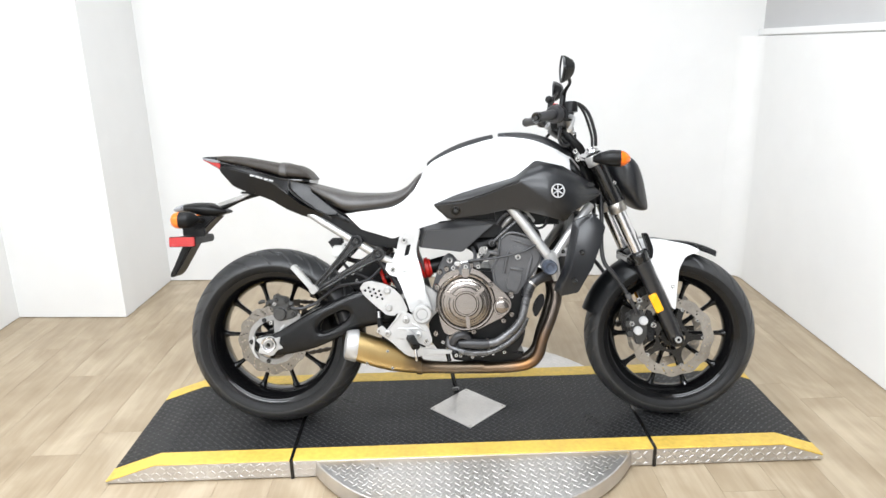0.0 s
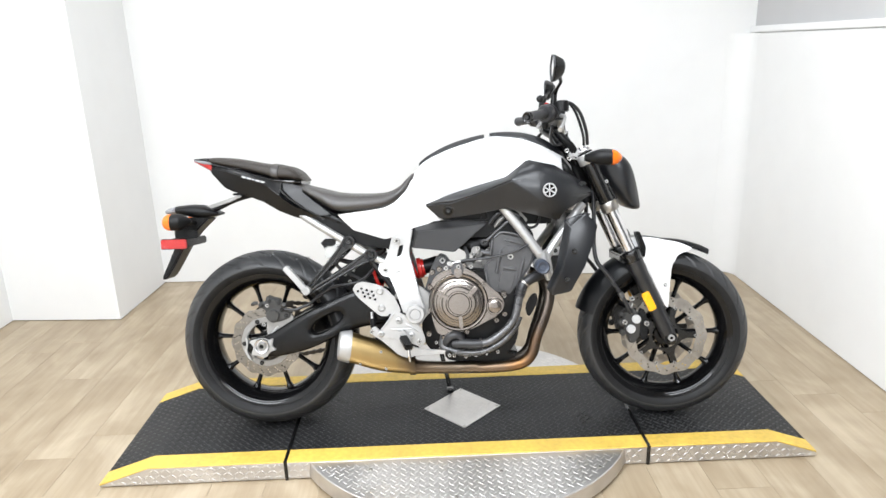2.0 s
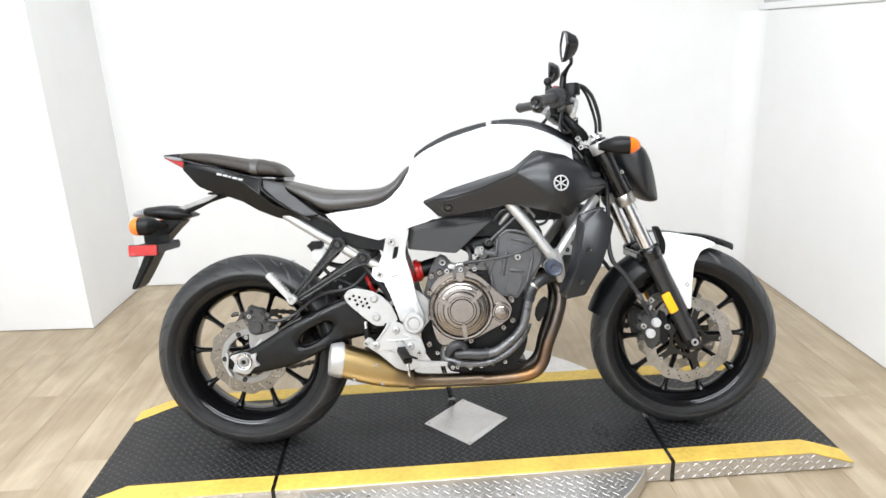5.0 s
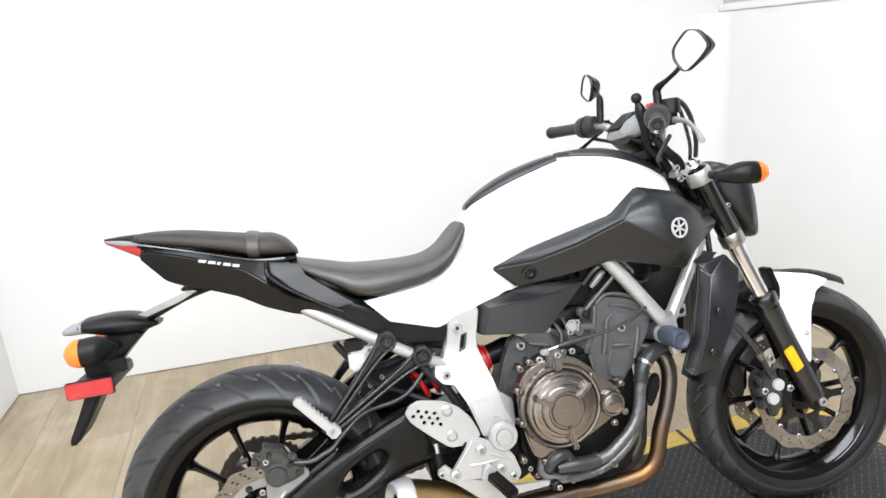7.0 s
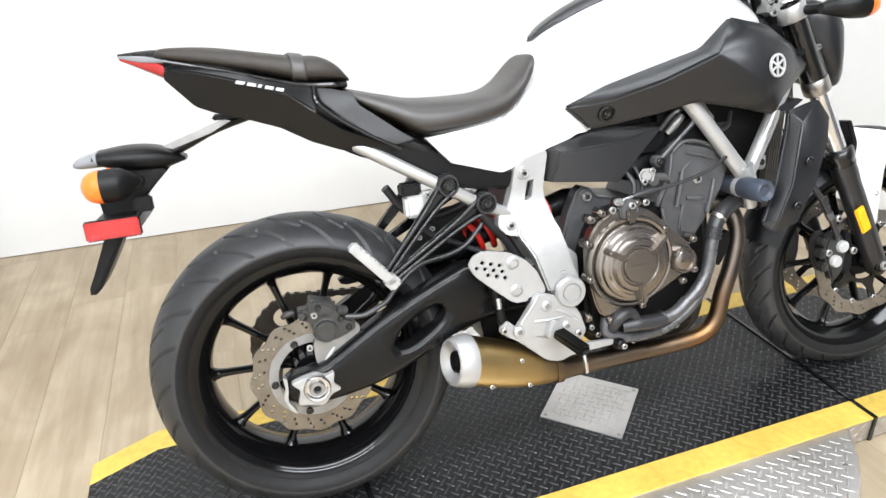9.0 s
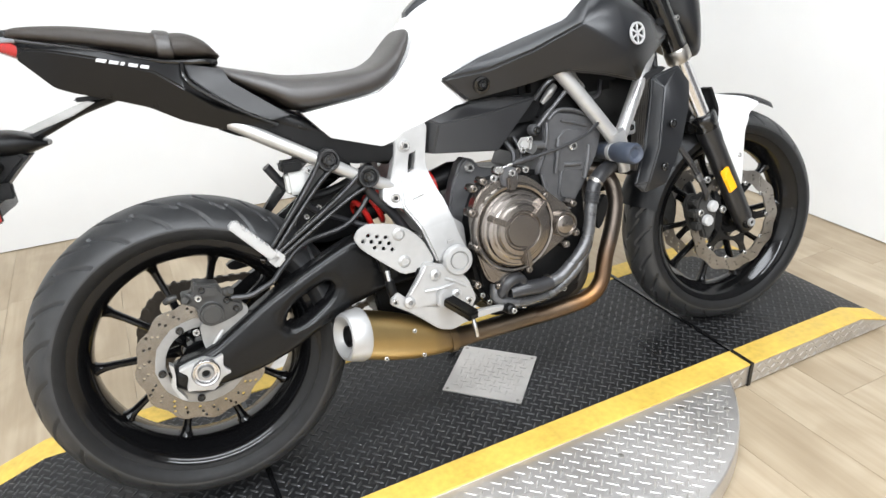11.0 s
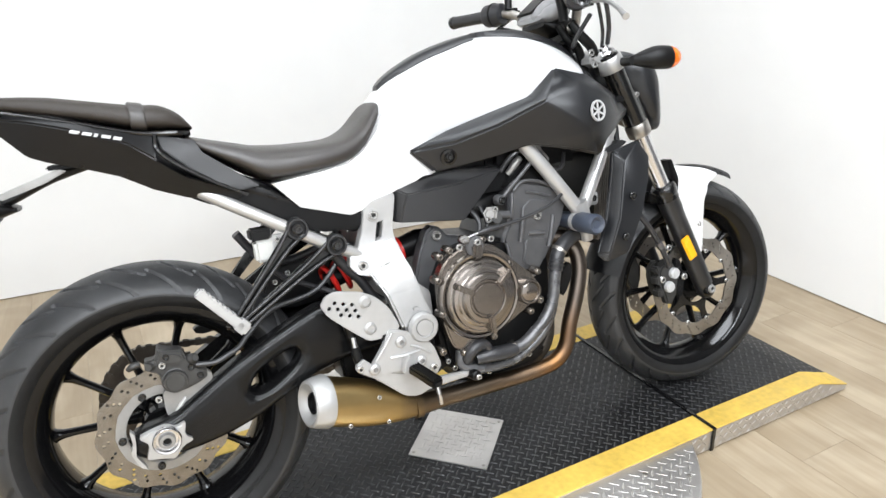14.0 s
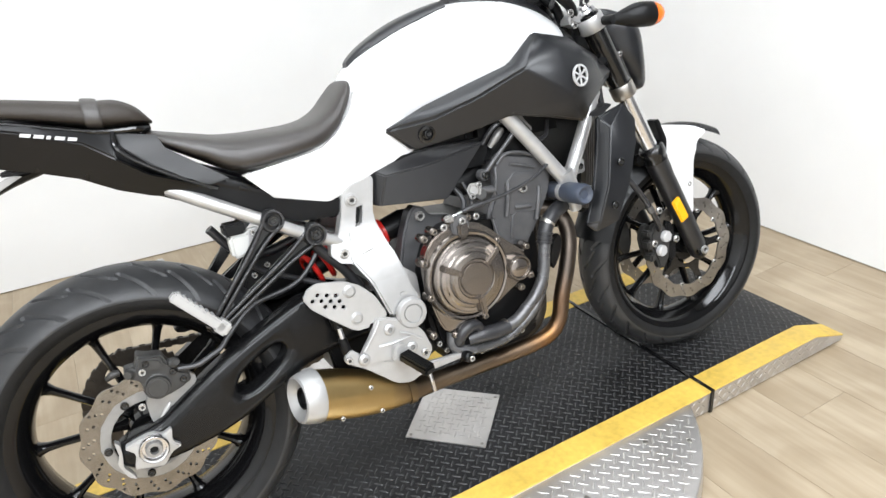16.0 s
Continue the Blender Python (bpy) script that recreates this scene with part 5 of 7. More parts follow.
# passenger peg hangers
for s in (-1, 1):
    def strut(xa, za, xb, zb, wa, wb):
        """A flat tapered arm with a raised rail along each edge."""
        d = Vector((xb - xa, zb - za)).normalized()
        n = Vector((-d.y, d.x))
        quad = [(xa + n.x * wa, za + n.y * wa), (xb + n.x * wb, zb + n.y * wb), (xb - n.x * wb, zb - n.y * wb), (xa - n.x * wa, za - n.y * wa)]
        web, rail = plate(quad, -0.124, -0.118, bevel=0.001), bmesh.new()
        for k in (-1, 1):
            mid = 0.30
            sweep([(xa + k * n.x * wa, -0.131, za + k * n.y * wa), (xa + (xb - xa) * mid + k * n.x * (wa * 0.40 + wb * 0.2), -0.130, za + (zb - za) * mid + k * n.y * (wa * 0.40 + wb * 0.2)), (xb + k * n.x * wb, -0.133, zb + k * n.y * wb)], 0.0041, 10, 5, rail)
        for own in (web, rail):
            for v in own.verts:
                v.co.y = s * -(v.co.y - 0.012 * (0.378 - v.co.x) / 0.22 + 0.006)
        return web, rail
    web, rail = strut(0.304, 0.651, 0.154, 0.490, 0.0165, 0.005)
    h = part("passenger_hanger", web, M_BLACK, bike, "black forked passenger peg hanger")
    part("rail", rail, M_HANGER, h)
    web, rail = strut(0.378, 0.605, 0.162, 0.482, 0.0165, 0.005)
    part("lower_arm", web, M_BLACK, h)
    part("rail", rail, M_HANGER, h)
    part("peg_knuckle", sweep([(0.152, s * 0.128, 0.486), (0.156, s * 0.15, 0.488)], [0.013, 0.011], 12, 2), M_BLACK, h)
    for x, z in ((0.304, 0.651), (0.378, 0.605)):
        part("boss", lathe([(0.009, 0.003), (0.015, 0.004), (0.017, 0.012), (0.0205, 0.012), (0.0225, 0.009), (0.0225, -0.012)], (x, s * 0.122, z), (0, s, 0), 28), M_HANGER, h)
        shared("bolt", BOLT_DARK, Matrix.Translation((x, s * 0.128, z)) @ Matrix.Rotation(math.pi if s > 0 else 0, 4, "Z") @ Matrix.Scale(0.011, 4), h)
    own = block(-0.055, 0.055, -0.012, 0.012, -0.009, 0.009, 0.003)
    own.transform(Matrix.Translation((0.128, s * 0.155, 0.532)) @ Matrix.Rotation(radians(50), 4, "Y"))
    p = part("passenger_peg", own, M_ALU, h, "folded bare aluminium passenger peg")
    for k in range(7):
        tooth = block(-0.0028, 0.0028, -0.0135, 0.0135, 0.006, 0.0112, 0.001)
        tooth.transform(Matrix.Translation((0.128, s * 0.155, 0.532)) @ Matrix.Rotation(radians(50), 4, "Y") @ Matrix.Translation((-0.046 + 0.0115 * k, 0, 0)))
        part("tooth", tooth, M_ALU, p)
    lug = block(-0.013, 0.013, -0.014, 0.014, -0.013, 0.013, 0.004)
    lug.transform(Matrix.Translation((0.1605, s * 0.153, 0.4935)) @ Matrix.Rotation(radians(50), 4, "Y"))
    part("hinge_lug", lug, M_ALU, p)
    p.location = (0.003, s * 0.024, 0.003)
    h.location = (0.002, 0.004 if s < 0 else -0.030, 0.006)

# inner mudguard behind the shock
flap = part("inner_mudguard", plate(cut([(0.235, 0.495), (0.262, 0.555), (0.330, 0.580), (0.400, 0.585), (0.420, 0.530), (0.370, 0.470), (0.29, 0.462)], 1, 0.2), 0.015, 0.050, bevel=0.004), M_PLASTIC, bike, "black inner mudguard with three small screws")
bolts([(0.270, 0.014, 0.530), (0.300, 0.014, 0.545), (0.285, 0.014, 0.505)], flap, r=0.006)
part("tray_skirt", plate(cut([(0.14, 0.75), (0.30, 0.67), (0.46, 0.645), (0.46, 0.61), (0.38, 0.645), (0.26, 0.685), (0.13, 0.735)], 1, 0.2), -0.04, 0.04, bevel=0.004), M_PLASTIC, flap)
part("loom", sweep([(0.20, -0.03, 0.655), (0.24, -0.02, 0.60), (0.30, 0.0, 0.575), (0.37, 0.0, 0.59), (0.42, -0.02, 0.62)], 0.009, 10), M_HOSE, flap)

# brake fluid reservoir
res = part("brake_reservoir", block(0.222, 0.262, -0.110, -0.075, 0.600, 0.645, 0.006), M_RESERV, bike, "milky plastic brake fluid reservoir")
part("cap", block(0.216, 0.256, -0.112, -0.073, 0.645, 0.668, 0.004), M_PLASTIC, res)
part("hose", sweep([(0.24, -0.09, 0.602), (0.27, -0.08, 0.56), (0.34, -0.07, 0.52), (0.42, -0.08, 0.47), (0.44, -0.11, 0.40)], 0.006, 8), M_HOSE, res)
part("clamp", block(0.256, 0.282, -0.105, -0.09, 0.615, 0.65, 0.003), M_ALU, res)
bolts([(0.268, -0.106, 0.642), (0.268, -0.106, 0.622)], res, r=0.006)
# shock absorber
axis = Vector((0.22, 0, 0.050)).normalized()
start = Vector((0.375, -0.01, 0.512))
coil = []
for k in range(14 * 6 + 1):
    a = 2 * math.pi * k / 14
    q = start + axis * (0.165 * k / 84)
    side_v = Vector((0, 1, 0))
    up_v = axis.cross(side_v)
    coil.append(tuple(q + 0.031 * (math.cos(a) * side_v + math.sin(a) * up_v)))
shock = part("shock_spring", sweep(coil, 0.0062, 8, 1), M_RED, bike, "red coil spring of the rear shock")
part("damper_body", lathe([(0, 0), (0.020, 0), (0.020, 0.14), (0.0, 0.14)], start, tuple(axis), 20), M_ENGDARK, shock)
part("spring_collar", lathe([(0.02, 0.0), (0.036, 0.0), (0.037, 0.012), (0.03, 0.016), (0.03, 0.022), (0.02, 0.022)], start + axis * 0.165, tuple(axis), 24), M_RED, shock)
part("shock_head", lathe([(0.0, -0.004), (0.026, 0.0), (0.028, 0.05), (0.022, 0.07), (0, 0.072)], start + axis * 0.187, tuple(axis), 20), M_ENGDARK, shock)
part("linkage", plate(cut([(0.36, 0.42), (0.37, 0.46), (0.43, 0.47), (0.45, 0.44), (0.41, 0.40)], 1), -0.05, -0.03, bevel=0.004), M_ENGDARK, shock)
part("hose", sweep([(0.378, -0.09, 0.590), (0.398, -0.088, 0.560), (0.430, -0.088, 0.520), (0.458, -0.09, 0.47)], 0.0105, 10), M_HOSE, shock)

# engine
eng = part("engine_case", plate(cut([(0.640, 0.545), (0.612, 0.505), (0.592, 0.450), (0.590, 0.320), (0.625, 0.255), (0.80, 0.242), (0.850, 0.256), (0.880, 0.300), (0.888, 0.380), (0.890, 0.470), (0.88, 0.52), (0.74, 0.56)], 1), -0.118, 0.120, bevel=0.010), M_ENGDARK, bike, "black twin-cylinder engine case")
part("sump", plate(cut([(0.63, 0.265), (0.63, 0.232), (0.66, 0.222), (0.80, 0.218), (0.87, 0.226), (0.885, 0.262)], 1), -0.085, 0.085, bevel=0.008), M_ENGDARK, eng)
cyl = part("cylinder_block", plate(cut([(0.771, 0.500), (0.768, 0.550), (0.790, 0.590), (0.795, 0.645), (0.800, 0.668), (0.818, 0.679), (0.898, 0.658), (0.944, 0.636), (0.946, 0.600), (0.932, 0.560), (0.886, 0.490), (0.858, 0.452), (0.800, 0.466)], 1, 0.12), -0.122, 0.110, bevel=0.008, segments=3), M_ENGINE, eng, "graphite grey cylinder block")
part("jacket_panel", plate(cut([(0.806, 0.536), (0.822, 0.612), (0.846, 0.632), (0.898, 0.622), (0.914, 0.588), (0.896, 0.528), (0.872, 0.530)], 1, 0.15), -0.1265, -0.118, bevel=0.004, segments=3), M_ENGINE, cyl)
part("lower_panel", plate(cut([(0.812, 0.480), (0.826, 0.546), (0.878, 0.536), (0.872, 0.505), (0.855, 0.466)], 1, 0.15), -0.129, -0.118, bevel=0.004, segments=3), M_ENGINE, cyl)
for (xa, za), (xb, zb), r in (((0.826, 0.610), (0.811, 0.536), 0.0056), ((0.904, 0.584), (0.886, 0.512), 0.0060), ((0.834, 0.552), (0.877, 0.546), 0.0050), ((0.800, 0.650), (0.792, 0.596), 0.0042), ((0.775, 0.540), (0.784, 0.478), 0.0046)):
    part("rib", sweep([(xa, -0.126, za), ((xa + xb) / 2, -0.1285, (za + zb) / 2), (xb, -0.126, zb)], r, 10, 4), M_ENGINE, cyl)
part("cam_arch", sweep([(0.806, -0.122, 0.655), (0.830, -0.124, 0.672), (0.868, -0.124, 0.668), (0.905, -0.124, 0.652), (0.934, -0.122, 0.634)], 0.0042, 8), M_ENGINE, cyl)
part("cam_arch", sweep([(0.838, -0.123, 0.648), (0.868, -0.125, 0.640), (0.902, -0.124, 0.628)], 0.0030, 8), M_ENGINE, cyl)
head = part("head_cover", plate(cut([(0.790, 0.662), (0.812, 0.690), (0.860, 0.722), (0.900, 0.728), (0.938, 0.668), (0.942, 0.640), (0.90, 0.655), (0.82, 0.674)], 1, 0.12), -0.112, 0.10, bevel=0.006), M_ENGDARK, cyl)
part("head_arm", sweep([(0.772, -0.120, 0.637), (0.800, -0.124, 0.664), (0.840, -0.126, 0.698), (0.868, -0.124, 0.722)], [0.0055, 0.0045, 0.0045, 0.0060], 10), M_ENGINE, cyl)
for x, z, r in ((0.773, 0.638, 0.0125), (0.880, 0.722, 0.0145)):
    part("arm_eye", lathe([(0.0, 0.004), (r * 0.8, 0.004), (r, 0.0), (r, -0.016)], (x, -0.122, z), (0, -1, 0), 22), M_ENGINE, cyl)
bolts([(0.773, -0.126, 0.638), (0.880, -0.126, 0.722)], cyl, BOLT_DARK, 0.0085)
part("coil_cap", sweep([(0.812, -0.095, 0.690), (0.828, -0.104, 0.712), (0.842, -0.104, 0.724)], [0.008, 0.0095, 0.0075], 12, 3), M_DULLALU, cyl)
part("ear", plate(cut([(0.868, 0.724), (0.872, 0.752), (0.892, 0.758), (0.902, 0.735), (0.922, 0.712), (0.912, 0.700), (0.885, 0.708)], 1, 0.15), -0.108, -0.094, bevel=0.003), M_DULLALU, cyl)
part("ignition_lead", sweep([(0.79, -0.10, 0.70), (0.82, -0.112, 0.734), (0.86, -0.112, 0.742), (0.90, -0.10, 0.728)], 0.006, 8), M_HOSE, cyl)
part("ignition_lead", sweep([(0.90, -0.112, 0.700), (0.925, -0.118, 0.686), (0.950, -0.112, 0.692), (0.965, -0.10, 0.720)], 0.0045, 8), M_HOSE, cyl)
part("front_bracket", plate(cut([(0.905, 0.415), (0.925, 0.455), (0.945, 0.465), (0.950, 0.435), (0.930, 0.395), (0.915, 0.38)], 1), -0.126, -0.110, bevel=0.003), M_ENGDARK, eng)
bolts([(0.859, -0.128, 0.590)], cyl, BOLT_STEEL, 0.0100)
bolts([(0.769, -0.126, 0.498), (0.836, -0.128, 0.458)], cyl, BOLT_STEEL, 0.0078)
part("coolant_spigot", sweep([(0.742, -0.120, 0.609), (0.764, -0.122, 0.607), (0.790, -0.120, 0.602)], [0.0095, 0.0085, 0.0095], 14, 4), M_ENGINE, cyl)
part("spigot_flange", lathe([(0, 0.006), (0.010, 0.006), (0.013, 0.003), (0.0165, 0.003), (0.0175, -0.006), (0.012, -0.016)], (0.742, -0.124, 0.612), (-0.55, -0.8, 0.1), 7), M_DULLALU, cyl)
bolts([(0.731, -0.130, 0.602), (0.750, -0.130, 0.622)], cyl, BOLT_STEEL, 0.0070)
part("throttle_body", sweep([(0.70, -0.06, 0.64), (0.74, -0.07, 0.625), (0.78, -0.06, 0.64)], [0.028, 0.03, 0.026], 14), M_ENGDARK, cyl)
part("sensor", lathe([(0, 0.024), (0.012, 0.024), (0.014, 0.0), (0.018, 0.0), (0.018, -0.02)], (0.757, -0.11, 0.600), (-0.2, -1, 0.1), 14), M_CALIPER, cyl)
part("clutch_cable", sweep([(0.918, -0.148, 0.632), (0.876, -0.154, 0.612), (0.814, -0.155, 0.596), (0.740, -0.154, 0.586)], 0.0040, 8), M_HOSE, eng)
part("cable_end", sweep([(0.742, -0.154, 0.586), (0.712, -0.154, 0.584), (0.690, -0.153, 0.581)], [0.0062, 0.0066, 0.0045], 10), M_HOSE, eng)
part("cable_wire", sweep([(0.690, -0.153, 0.581), (0.668, -0.153, 0.577), (0.648, -0.152, 0.571)], 0.0030, 8), M_CHROME, eng)
part("oil_hose", sweep([(0.705, -0.10, 0.625), (0.715, -0.115, 0.60), (0.712, -0.12, 0.575)], 0.006, 8), M_HOSE, eng)
part("oil_hose", sweep([(0.728, -0.10, 0.63), (0.737, -0.11, 0.60), (0.732, -0.12, 0.57)], 0.005, 8), M_HOSE, eng)
mount = part("engine_mount", plate(cut([(0.562, 0.470), (0.585, 0.545), (0.606, 0.588), (0.622, 0.600), (0.640, 0.594), (0.656, 0.572), (0.71, 0.560), (0.71, 0.38), (0.575, 0.38)], 1, 0.12), -0.068, -0.03, bevel=0.005, segments=3), M_ENGINE, eng)
bolts([(0.628, -0.069, 0.577)], mount, r=0.011)

# Added dark filler for the gap under the swingarm, no known part.
part("linkage_guard", plate(cut([(0.372, 0.380), (0.52, 0.380), (0.545, 0.265), (0.47, 0.238), (0.385, 0.268)], 1, 0.15), -0.040, 0.05, bevel=0.006), M_ENGDARK, eng)
# Dark plate added to close the see-through gap beside the engine case.
part("lower_mount", plate(cut([(0.548, 0.420), (0.605, 0.420), (0.625, 0.270), (0.585, 0.252), (0.552, 0.300)], 1, 0.12), -0.070, -0.02, bevel=0.004), M_ENGDARK, eng)

CX, CZ = 0.680, 0.443
cover = part("clutch_cover", plate(cut([(0.586, 0.498), (0.596, 0.522), (0.618, 0.545), (0.67, 0.560), (0.72, 0.552), (0.752, 0.528), (0.778, 0.500), (0.826, 0.458), (0.836, 0.425), (0.815, 0.395), (0.76, 0.368), (0.716, 0.346), (0.672, 0.338), (0.640, 0.330), (0.610, 0.332), (0.596, 0.362), (0.586, 0.410)], 1), -0.142, -0.112, bevel=0.004), M_BRONZE, eng, "bronze painted clutch cover")
part("cover_dome", lathe([(0, 0.050), (0.034, 0.050), (0.037, 0.045), (0.041, 0.045), (0.044, 0.049), (0.053, 0.048), (0.056, 0.044), (0.058, 0.039), (0.063, 0.038), (0.066, 0.035), (0.073, 0.033), (0.076, 0.027), (0.080, 0.026), (0.083, 0.023), (0.087, 0.014), (0.088, 0.0)], (CX, -0.132, CZ), (0, -1, 0), 72), M_BRONZE, cover, angle=22)
for a0 in (150, 42, 275):
    a = radians(a0)
    own = block(0.039, 0.081, -0.056, -0.026, -0.0065, 0.0065, 0.003)
    own.transform(Matrix.Translation((CX, -0.132, CZ)) @ Matrix.Rotation(-a, 4, "Y"))
    part("cover_rib", own, M_BRONZE, cover)
part("cover_mark", block(CX - 0.021, CX + 0.021, -0.1835, -0.181, CZ - 0.004, CZ + 0.004, 0.001), M_BRONZE, cover, "raised illegible lettering bar")
part("cover_top_lug", block(CX - 0.012, CX + 0.012, -0.160, -0.13, CZ + 0.085, CZ + 0.118, 0.005), M_BRONZE, cover)
part("oil_cap", lathe([(0, 0.020), (0.019, 0.020), (0.022, 0.018), (0.0235, 0.022), (0.027, 0.022), (0.029, 0.018), (0.030, 0)], (0.800, -0.140, 0.428), (0, -1, 0), 36), M_BRONZE, cover)
part("cap_mark", block(0.790, 0.810, -0.163, -0.1595, 0.425, 0.431, 0.001), M_BRONZE, cover)
ringbolts = [(0.594, 0.546), (0.618, 0.556), (0.584, 0.496), (0.586, 0.420), (0.577, 0.337), (0.628, 0.322), (0.705, 0.342), (0.762, 0.500), (0.832, 0.467), (0.834, 0.399), (0.806, 0.378), (0.66, 0.570), (0.70, 0.566)]
for x, z in ringbolts:
    part("bolt_lug", lathe([(0, 0.006), (0.0075, 0.006), (0.0095, 0.003), (0.010, -0.02)], (x, -0.140, z), (0, -1, 0), 18), M_BRONZE, cover)
bolts([(x, -0.146, z) for x, z in ringbolts], cover, BOLT_BRONZE, 0.0060)
part("cover_step", lathe([(0.087, -0.004), (0.089, 0.009), (0.094, 0.010), (0.099, 0.005), (0.101, -0.004)], (CX, -0.140, CZ), (0, -1, 0), 72, closed=True), M_BRONZE, cover)
part("cable_arm", plate(cut([(0.655, 0.556), (0.664, 0.576), (0.692, 0.578), (0.702, 0.556), (0.690, 0.530), (0.665, 0.530)], 1), -0.150, -0.138, bevel=0.003), M_ENGINE, cover)
part("cable_bracket", block(0.644, 0.664, -0.154, -0.142, 0.568, 0.582, 0.003), M_BOLT, cover)
bolts([(0.682, -0.151, 0.564), (0.724, -0.135, 0.562), (0.640, -0.146, 0.560)], cover, r=0.0075)

cover.location = (0.0, -0.010, 0.0)
eng.location = (-0.005, -0.006, 0.004)
# water pump and hoses
pump = part("water_pump", lathe([(0, 0.014), (0.012, 0.014), (0.014, 0.020), (0.024, 0.022), (0.027, 0.016), (0.032, 0.018), (0.038, 0.014), (0.040, 0.0)], (0.660, -0.130, 0.312), (0, -1, 0), 28), M_ENGDARK, eng)
part("elbow", sweep([(0.640, -0.140, 0.290), (0.634, -0.152, 0.308), (0.650, -0.158, 0.328), (0.676, -0.156, 0.330), (0.690, -0.154, 0.312)], [0.011, 0.0135, 0.0135, 0.0125, 0.010], 14), M_HOSE, eng)
part("hose", sweep([(0.656, -0.150, 0.300), (0.690, -0.156, 0.302), (0.725, -0.156, 0.299), (0.756, -0.155, 0.300)], [0.014, 0.0165, 0.017, 0.0165], 16), M_HOSE, eng, "black rubber coolant hose")
part("coolant_pipe", sweep([(0.752, -0.154, 0.299), (0.785, -0.154, 0.308), (0.820, -0.153, 0.332), (0.850, -0.152, 0.358), (0.870, -0.150, 0.392), (0.882, -0.147, 0.440), (0.888, -0.145, 0.464)], 0.0138, 16), M_PIPE, eng, "speckled grey metal coolant pipe")
part("hose", sweep([(0.886, -0.146, 0.456), (0.896, -0.143, 0.488), (0.915, -0.138, 0.508), (0.942, -0.130, 0.520), (0.975, -0.118, 0.528)], [0.0165, 0.0170, 0.0175, 0.0175, 0.0175], 16), M_HOSE, eng)
for k in range(3):
    part("hose_rib", lathe([(0.0160, -0.002), (0.0185, -0.0015), (0.0185, 0.0015), (0.0160, 0.002)], (0.886 + 0.0035 * k, -0.146, 0.460 + 0.010 * k), (0.3, 0.05, 1), 22, closed=True), M_HOSE, eng)
part("hose", sweep([(0.625, -0.140, 0.325), (0.622, -0.145, 0.292), (0.66, -0.150, 0.275), (0.70, -0.146, 0.268), (0.757, -0.144, 0.270), (0.800, -0.143, 0.288), (0.838, -0.142, 0.314), (0.868, -0.138, 0.350), (0.885, -0.132, 0.385)], 0.0115, 14), M_PIPE, eng)
for x, z, ax in ((0.905, 0.500, (0.7, 0, 0.7)), (0.752, 0.300, (1, 0, 0.1))):
    part("hose_clip", lathe([(0.0150, -0.004), (0.0182, -0.004), (0.0182, 0.004), (0.0150, 0.004)], (x, -0.152 if x < 0.8 else -0.140, z), ax, 20, closed=True), M_STEEL, eng)
bolts([(0.615, -0.12, 0.280), (0.640, -0.12, 0.262), (0.66, -0.12, 0.252), (0.70, -0.12, 0.248), (0.735, -0.12, 0.252), (0.77, -0.12, 0.258), (0.81, -0.12, 0.262), (0.60, -0.12, 0.30)], eng, r=0.006)

# exhaust
exh = part("exhaust_header", sweep([(0.935, -0.055, 0.520), (0.975, -0.075, 0.505), (0.988, -0.095, 0.455), (0.970, -0.105, 0.385), (0.940, -0.108, 0.310), (0.925, -0.108, 0.255), (0.895, -0.105, 0.222), (0.84, -0.100, 0.208), (0.74, -0.095, 0.204), (0.60, -0.100, 0.208)], [0.019, 0.0195, 0.0195, 0.0195, 0.0195, 0.0195, 0.0195, 0.019, 0.0195, 0.0205], 18), M_EXH, bike, "heat-tinted steel header pipe")
part("far_header", sweep([(0.935, 0.055, 0.520), (0.978, 0.055, 0.500), (0.990, 0.045, 0.45), (0.975, 0.03, 0.385), (0.945, 0.00, 0.310), (0.925, -0.02, 0.255), (0.88, -0.04, 0.222), (0.78, -0.07, 0.208), (0.66, -0.085, 0.208)], 0.019, 16), M_BRASSY, exh)
muf_rows = [(0.300, 0.249, 0.350, 0.049, 0.5, -0.152), (0.318, 0.242, 0.346, 0.0505, 0.5, -0.149), (0.37, 0.222, 0.326, 0.0490, 0.5, -0.139), (0.42, 0.207, 0.303, 0.0460, 0.5, -0.130), (0.47, 0.197, 0.275, 0.041, 0.5, -0.120), (0.515, 0.191, 0.250, 0.033, 0.5, -0.112),
            (0.535, 0.188, 0.236, 0.026, 0.5, -0.108), (0.58, 0.186, 0.228, 0.0215, 0.5, -0.102), (0.66, 0.184, 0.224, 0.020, 0.5, -0.098), (0.74, 0.184, 0.223, 0.020, 0.5, -0.096)]
muf = part("muffler", loft(muf_rows, 36, 5, power=2.3), M_EXH, exh, "gold-tinted short muffler")
muf.location = (-0.006, 0.0, 0.004)
cap_axis = Vector((-0.95, -0.20, 0.16)).normalized()
cap = lathe([(0.019, 0.004), (0.021, 0.008), (0.034, 0.022), (0.042, 0.027), (0.047, 0.025), (0.051, 0.014), (0.0555, -0.010), (0.0545, -0.013), (0.0, -0.013)], (0.296, -0.155, 0.301), tuple(cap_axis), 40)
part("end_cap", cap, M_ALU, muf, "brushed aluminium end cap")
part("outlet", lathe([(0.0, 0.002), (0.0185, 0.003), (0.0195, 0.016), (0.0215, 0.016), (0.022, 0.008)], (0.296, -0.155, 0.301), tuple(cap_axis), 28), M_ENGDARK, muf)
bolts([(0.345, -0.185, 0.245), (0.415, -0.179, 0.285), (0.43, -0.174, 0.225)], muf, r=0.0048)
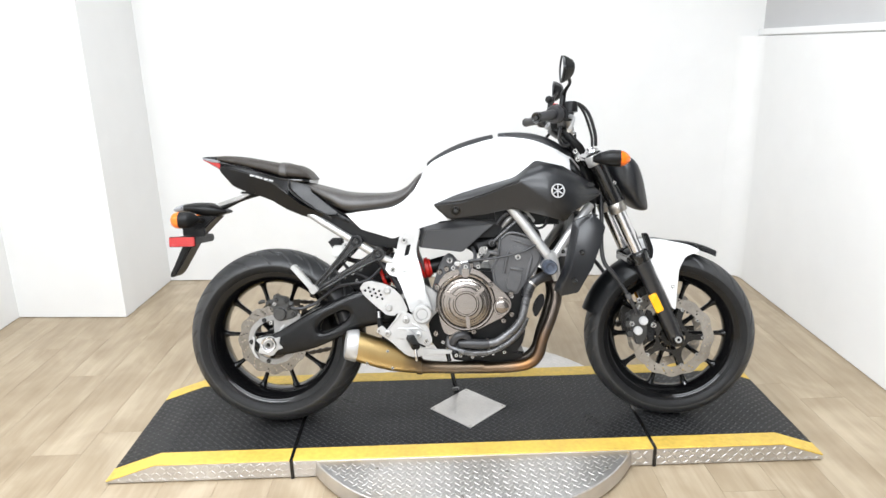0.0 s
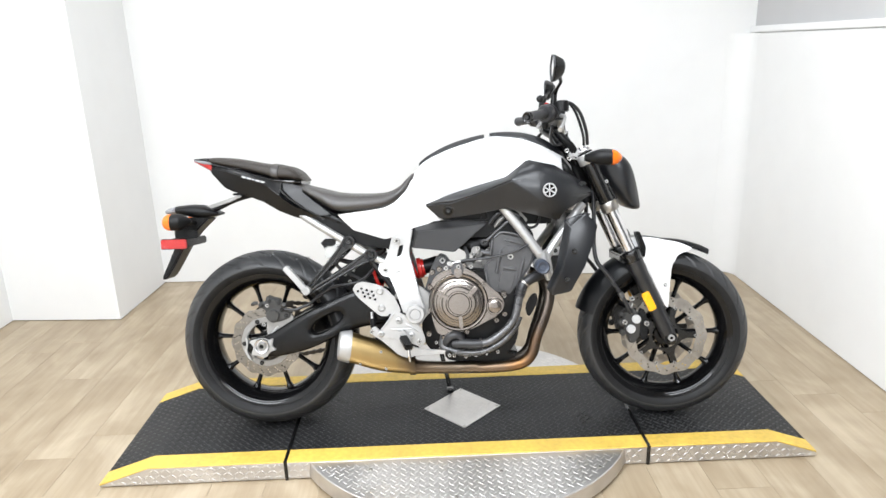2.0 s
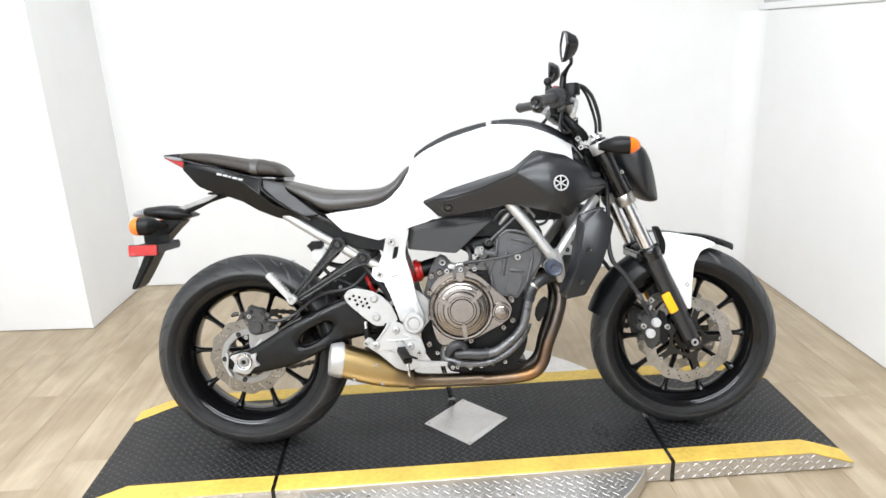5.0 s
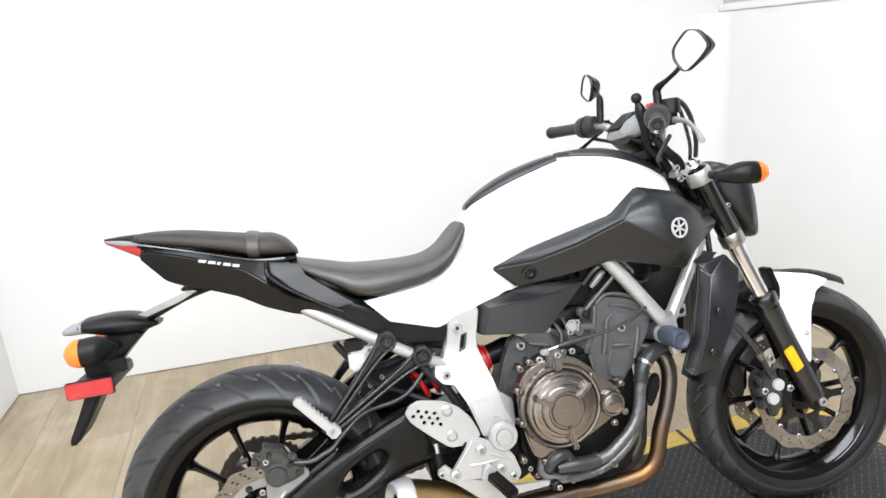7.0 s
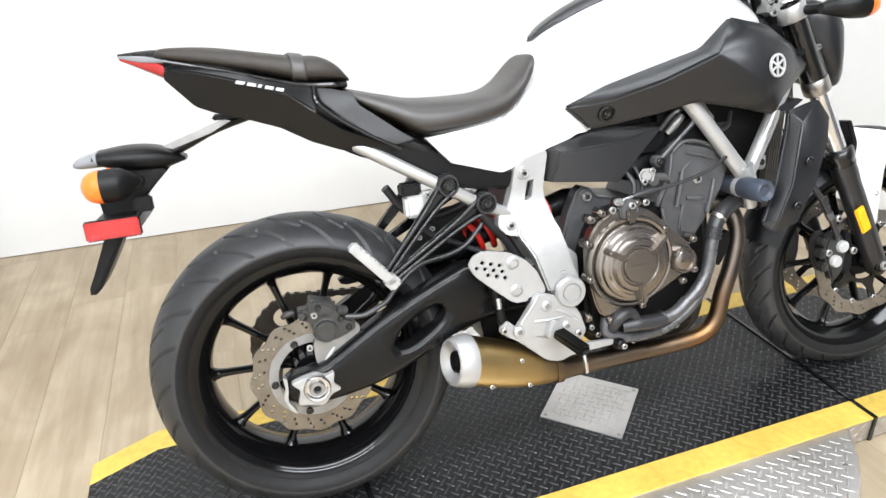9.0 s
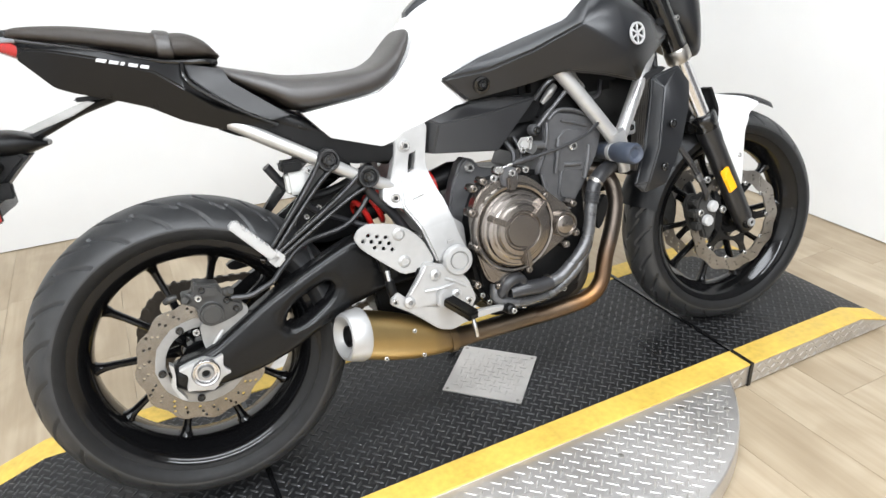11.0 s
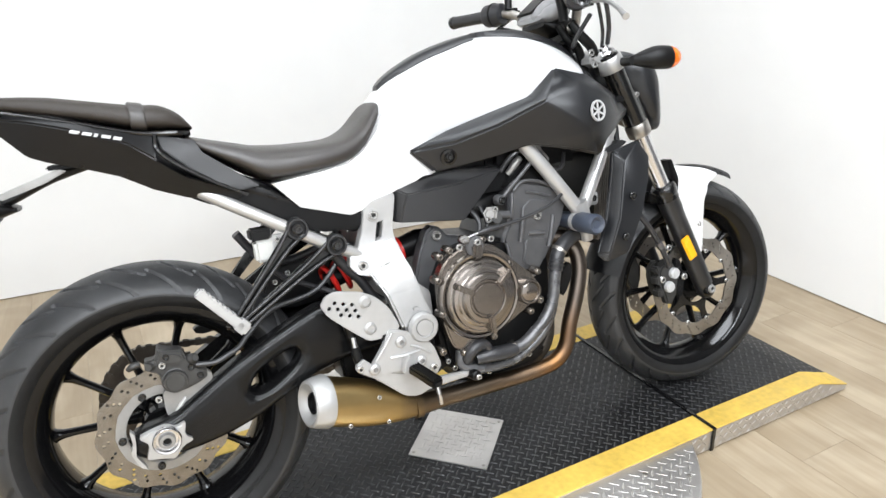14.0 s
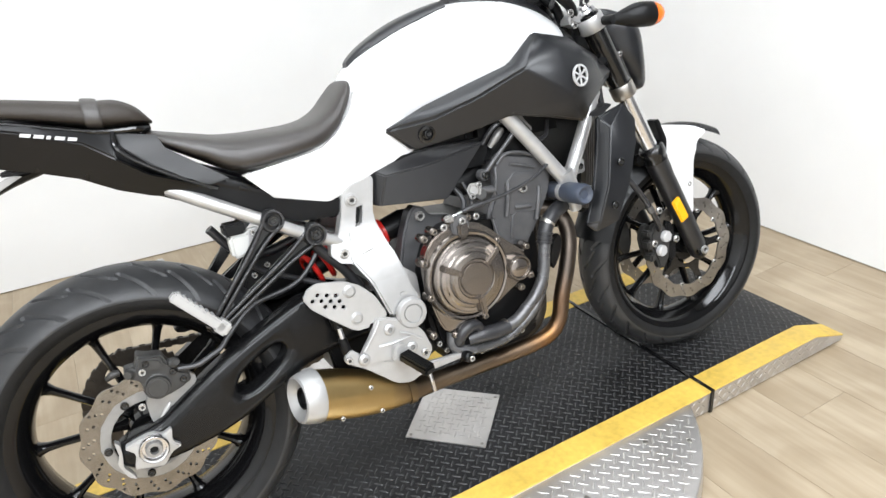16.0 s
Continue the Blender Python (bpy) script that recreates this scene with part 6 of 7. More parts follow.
part("clamp_band", loft([(0.508, 0.187, 0.256, 0.037, 0.5, -0.113), (0.517, 0.186, 0.252, 0.0355, 0.5, -0.111), (0.526, 0.185, 0.247, 0.0335, 0.5, -0.110)], 32, 2, power=2.3), M_EXH, muf)

# airbox side covers
cover_corner = {"a": (0.528, 0.098, 0.702), "b": (0.545, 0.128, 0.690), "c": (0.526, 0.120, 0.631), "d": (0.666, 0.142, 0.615), "e": (0.782, 0.122, 0.712), "f": (0.625, 0.094, 0.722), "g": (0.700, 0.098, 0.722), "h": (0.655, 0.134, 0.695), "i": (0.518, 0.106, 0.633)}
for s in (-1, 1):
    part("side_panel", facets(cover_corner, [("a", "b", "h", "f"), ("f", "h", "g"), ("g", "h", "e"), ("b", "c", "d", "h"), ("h", "d", "e"), ("a", "i", "c", "b")], 0.05, s, 0.003), M_COVER, bike, "grey plastic side panel below the tank", angle=24)
part("airbox", block(0.56, 0.82, -0.10, 0.10, 0.64, 0.74, 0.02), M_ENGDARK, bike)
part("frame_gap_cover", block(0.76, 1.02, -0.105, 0.105, 0.70, 0.80, 0.02), M_ENGDARK, bike)

# radiator
rad = part("radiator", plate([(1.050, 0.735), (1.085, 0.740), (1.055, 0.50), (1.020, 0.495)], -0.118, 0.135, bevel=0.003), M_ENGDARK, bike, "black finned radiator")
FIN = to_mesh("fin", plate([(0.0, 0.0), (0.0026, 0.0), (-0.0284, -0.205), (-0.031, -0.205)], -0.010, 0.010, bevel=0), M_STEEL)
for s in (-1, 1):
    for k in range(5):
        shared("fin", FIN, Matrix.Translation((1.050 + 0.0062 * k, s * 0.126, 0.712)), rad)
for s in (-1, 1):
    bmf = facets({"a": (1.080, 0.134, 0.714), "b": (1.150, 0.138, 0.732), "c": (1.188, 0.130, 0.692), "d": (1.172, 0.144, 0.640), "e": (1.142, 0.150, 0.560), "f": (1.094, 0.152, 0.478), "g": (1.036, 0.146, 0.466), "h": (1.016, 0.140, 0.488),
                  "i": (1.050, 0.136, 0.562), "j": (1.074, 0.134, 0.668), "k": (1.096, 0.154, 0.690), "m": (1.070, 0.160, 0.566), "n": (1.036, 0.160, 0.490)},
                 [("a", "b", "k"), ("a", "k", "j"), ("j", "k", "m", "i"), ("i", "m", "n", "h"), ("h", "n", "g"), ("k", "b", "c", "d"), ("k", "d", "e", "m"), ("m", "e", "f", "n"), ("n", "f", "g")], 0.012, s, 0.003, 12)
    cov = part("radiator_shroud", bmf, M_SHROUD, bike, "dark grey radiator side cover")
    cov.location = (-0.052, s * 0.068, 0.004)
    if s < 0:
        bolts([(1.104, -0.163, 0.612), (1.080, -0.160, 0.520)], cov, BOLT_DARK, 0.009)
part("side_tank", plate(cut([(1.046, 0.706), (1.060, 0.722), (1.112, 0.736), (1.128, 0.730), (1.082, 0.704)], 1, 0.1), -0.134, -0.100, bevel=0.004), M_INSERT, rad)
part("bracket", block(0.985, 1.02, -0.150, -0.135, 0.595, 0.628, 0.004), M_ALU, rad)
bolts([(1.003, -0.151, 0.612)], rad, BOLT_DARK, 0.007)
for s in (-1, 1):
    sl = part("frame_slider", lathe([(0, 0.076), (0.010, 0.076), (0.013, 0.080), (0.019, 0.082), (0.0235, 0.076), (0.0235, 0.022), (0.021, 0.018), (0.020, -0.045)], (0.952, s * 0.148, 0.565), (0, s, 0), 28), M_BLUECAP, bike, "blue-grey plastic frame slider")
    part("slider_spacer", lathe([(0.0205, 0.0), (0.0225, 0.0), (0.0225, 0.012), (0.0205, 0.012)], (0.952, s * 0.146, 0.565), (0, s, 0), 24, closed=True), M_ALU, sl)
part("horn", lathe([(0, 0.02), (0.03, 0.018), (0.034, 0.0), (0.02, -0.02), (0, -0.02)], (1.035, 0.02, 0.47), (1, 0, -0.2), 24), M_ENGDARK, rad)

# fork and front end
tilt = Vector((0.281, 0, -0.626)).normalized()


def on_fork(d, s, off=0.0):
    """A point d metres down the fork from its top clamp."""
    return Vector((1.122, s * 0.092, 0.922)) + tilt * d + Vector((off * 0.912, 0, off * 0.41))


for s in (-1, 1):
    f = part("fork_leg", lathe([(0, 0), (0.0208, 0.0), (0.0208, 0.20), (0.0, 0.20)], on_fork(0.185, s), tuple(tilt), 28), M_CHROME, bike, "bright steel fork tube in a black lower leg")
    part("upper_tube", lathe([(0, -0.02), (0.026, -0.018), (0.027, 0.0), (0.027, 0.165), (0.025, 0.17), (0, 0.17)], on_fork(0.0, s), tuple(tilt), 28), M_BLACK, f)
    part("lower_clamp", lathe([(0.0, 0.168), (0.028, 0.168), (0.030, 0.172), (0.030, 0.198), (0.028, 0.202), (0.0, 0.202)], on_fork(0.0, s), tuple(tilt), 28), M_STEEL, f)
    part("dust_seal", lathe([(0.0, 0.350), (0.024, 0.350), (0.031, 0.354), (0.0335, 0.360), (0.0335, 0.376), (0.031, 0.380), (0.0315, 0.392), (0, 0.392)], on_fork(0.0, s), tuple(tilt), 28), M_BLACK, f)
    part("lower_leg", lathe([(0.0, 0.388), (0.0290, 0.388), (0.0290, 0.42), (0.0270, 0.44), (0.0262, 0.60), (0.0255, 0.66), (0.024, 0.70), (0.015, 0.712), (0, 0.712)], on_fork(0.0, s), tuple(tilt), 30), M_COVER, f)
    part("axle_lug", lathe([(0.0, 0.018), (0.011, 0.018), (0.012, 0.014), (0.018, 0.014), (0.020, 0.010), (0.020, -0.04), (0, -0.04)], (FX, s * 0.100, FZ), (0, s, 0), 24), M_BLACK, f)
    part("axle_end", lathe([(0.005, 0.014), (0.006, 0.022), (0.0105, 0.022), (0.0115, 0.018), (0.0115, 0.01)], (FX, s * 0.100, FZ), (0, s, 0), 20), M_ALU, f)
    own = block(-0.034, 0.034, -0.004, 0.004, -0.014, 0.014, 0.003)
    own.transform(Matrix.Translation((1.325, s * 0.119, 0.426)) @ Matrix.Rotation(radians(64), 4, "Y"))
    part("fork_reflector", own, M_AMBER2, f, "rectangular amber side reflector")
    half = plate(cut([(1.286, 0.662), (1.301, 0.664), (1.322, 0.610), (1.318, 0.575), (1.306, 0.580), (1.304, 0.606)], 1, 0.12), -0.098, -0.062, bevel=0.003)
    part("fork_guard", half if s < 0 else flip(half), M_PLASTIC, f)
    # front caliper behind the leg
    half = plate(cut([(1.240, 0.372), (1.262, 0.402), (1.284, 0.396), (1.300, 0.372), (1.306, 0.345), (1.298, 0.300), (1.280, 0.276), (1.262, 0.280), (1.256, 0.305), (1.244, 0.335)], 1, 0.15), -0.098, -0.074, bevel=0.005)
    c = part("front_caliper", half if s < 0 else flip(half), M_CALIPER, bike, "dark grey four-piston front brake caliper")
    half = plate(cut([(1.238, 0.370), (1.262, 0.398), (1.290, 0.380), (1.294, 0.300), (1.268, 0.282), (1.246, 0.320)], 1), -0.058, -0.040, bevel=0.004)
    part("inner_half", half if s < 0 else flip(half), M_CALIPER, c)
    half = plate(cut([(1.300, 0.400), (1.318, 0.392), (1.330, 0.345), (1.326, 0.300), (1.312, 0.285), (1.300, 0.300), (1.296, 0.340)], 1, 0.15), -0.094, -0.078, bevel=0.003)
    for x0, x1, z0, z1 in ((1.226, 1.246, 0.340, 0.362), (1.232, 1.252, 0.305, 0.326), (1.228, 1.244, 0.372, 0.388)):
        part("caliper_lug", block(x0, x1, s * 0.088 - 0.014, s * 0.088 + 0.014, z0, z1, 0.004), M_CALIPER, c)
    part("bleed_nipple", sweep([(1.270, s * 0.088, 0.398), (1.276, s * 0.090, 0.415)], [0.005, 0.0035], 8, 2), M_BOLT, c)
    part("mount_lug", half if s < 0 else flip(half), M_BLACK, c)
    for x, z, r in ((1.2865, 0.362, 0.0150), (1.268, 0.328, 0.0150)):
        part("piston_cap", lathe([(0, 0.008), (r * 0.6, 0.008), (r * 0.68, 0.006), (r * 0.9, 0.0065), (r, 0.004), (r, -0.004)], (x, s * 0.102, z), (0, s, 0), 22), M_BADGE, c)
    for x, z in ((1.322, 0.346), (1.272, 0.434), (1.247, 0.352)):
        shared("bolt", BOLT_STEEL, Matrix.Translation((x, s * 0.098, z)) @ Matrix.Rotation(math.pi if s > 0 else 0, 4, "Z") @ Matrix.Scale(0.009, 4), c)
    part("brake_hose", sweep([(1.268, s * 0.100, 0.385), (1.258, s * 0.110, 0.400), (1.236, s * 0.113, 0.444), (1.205, s * 0.114, 0.494), (1.178, s * 0.112, 0.532), (1.152, s * 0.104, 0.566), (1.146, s * 0.085, 0.62), (1.150, s * 0.07, 0.70), (1.15, s * 0.06, 0.82)], 0.0072, 10), M_HOSE, c)
    part("hose_guide", lathe([(0.0065, -0.010), (0.0095, -0.009), (0.0095, 0.009), (0.0065, 0.010)], (1.232, s * 0.113, 0.450), (0.5, 0, -0.86), 14, closed=True), M_PIPE, c)
part("fork_brace", block(1.235, 1.285, -0.085, 0.085, 0.555, 0.585, 0.006), M_BLACK, bike)
axle = part("front_axle", lathe([(0, -0.10), (0.011, -0.10), (0.011, 0.10), (0, 0.10)], (FX, 0, FZ), (0, 1, 0), 20), M_STEEL, bike)


def fender_shell(a0, a1, r0, width, thick, name, material, label, n=26, drop=0.0, taper=1.0):
    """A curved guard over the front tyre between two angles, in degrees from straight ahead."""
    bm = bmesh.new()
    rows = []
    for k in range(n + 1):
        f = k / n
        a = radians(a0 + (a1 - a0) * f)
        w = width * (1 - (1 - taper) * f)
        row = []
        for j in range(13):
            u = j / 6 - 1
            r = r0 - drop * abs(u) ** 2.6
            row.append(bm.verts.new((FX + r * math.cos(a), u * w, FZ + r * math.sin(a))))
        rows.append(row)
    for a, b in zip(rows, rows[1:]):
        for j in range(12):
            bm.faces.new((a[j], a[j + 1], b[j + 1], b[j]))
    made = bmesh.ops.solidify(bm, geom=list(bm.faces), thickness=thick)
    bm.transform(STEER)
    return part(name, bm, material, bike, label)


fender_shell(118, 62, 0.336, 0.070, 0.004, "front_fender", M_SHROUD, "dark grey top of the front fender", drop=0.02, taper=0.55)
fender_shell(112, 163, 0.318, 0.072, 0.004, "rear_fender_half", M_SHROUD, "black rear half of the front fender", drop=0.055)
for s in (-1, 1):
    prof = cut([(1.262, 0.632), (1.30, 0.644), (1.36, 0.640), (1.452, 0.622), (1.50, 0.600), (1.440, 0.582), (1.418, 0.545), (1.412, 0.480), (1.408, 0.400), (1.396, 0.405), (1.350, 0.505), (1.300, 0.590)], 1, 0.15)
    bmf = skin(prof, lambda x, z: 0.090 - 1.0 * max(0.0, z - 0.565) ** 1.15 - 0.20 * max(0, x - 1.40), 0.006, s, rim=0.003)
    bmf.transform(STEER)
    wing = part("fender_side", bmf, M_PAINT, bike, "glossy white side of the front fender", angle=32)
    if s < 0:
        bolts([(1.388, -0.0915, 0.478)], wing, r=0.007)

# headlight
part("headlight", loft([(1.165, 0.86, 0.935, 0.05, 0.5), (1.19, 0.83, 0.950, 0.08, 0.55), (1.225, 0.790, 0.940, 0.098, 0.6), (1.26, 0.756, 0.922, 0.098, 0.6), (1.283, 0.743, 0.892, 0.082, 0.55), (1.302, 0.738, 0.835, 0.060, 0.5), (1.317, 0.740, 0.768, 0.036, 0.5)], 28, 4, power=3.4), M_SHROUD, bike, "dark grey headlight shell")
part("headlight_lens", loft([(1.26, 0.775, 0.900, 0.075, 0.55), (1.289, 0.762, 0.858, 0.060, 0.55), (1.306, 0.762, 0.80, 0.04, 0.5), (1.315, 0.768, 0.785, 0.015, 0.5)], 24, 4, power=2.4), M_GLASS, bike, "clear headlight lens")
part("headlight_stay", sweep([(1.14, -0.085, 0.90), (1.18, -0.095, 0.84), (1.215, -0.09, 0.775)], 0.012, 10), M_BLACK, bike)
bolts([(1.185, -0.108, 0.838)], bike, r=0.006)
for s in (-1, 1):
    ind = part("front_indicator", loft([(1.108, 0.905, 0.925, 0.008, 0.5, s * 0.185), (1.135, 0.896, 0.936, 0.020, 0.5, s * 0.20), (1.16, 0.890, 0.942, 0.027, 0.5, s * 0.205), (1.190, 0.888, 0.940, 0.028, 0.5, s * 0.208)], 24, 4, power=2.2), M_PLASTIC, bike, "black front turn signal with an amber lens")
    part("lens", loft([(1.188, 0.888, 0.940, 0.0282, 0.5, s * 0.208), (1.203, 0.891, 0.936, 0.025, 0.5, s * 0.209), (1.216, 0.899, 0.926, 0.016, 0.5, s * 0.21), (1.222, 0.908, 0.917, 0.006, 0.5, s * 0.21)], 24, 4, power=2.2), M_AMBER, ind, "amber lens")
    part("stalk", sweep([(1.155, s * 0.075, 0.918), (1.145, s * 0.185, 0.916)], 0.011, 10, 2), M_PLASTIC, ind)
    ind.location = (-0.015, s * 0.020, 0.0)
part("triple_clamp", plate(cut([(1.055, 0.926), (1.085, 0.958), (1.14, 0.950), (1.152, 0.925), (1.10, 0.910)], 1), -0.096, 0.096, bevel=0.008), M_SILVER, bike, "silver upper fork clamp")
for s in (-1, 1):
    part("fork_collar", lathe([(0.026, -0.012), (0.030, -0.012), (0.032, -0.009), (0.032, 0.020), (0.030, 0.023), (0.026, 0.023)], on_fork(0.0, s), tuple(tilt), 30, closed=True), M_SILVER, bike)
    part("fork_cap", lathe([(0, 0.016), (0.012, 0.016), (0.014, 0.008), (0.021, 0.006), (0.023, 0)], (1.112, s * 0.092, 0.943), (-0.4, 0, 0.9), 24), M_CHROME, bike)
part("steering_head", sweep([(1.075, 0, 0.945), (1.105, 0, 0.87), (1.14, 0, 0.77)], 0.032, 16), M_ENGDARK, bike)
part("head_tubes", sweep([(1.035, -0.075, 0.915), (1.05, -0.095, 0.885), (1.075, -0.09, 0.85)], [0.012, 0.015, 0.012], 10), M_ENGDARK, bike)
bolts([(1.052, -0.112, 0.945), (1.060, -0.112, 0.918)], bike, r=0.008)

# handlebar
bar = part("handlebar", sweep([(0.940, 0.345, 1.087), (0.990, 0.215, 1.084), (1.02, 0.14, 1.07), (1.045, 0.07, 1.01), (1.045, 0.0, 1.000), (1.045, -0.06, 1.004), (1.022, -0.115, 1.055), (0.985, -0.165, 1.065), (0.905, -0.295, 1.042)], 0.0112, 14), M_STEEL, bike, "grey tapered handlebar")
for s, (ga, gb) in ((-1, ((0.972, -0.185, 1.062), (0.902, -0.300, 1.041))), (1, ((0.985, 0.228, 1.085), (0.938, 0.348, 1.088)))):
    part("grip", sweep([ga, tuple((np.array(ga) + gb) / 2), gb], [0.0165, 0.0158, 0.0165], 16), M_HOSE, bar, "ribbed black rubber grip")
    d = (Vector(gb) - Vector(ga)).normalized()
    part("bar_end", lathe([(0, 0.010), (0.007, 0.010), (0.009, 0.006), (0.0155, 0.008), (0.0175, 0.003), (0.0175, -0.004)], gb, tuple(d), 20), M_BLACK, bar)
    mid = Vector(ga) - d * 0.02
    part("switch_box", lathe([(0, -0.030), (0.020, -0.030), (0.027, -0.026), (0.029, -0.004), (0.030, 0.0), (0.029, 0.024), (0.026, 0.030), (0, 0.030)], tuple(mid), tuple(d), 22), M_HOSE, bar)
    part("switch_rib", lathe([(0.0285, -0.002), (0.0315, -0.001), (0.0315, 0.003), (0.0285, 0.004)], tuple(mid), tuple(d), 22, closed=True), M_PLASTIC, bar)
    part("lever_perch", block(mid.x + 0.012, mid.x + 0.052, mid.y - s * 0.035 - 0.018, mid.y - s * 0.035 + 0.018, mid.z - 0.018, mid.z + 0.010, 0.008), M_BOLT if s < 0 else M_PLASTIC, bar)
    part("lever", sweep([(mid.x + 0.045, mid.y - s * 0.01, mid.z - 0.008), (mid.x + 0.050, mid.y + s * 0.035, mid.z - 0.018), (mid.x + 0.036, mid.y + s * 0.09, mid.z - 0.042), (mid.x + 0.018, mid.y + s * 0.135, mid.z - 0.066)], [0.008, 0.0055, 0.005, 0.0075], 10), M_ALU if s < 0 else M_PLASTIC, bar)
part("red_switch", block(0.972, 0.990, -0.162, -0.138, 1.088, 1.100, 0.003), M_RED, bar, "red engine stop switch")
part("master_cylinder", block(1.000, 1.040, -0.165, -0.115, 1.045, 1.080, 0.006), M_PLASTIC, bar)
part("fluid_cup", lathe([(0, 0.034), (0.020, 0.034), (0.023, 0.030), (0.023, 0.0), (0, 0)], (1.032, -0.145, 1.072), (0, 0, 1), 24), M_PLASTIC, bar)
part("bar_clamp", block(1.022, 1.068, -0.055, 0.055, 0.975, 1.022, 0.008), M_ENGDARK, bar)
part("ignition_lock", sweep([(1.062, 0.0, 0.93), (1.050, 0.0, 0.965)], 0.026, 16, 2), M_ENGDARK, bar)
part("wiring_sleeve", sweep([(1.02, -0.085, 1.02), (1.045, -0.092, 0.985), (1.075, -0.09, 0.955), (1.10, -0.07, 0.90)], [0.009, 0.012, 0.012, 0.010], 12), M_PLASTIC, bar)
part("wiring_sleeve", sweep([(1.01, -0.05, 1.02), (1.03, -0.055, 0.985), (1.055, -0.06, 0.96), (1.09, -0.04, 0.90)], [0.009, 0.011, 0.011, 0.010], 12), M_PLASTIC, bar)
bolts([(1.035, -0.056, 1.01), (1.056, -0.056, 1.01)], bar, r=0.007)
part("riser", sweep([(1.05, -0.03, 0.985), (1.06, -0.03, 0.955)], 0.020, 14, 2), M_BLACK, bar)
part("riser", sweep([(1.05, 0.03, 0.985), (1.06, 0.03, 0.955)], 0.020, 14, 2), M_BLACK, bar)
part("ball_mount", sweep([(0.982, -0.114, 1.020), (0.978, -0.116, 1.055), (0.972, -0.116, 1.088), (0.967, -0.116, 1.108)], [0.011, 0.012, 0.013, 0.006], 14), M_PLASTIC, bar, "black ball mount for a phone holder")
part("ball", lathe([(0.0001, -0.0125)] + [(0.0125 * math.cos(a), 0.0125 * math.sin(a)) for a in (radians(-75 + 15 * k) for k in range(11))] + [(0.0001, 0.0125)], (0.965, -0.116, 1.118), (0, 0, 1), 20), M_RUBBER, bar)
dash = part("instrument", loft([(0.975, 1.035, 1.048, 0.055, 0.5, 0.02), (0.995, 1.028, 1.072, 0.078, 0.5, 0.02), (1.025, 1.030, 1.090, 0.082, 0.5, 0.02), (1.05, 1.035, 1.092, 0.070, 0.5, 0.02), (1.062, 1.045, 1.08, 0.05, 0.5, 0.02)], 28, 4, power=3), M_POD, bar, "grey digital instrument pod")
part("pod_base", loft([(0.985, 1.02, 1.036, 0.05, 0.5, 0.02), (1.02, 0.995, 1.034, 0.07, 0.5, 0.02), (1.06, 1.00, 1.045, 0.06, 0.5, 0.02)], 24, 3, power=2.6), M_PLASTIC, dash)
own = block(-0.010, 0.060, -0.034, 0.034, -0.003, 0.003, 0.002)
own.transform(Matrix.Translation((1.006, 0.02, 1.078)) @ Matrix.Rotation(radians(-36), 4, "Y") @ Matrix.Rotation(radians(90), 4, "Z"))
part("display", own, M_PLASTIC, dash, "dark display window")
part("cable", sweep([(1.02, -0.14, 1.075), (1.055, -0.14, 1.100), (1.095, -0.12, 1.07), (1.120, -0.10, 1.01), (1.128, -0.08, 0.965)], 0.0058, 8), M_HOSE, bar)
part("cable", sweep([(1.015, -0.13, 1.085), (1.05, -0.13, 1.104), (1.085, -0.105, 1.07), (1.112, -0.085, 1.00), (1.118, -0.07, 0.955)], 0.0045, 8), M_HOSE, bar)
part("cable", sweep([(0.99, -0.2, 1.02), (0.995, -0.14, 0.98), (1.02, -0.09, 0.965), (1.05, -0.06, 0.97), (1.075, -0.05, 0.94)], 0.005, 8), M_HOSE, bar)
part("cable", sweep([(1.01, 0.22, 1.05), (1.05, 0.17, 1.03), (1.09, 0.09, 1.00), (1.10, 0.05, 0.95)], 0.005, 8), M_HOSE, bar)

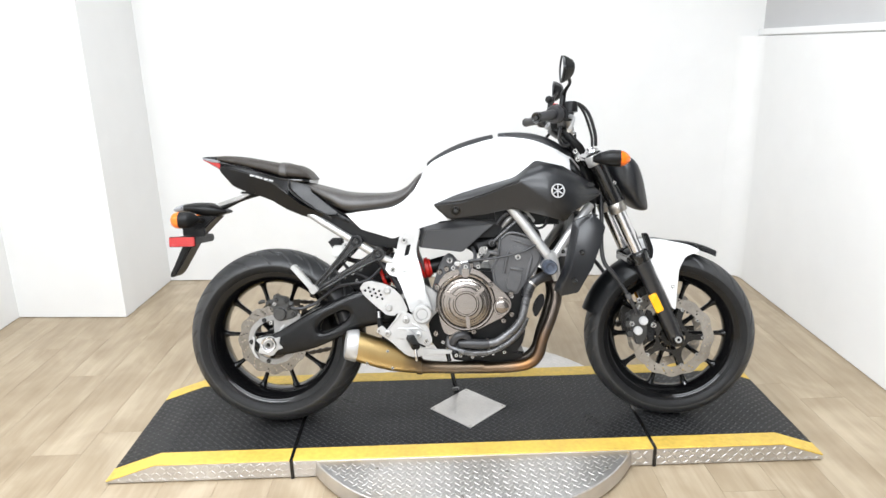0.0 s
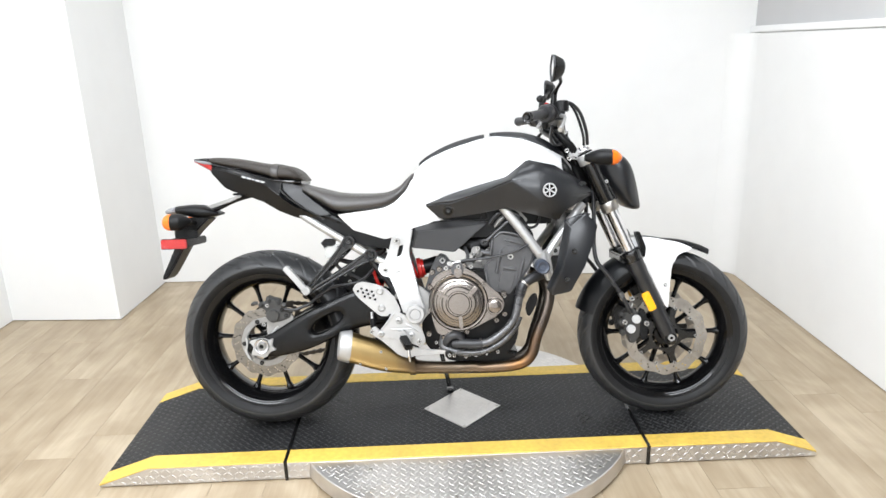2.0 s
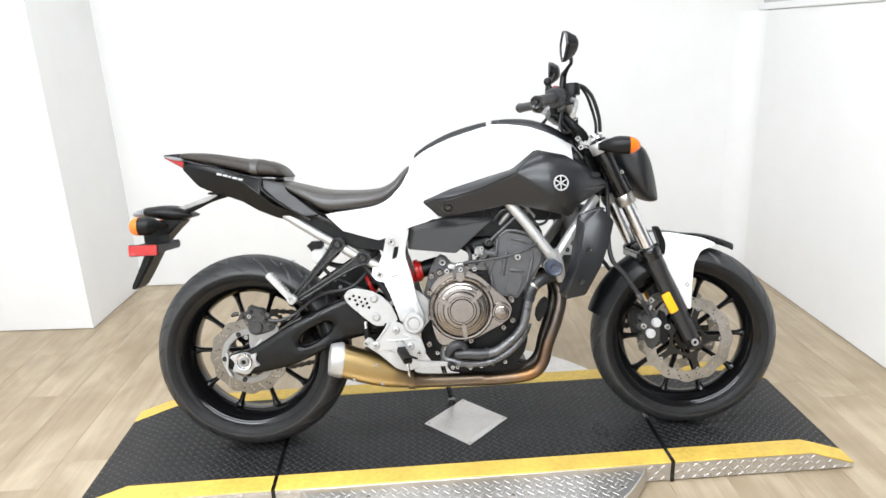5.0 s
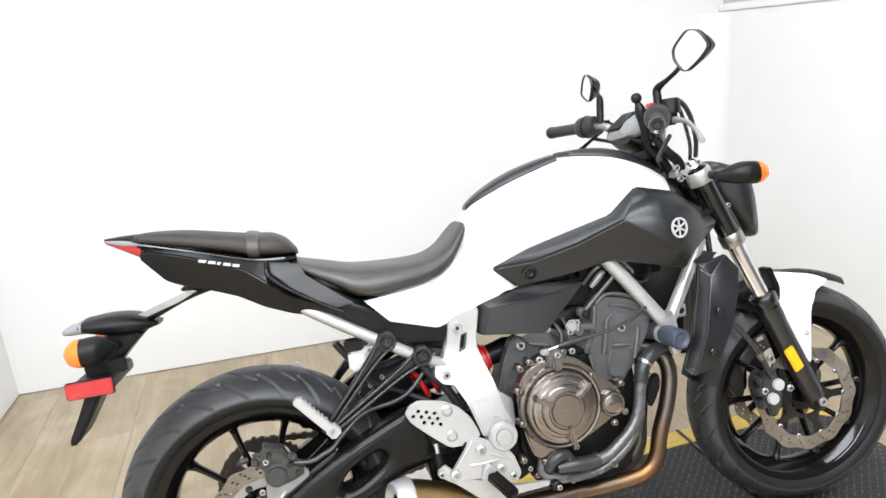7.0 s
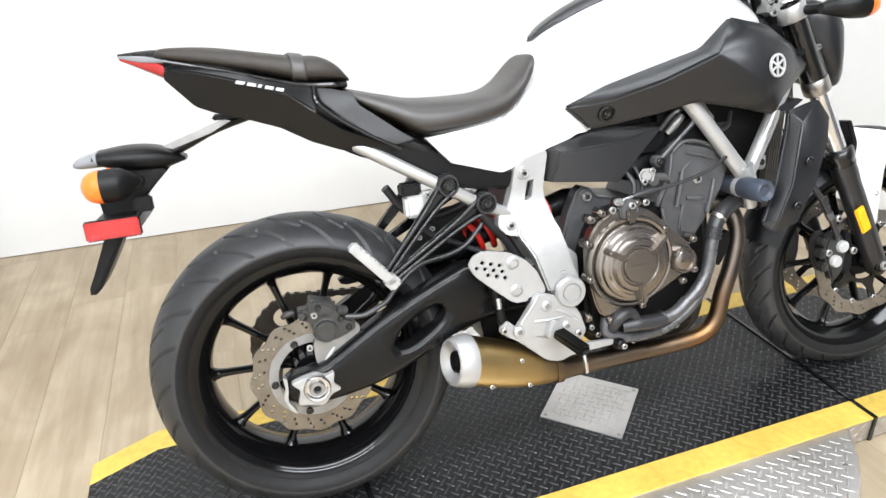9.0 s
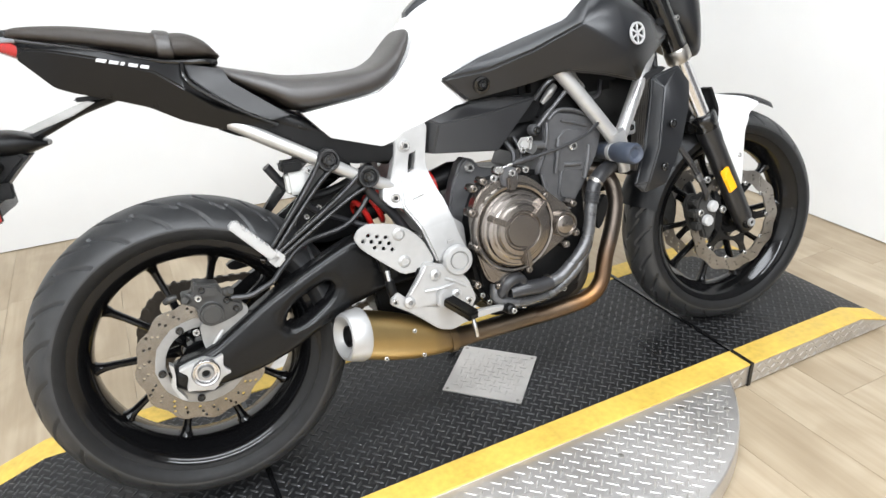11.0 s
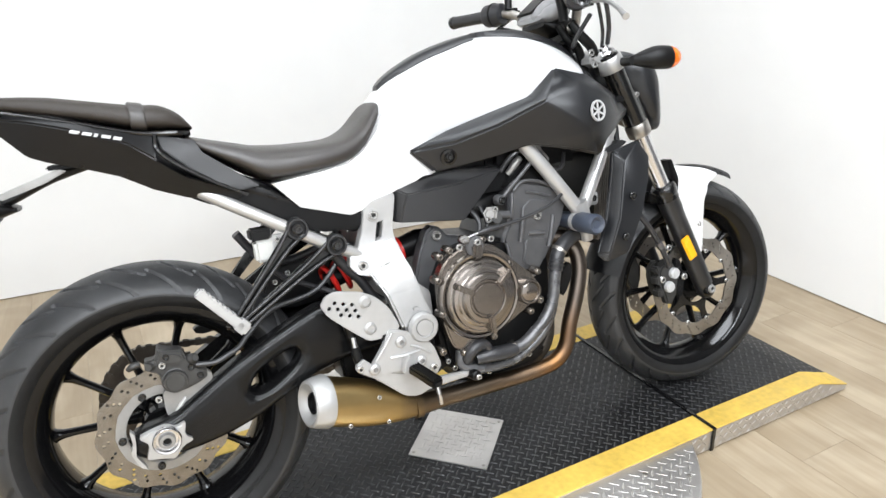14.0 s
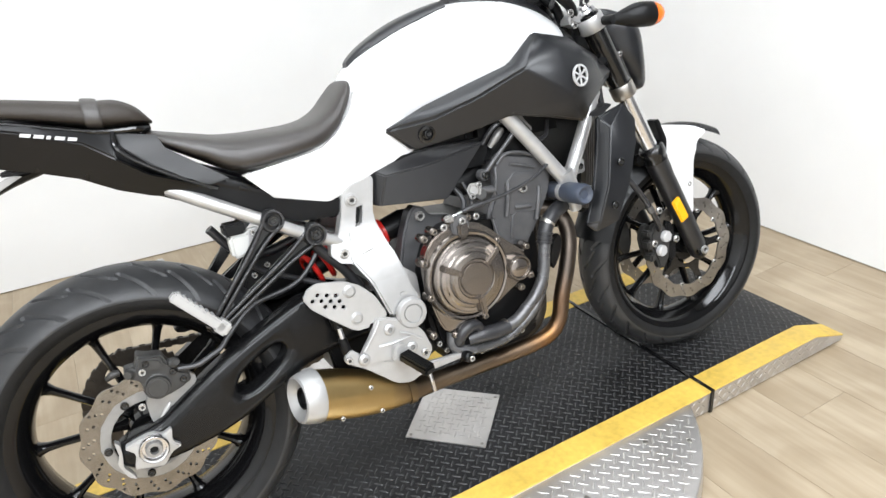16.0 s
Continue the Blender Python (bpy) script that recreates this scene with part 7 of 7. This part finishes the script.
# mirrors
for s, foot, knee, neck, headp in ((-1, (1.003, -0.140, 1.085), (1.010, -0.135, 1.132), (1.020, -0.205, 1.160), (0.9815, -0.3300, 1.1870)), (1, (1.008, 0.165, 1.090), (1.016, 0.170, 1.152), (1.044, 0.240, 1.187), (1.050, 0.306, 1.205))):
    stem = part("mirror", sweep([foot, tuple((np.array(foot) + knee) / 2), knee, tuple((np.array(knee) + neck) / 2), neck, tuple((np.array(headp) + neck) / 2)], [0.0100, 0.0100, 0.0095, 0.0055, 0.0055, 0.007], 12), M_PLASTIC, bike, "black bar mirror on a bent stem")
    oval = cut([(0.0016, 0.0362), (-0.0336, 0.0268), (-0.0612, -0.0010), (-0.0655, -0.0134), (-0.0270, -0.0318), (0.0286, -0.0480), (0.0688, -0.0140), (0.0700, 0.0125), (0.0188, 0.0350)], 2, 0.2)
    place = Matrix.Translation(Vector(headp)) @ Matrix.Rotation(radians(-3 if s < 0 else -12), 4, "Z") @ Matrix.Rotation(radians(1), 4, "Y") @ Matrix.Rotation(radians(90), 4, "Z")
    def bowl(x, y, z):
        f = 1 - 0.55 * max(0, (0.001 - y) / 0.031) ** 2
        return x * f, y, z * f
    own = plate([(s * -x, z) for x, z in oval][:: 1 if s > 0 else -1], -0.030, 0.004, bevel=0.009, segments=3, warp=bowl)
    own.transform(place)
    part("shell", own, M_PLASTIC, stem, "black mirror shell")
    own = plate([(s * -x, z) for x, z in oval], 0.002, 0.0085, [[(s * -x * 0.968, z * 0.955) for x, z in oval][::-1]], 0)
    own.transform(place)
    part("rim", own, M_HOSE, stem)
    own = plate([(s * -x * 0.972, z * 0.96) for x, z in oval], 0.0035, 0.0055, bevel=0.0005, segments=1)
    own.transform(place)
    part("glass", own, M_MIRROR, stem, "mirror glass")

# side stand on the far side
stand = part("side_stand", sweep([(0.585, 0.105, 0.30), (0.61, 0.150, 0.18), (0.632, 0.194, 0.058)], [0.011, 0.009, 0.008], 12), M_BLACK, bike, "black side stand, folded out")
part("stand_foot", block(0.622, 0.648, 0.180, 0.212, 0.041, 0.050, 0.003), M_BLACK, stand)

# floor planks last
plank_w, plank_l = 0.181, 1.22
PLANK = to_mesh("plank", block(-plank_w / 2 + 0.0003, plank_w / 2 - 0.0003, -plank_l / 2 + 0.0003, plank_l / 2 - 0.0003, -0.006, 0.0, 0.0005), M_OAK)
rng = random.Random(4)
for i in range(26):
    x = -1.98 + i * plank_w + plank_w / 2
    start_y = YF - 0.1 - rng.random() * plank_l
    for j in range(7):
        y = start_y + (j + 0.5) * plank_l
        if y - plank_l / 2 < 1.95 and y > YF - 0.1 and x < 2.58:
            shared("plank", PLANK, Matrix.Translation((x, y, FLOOR)), floor)
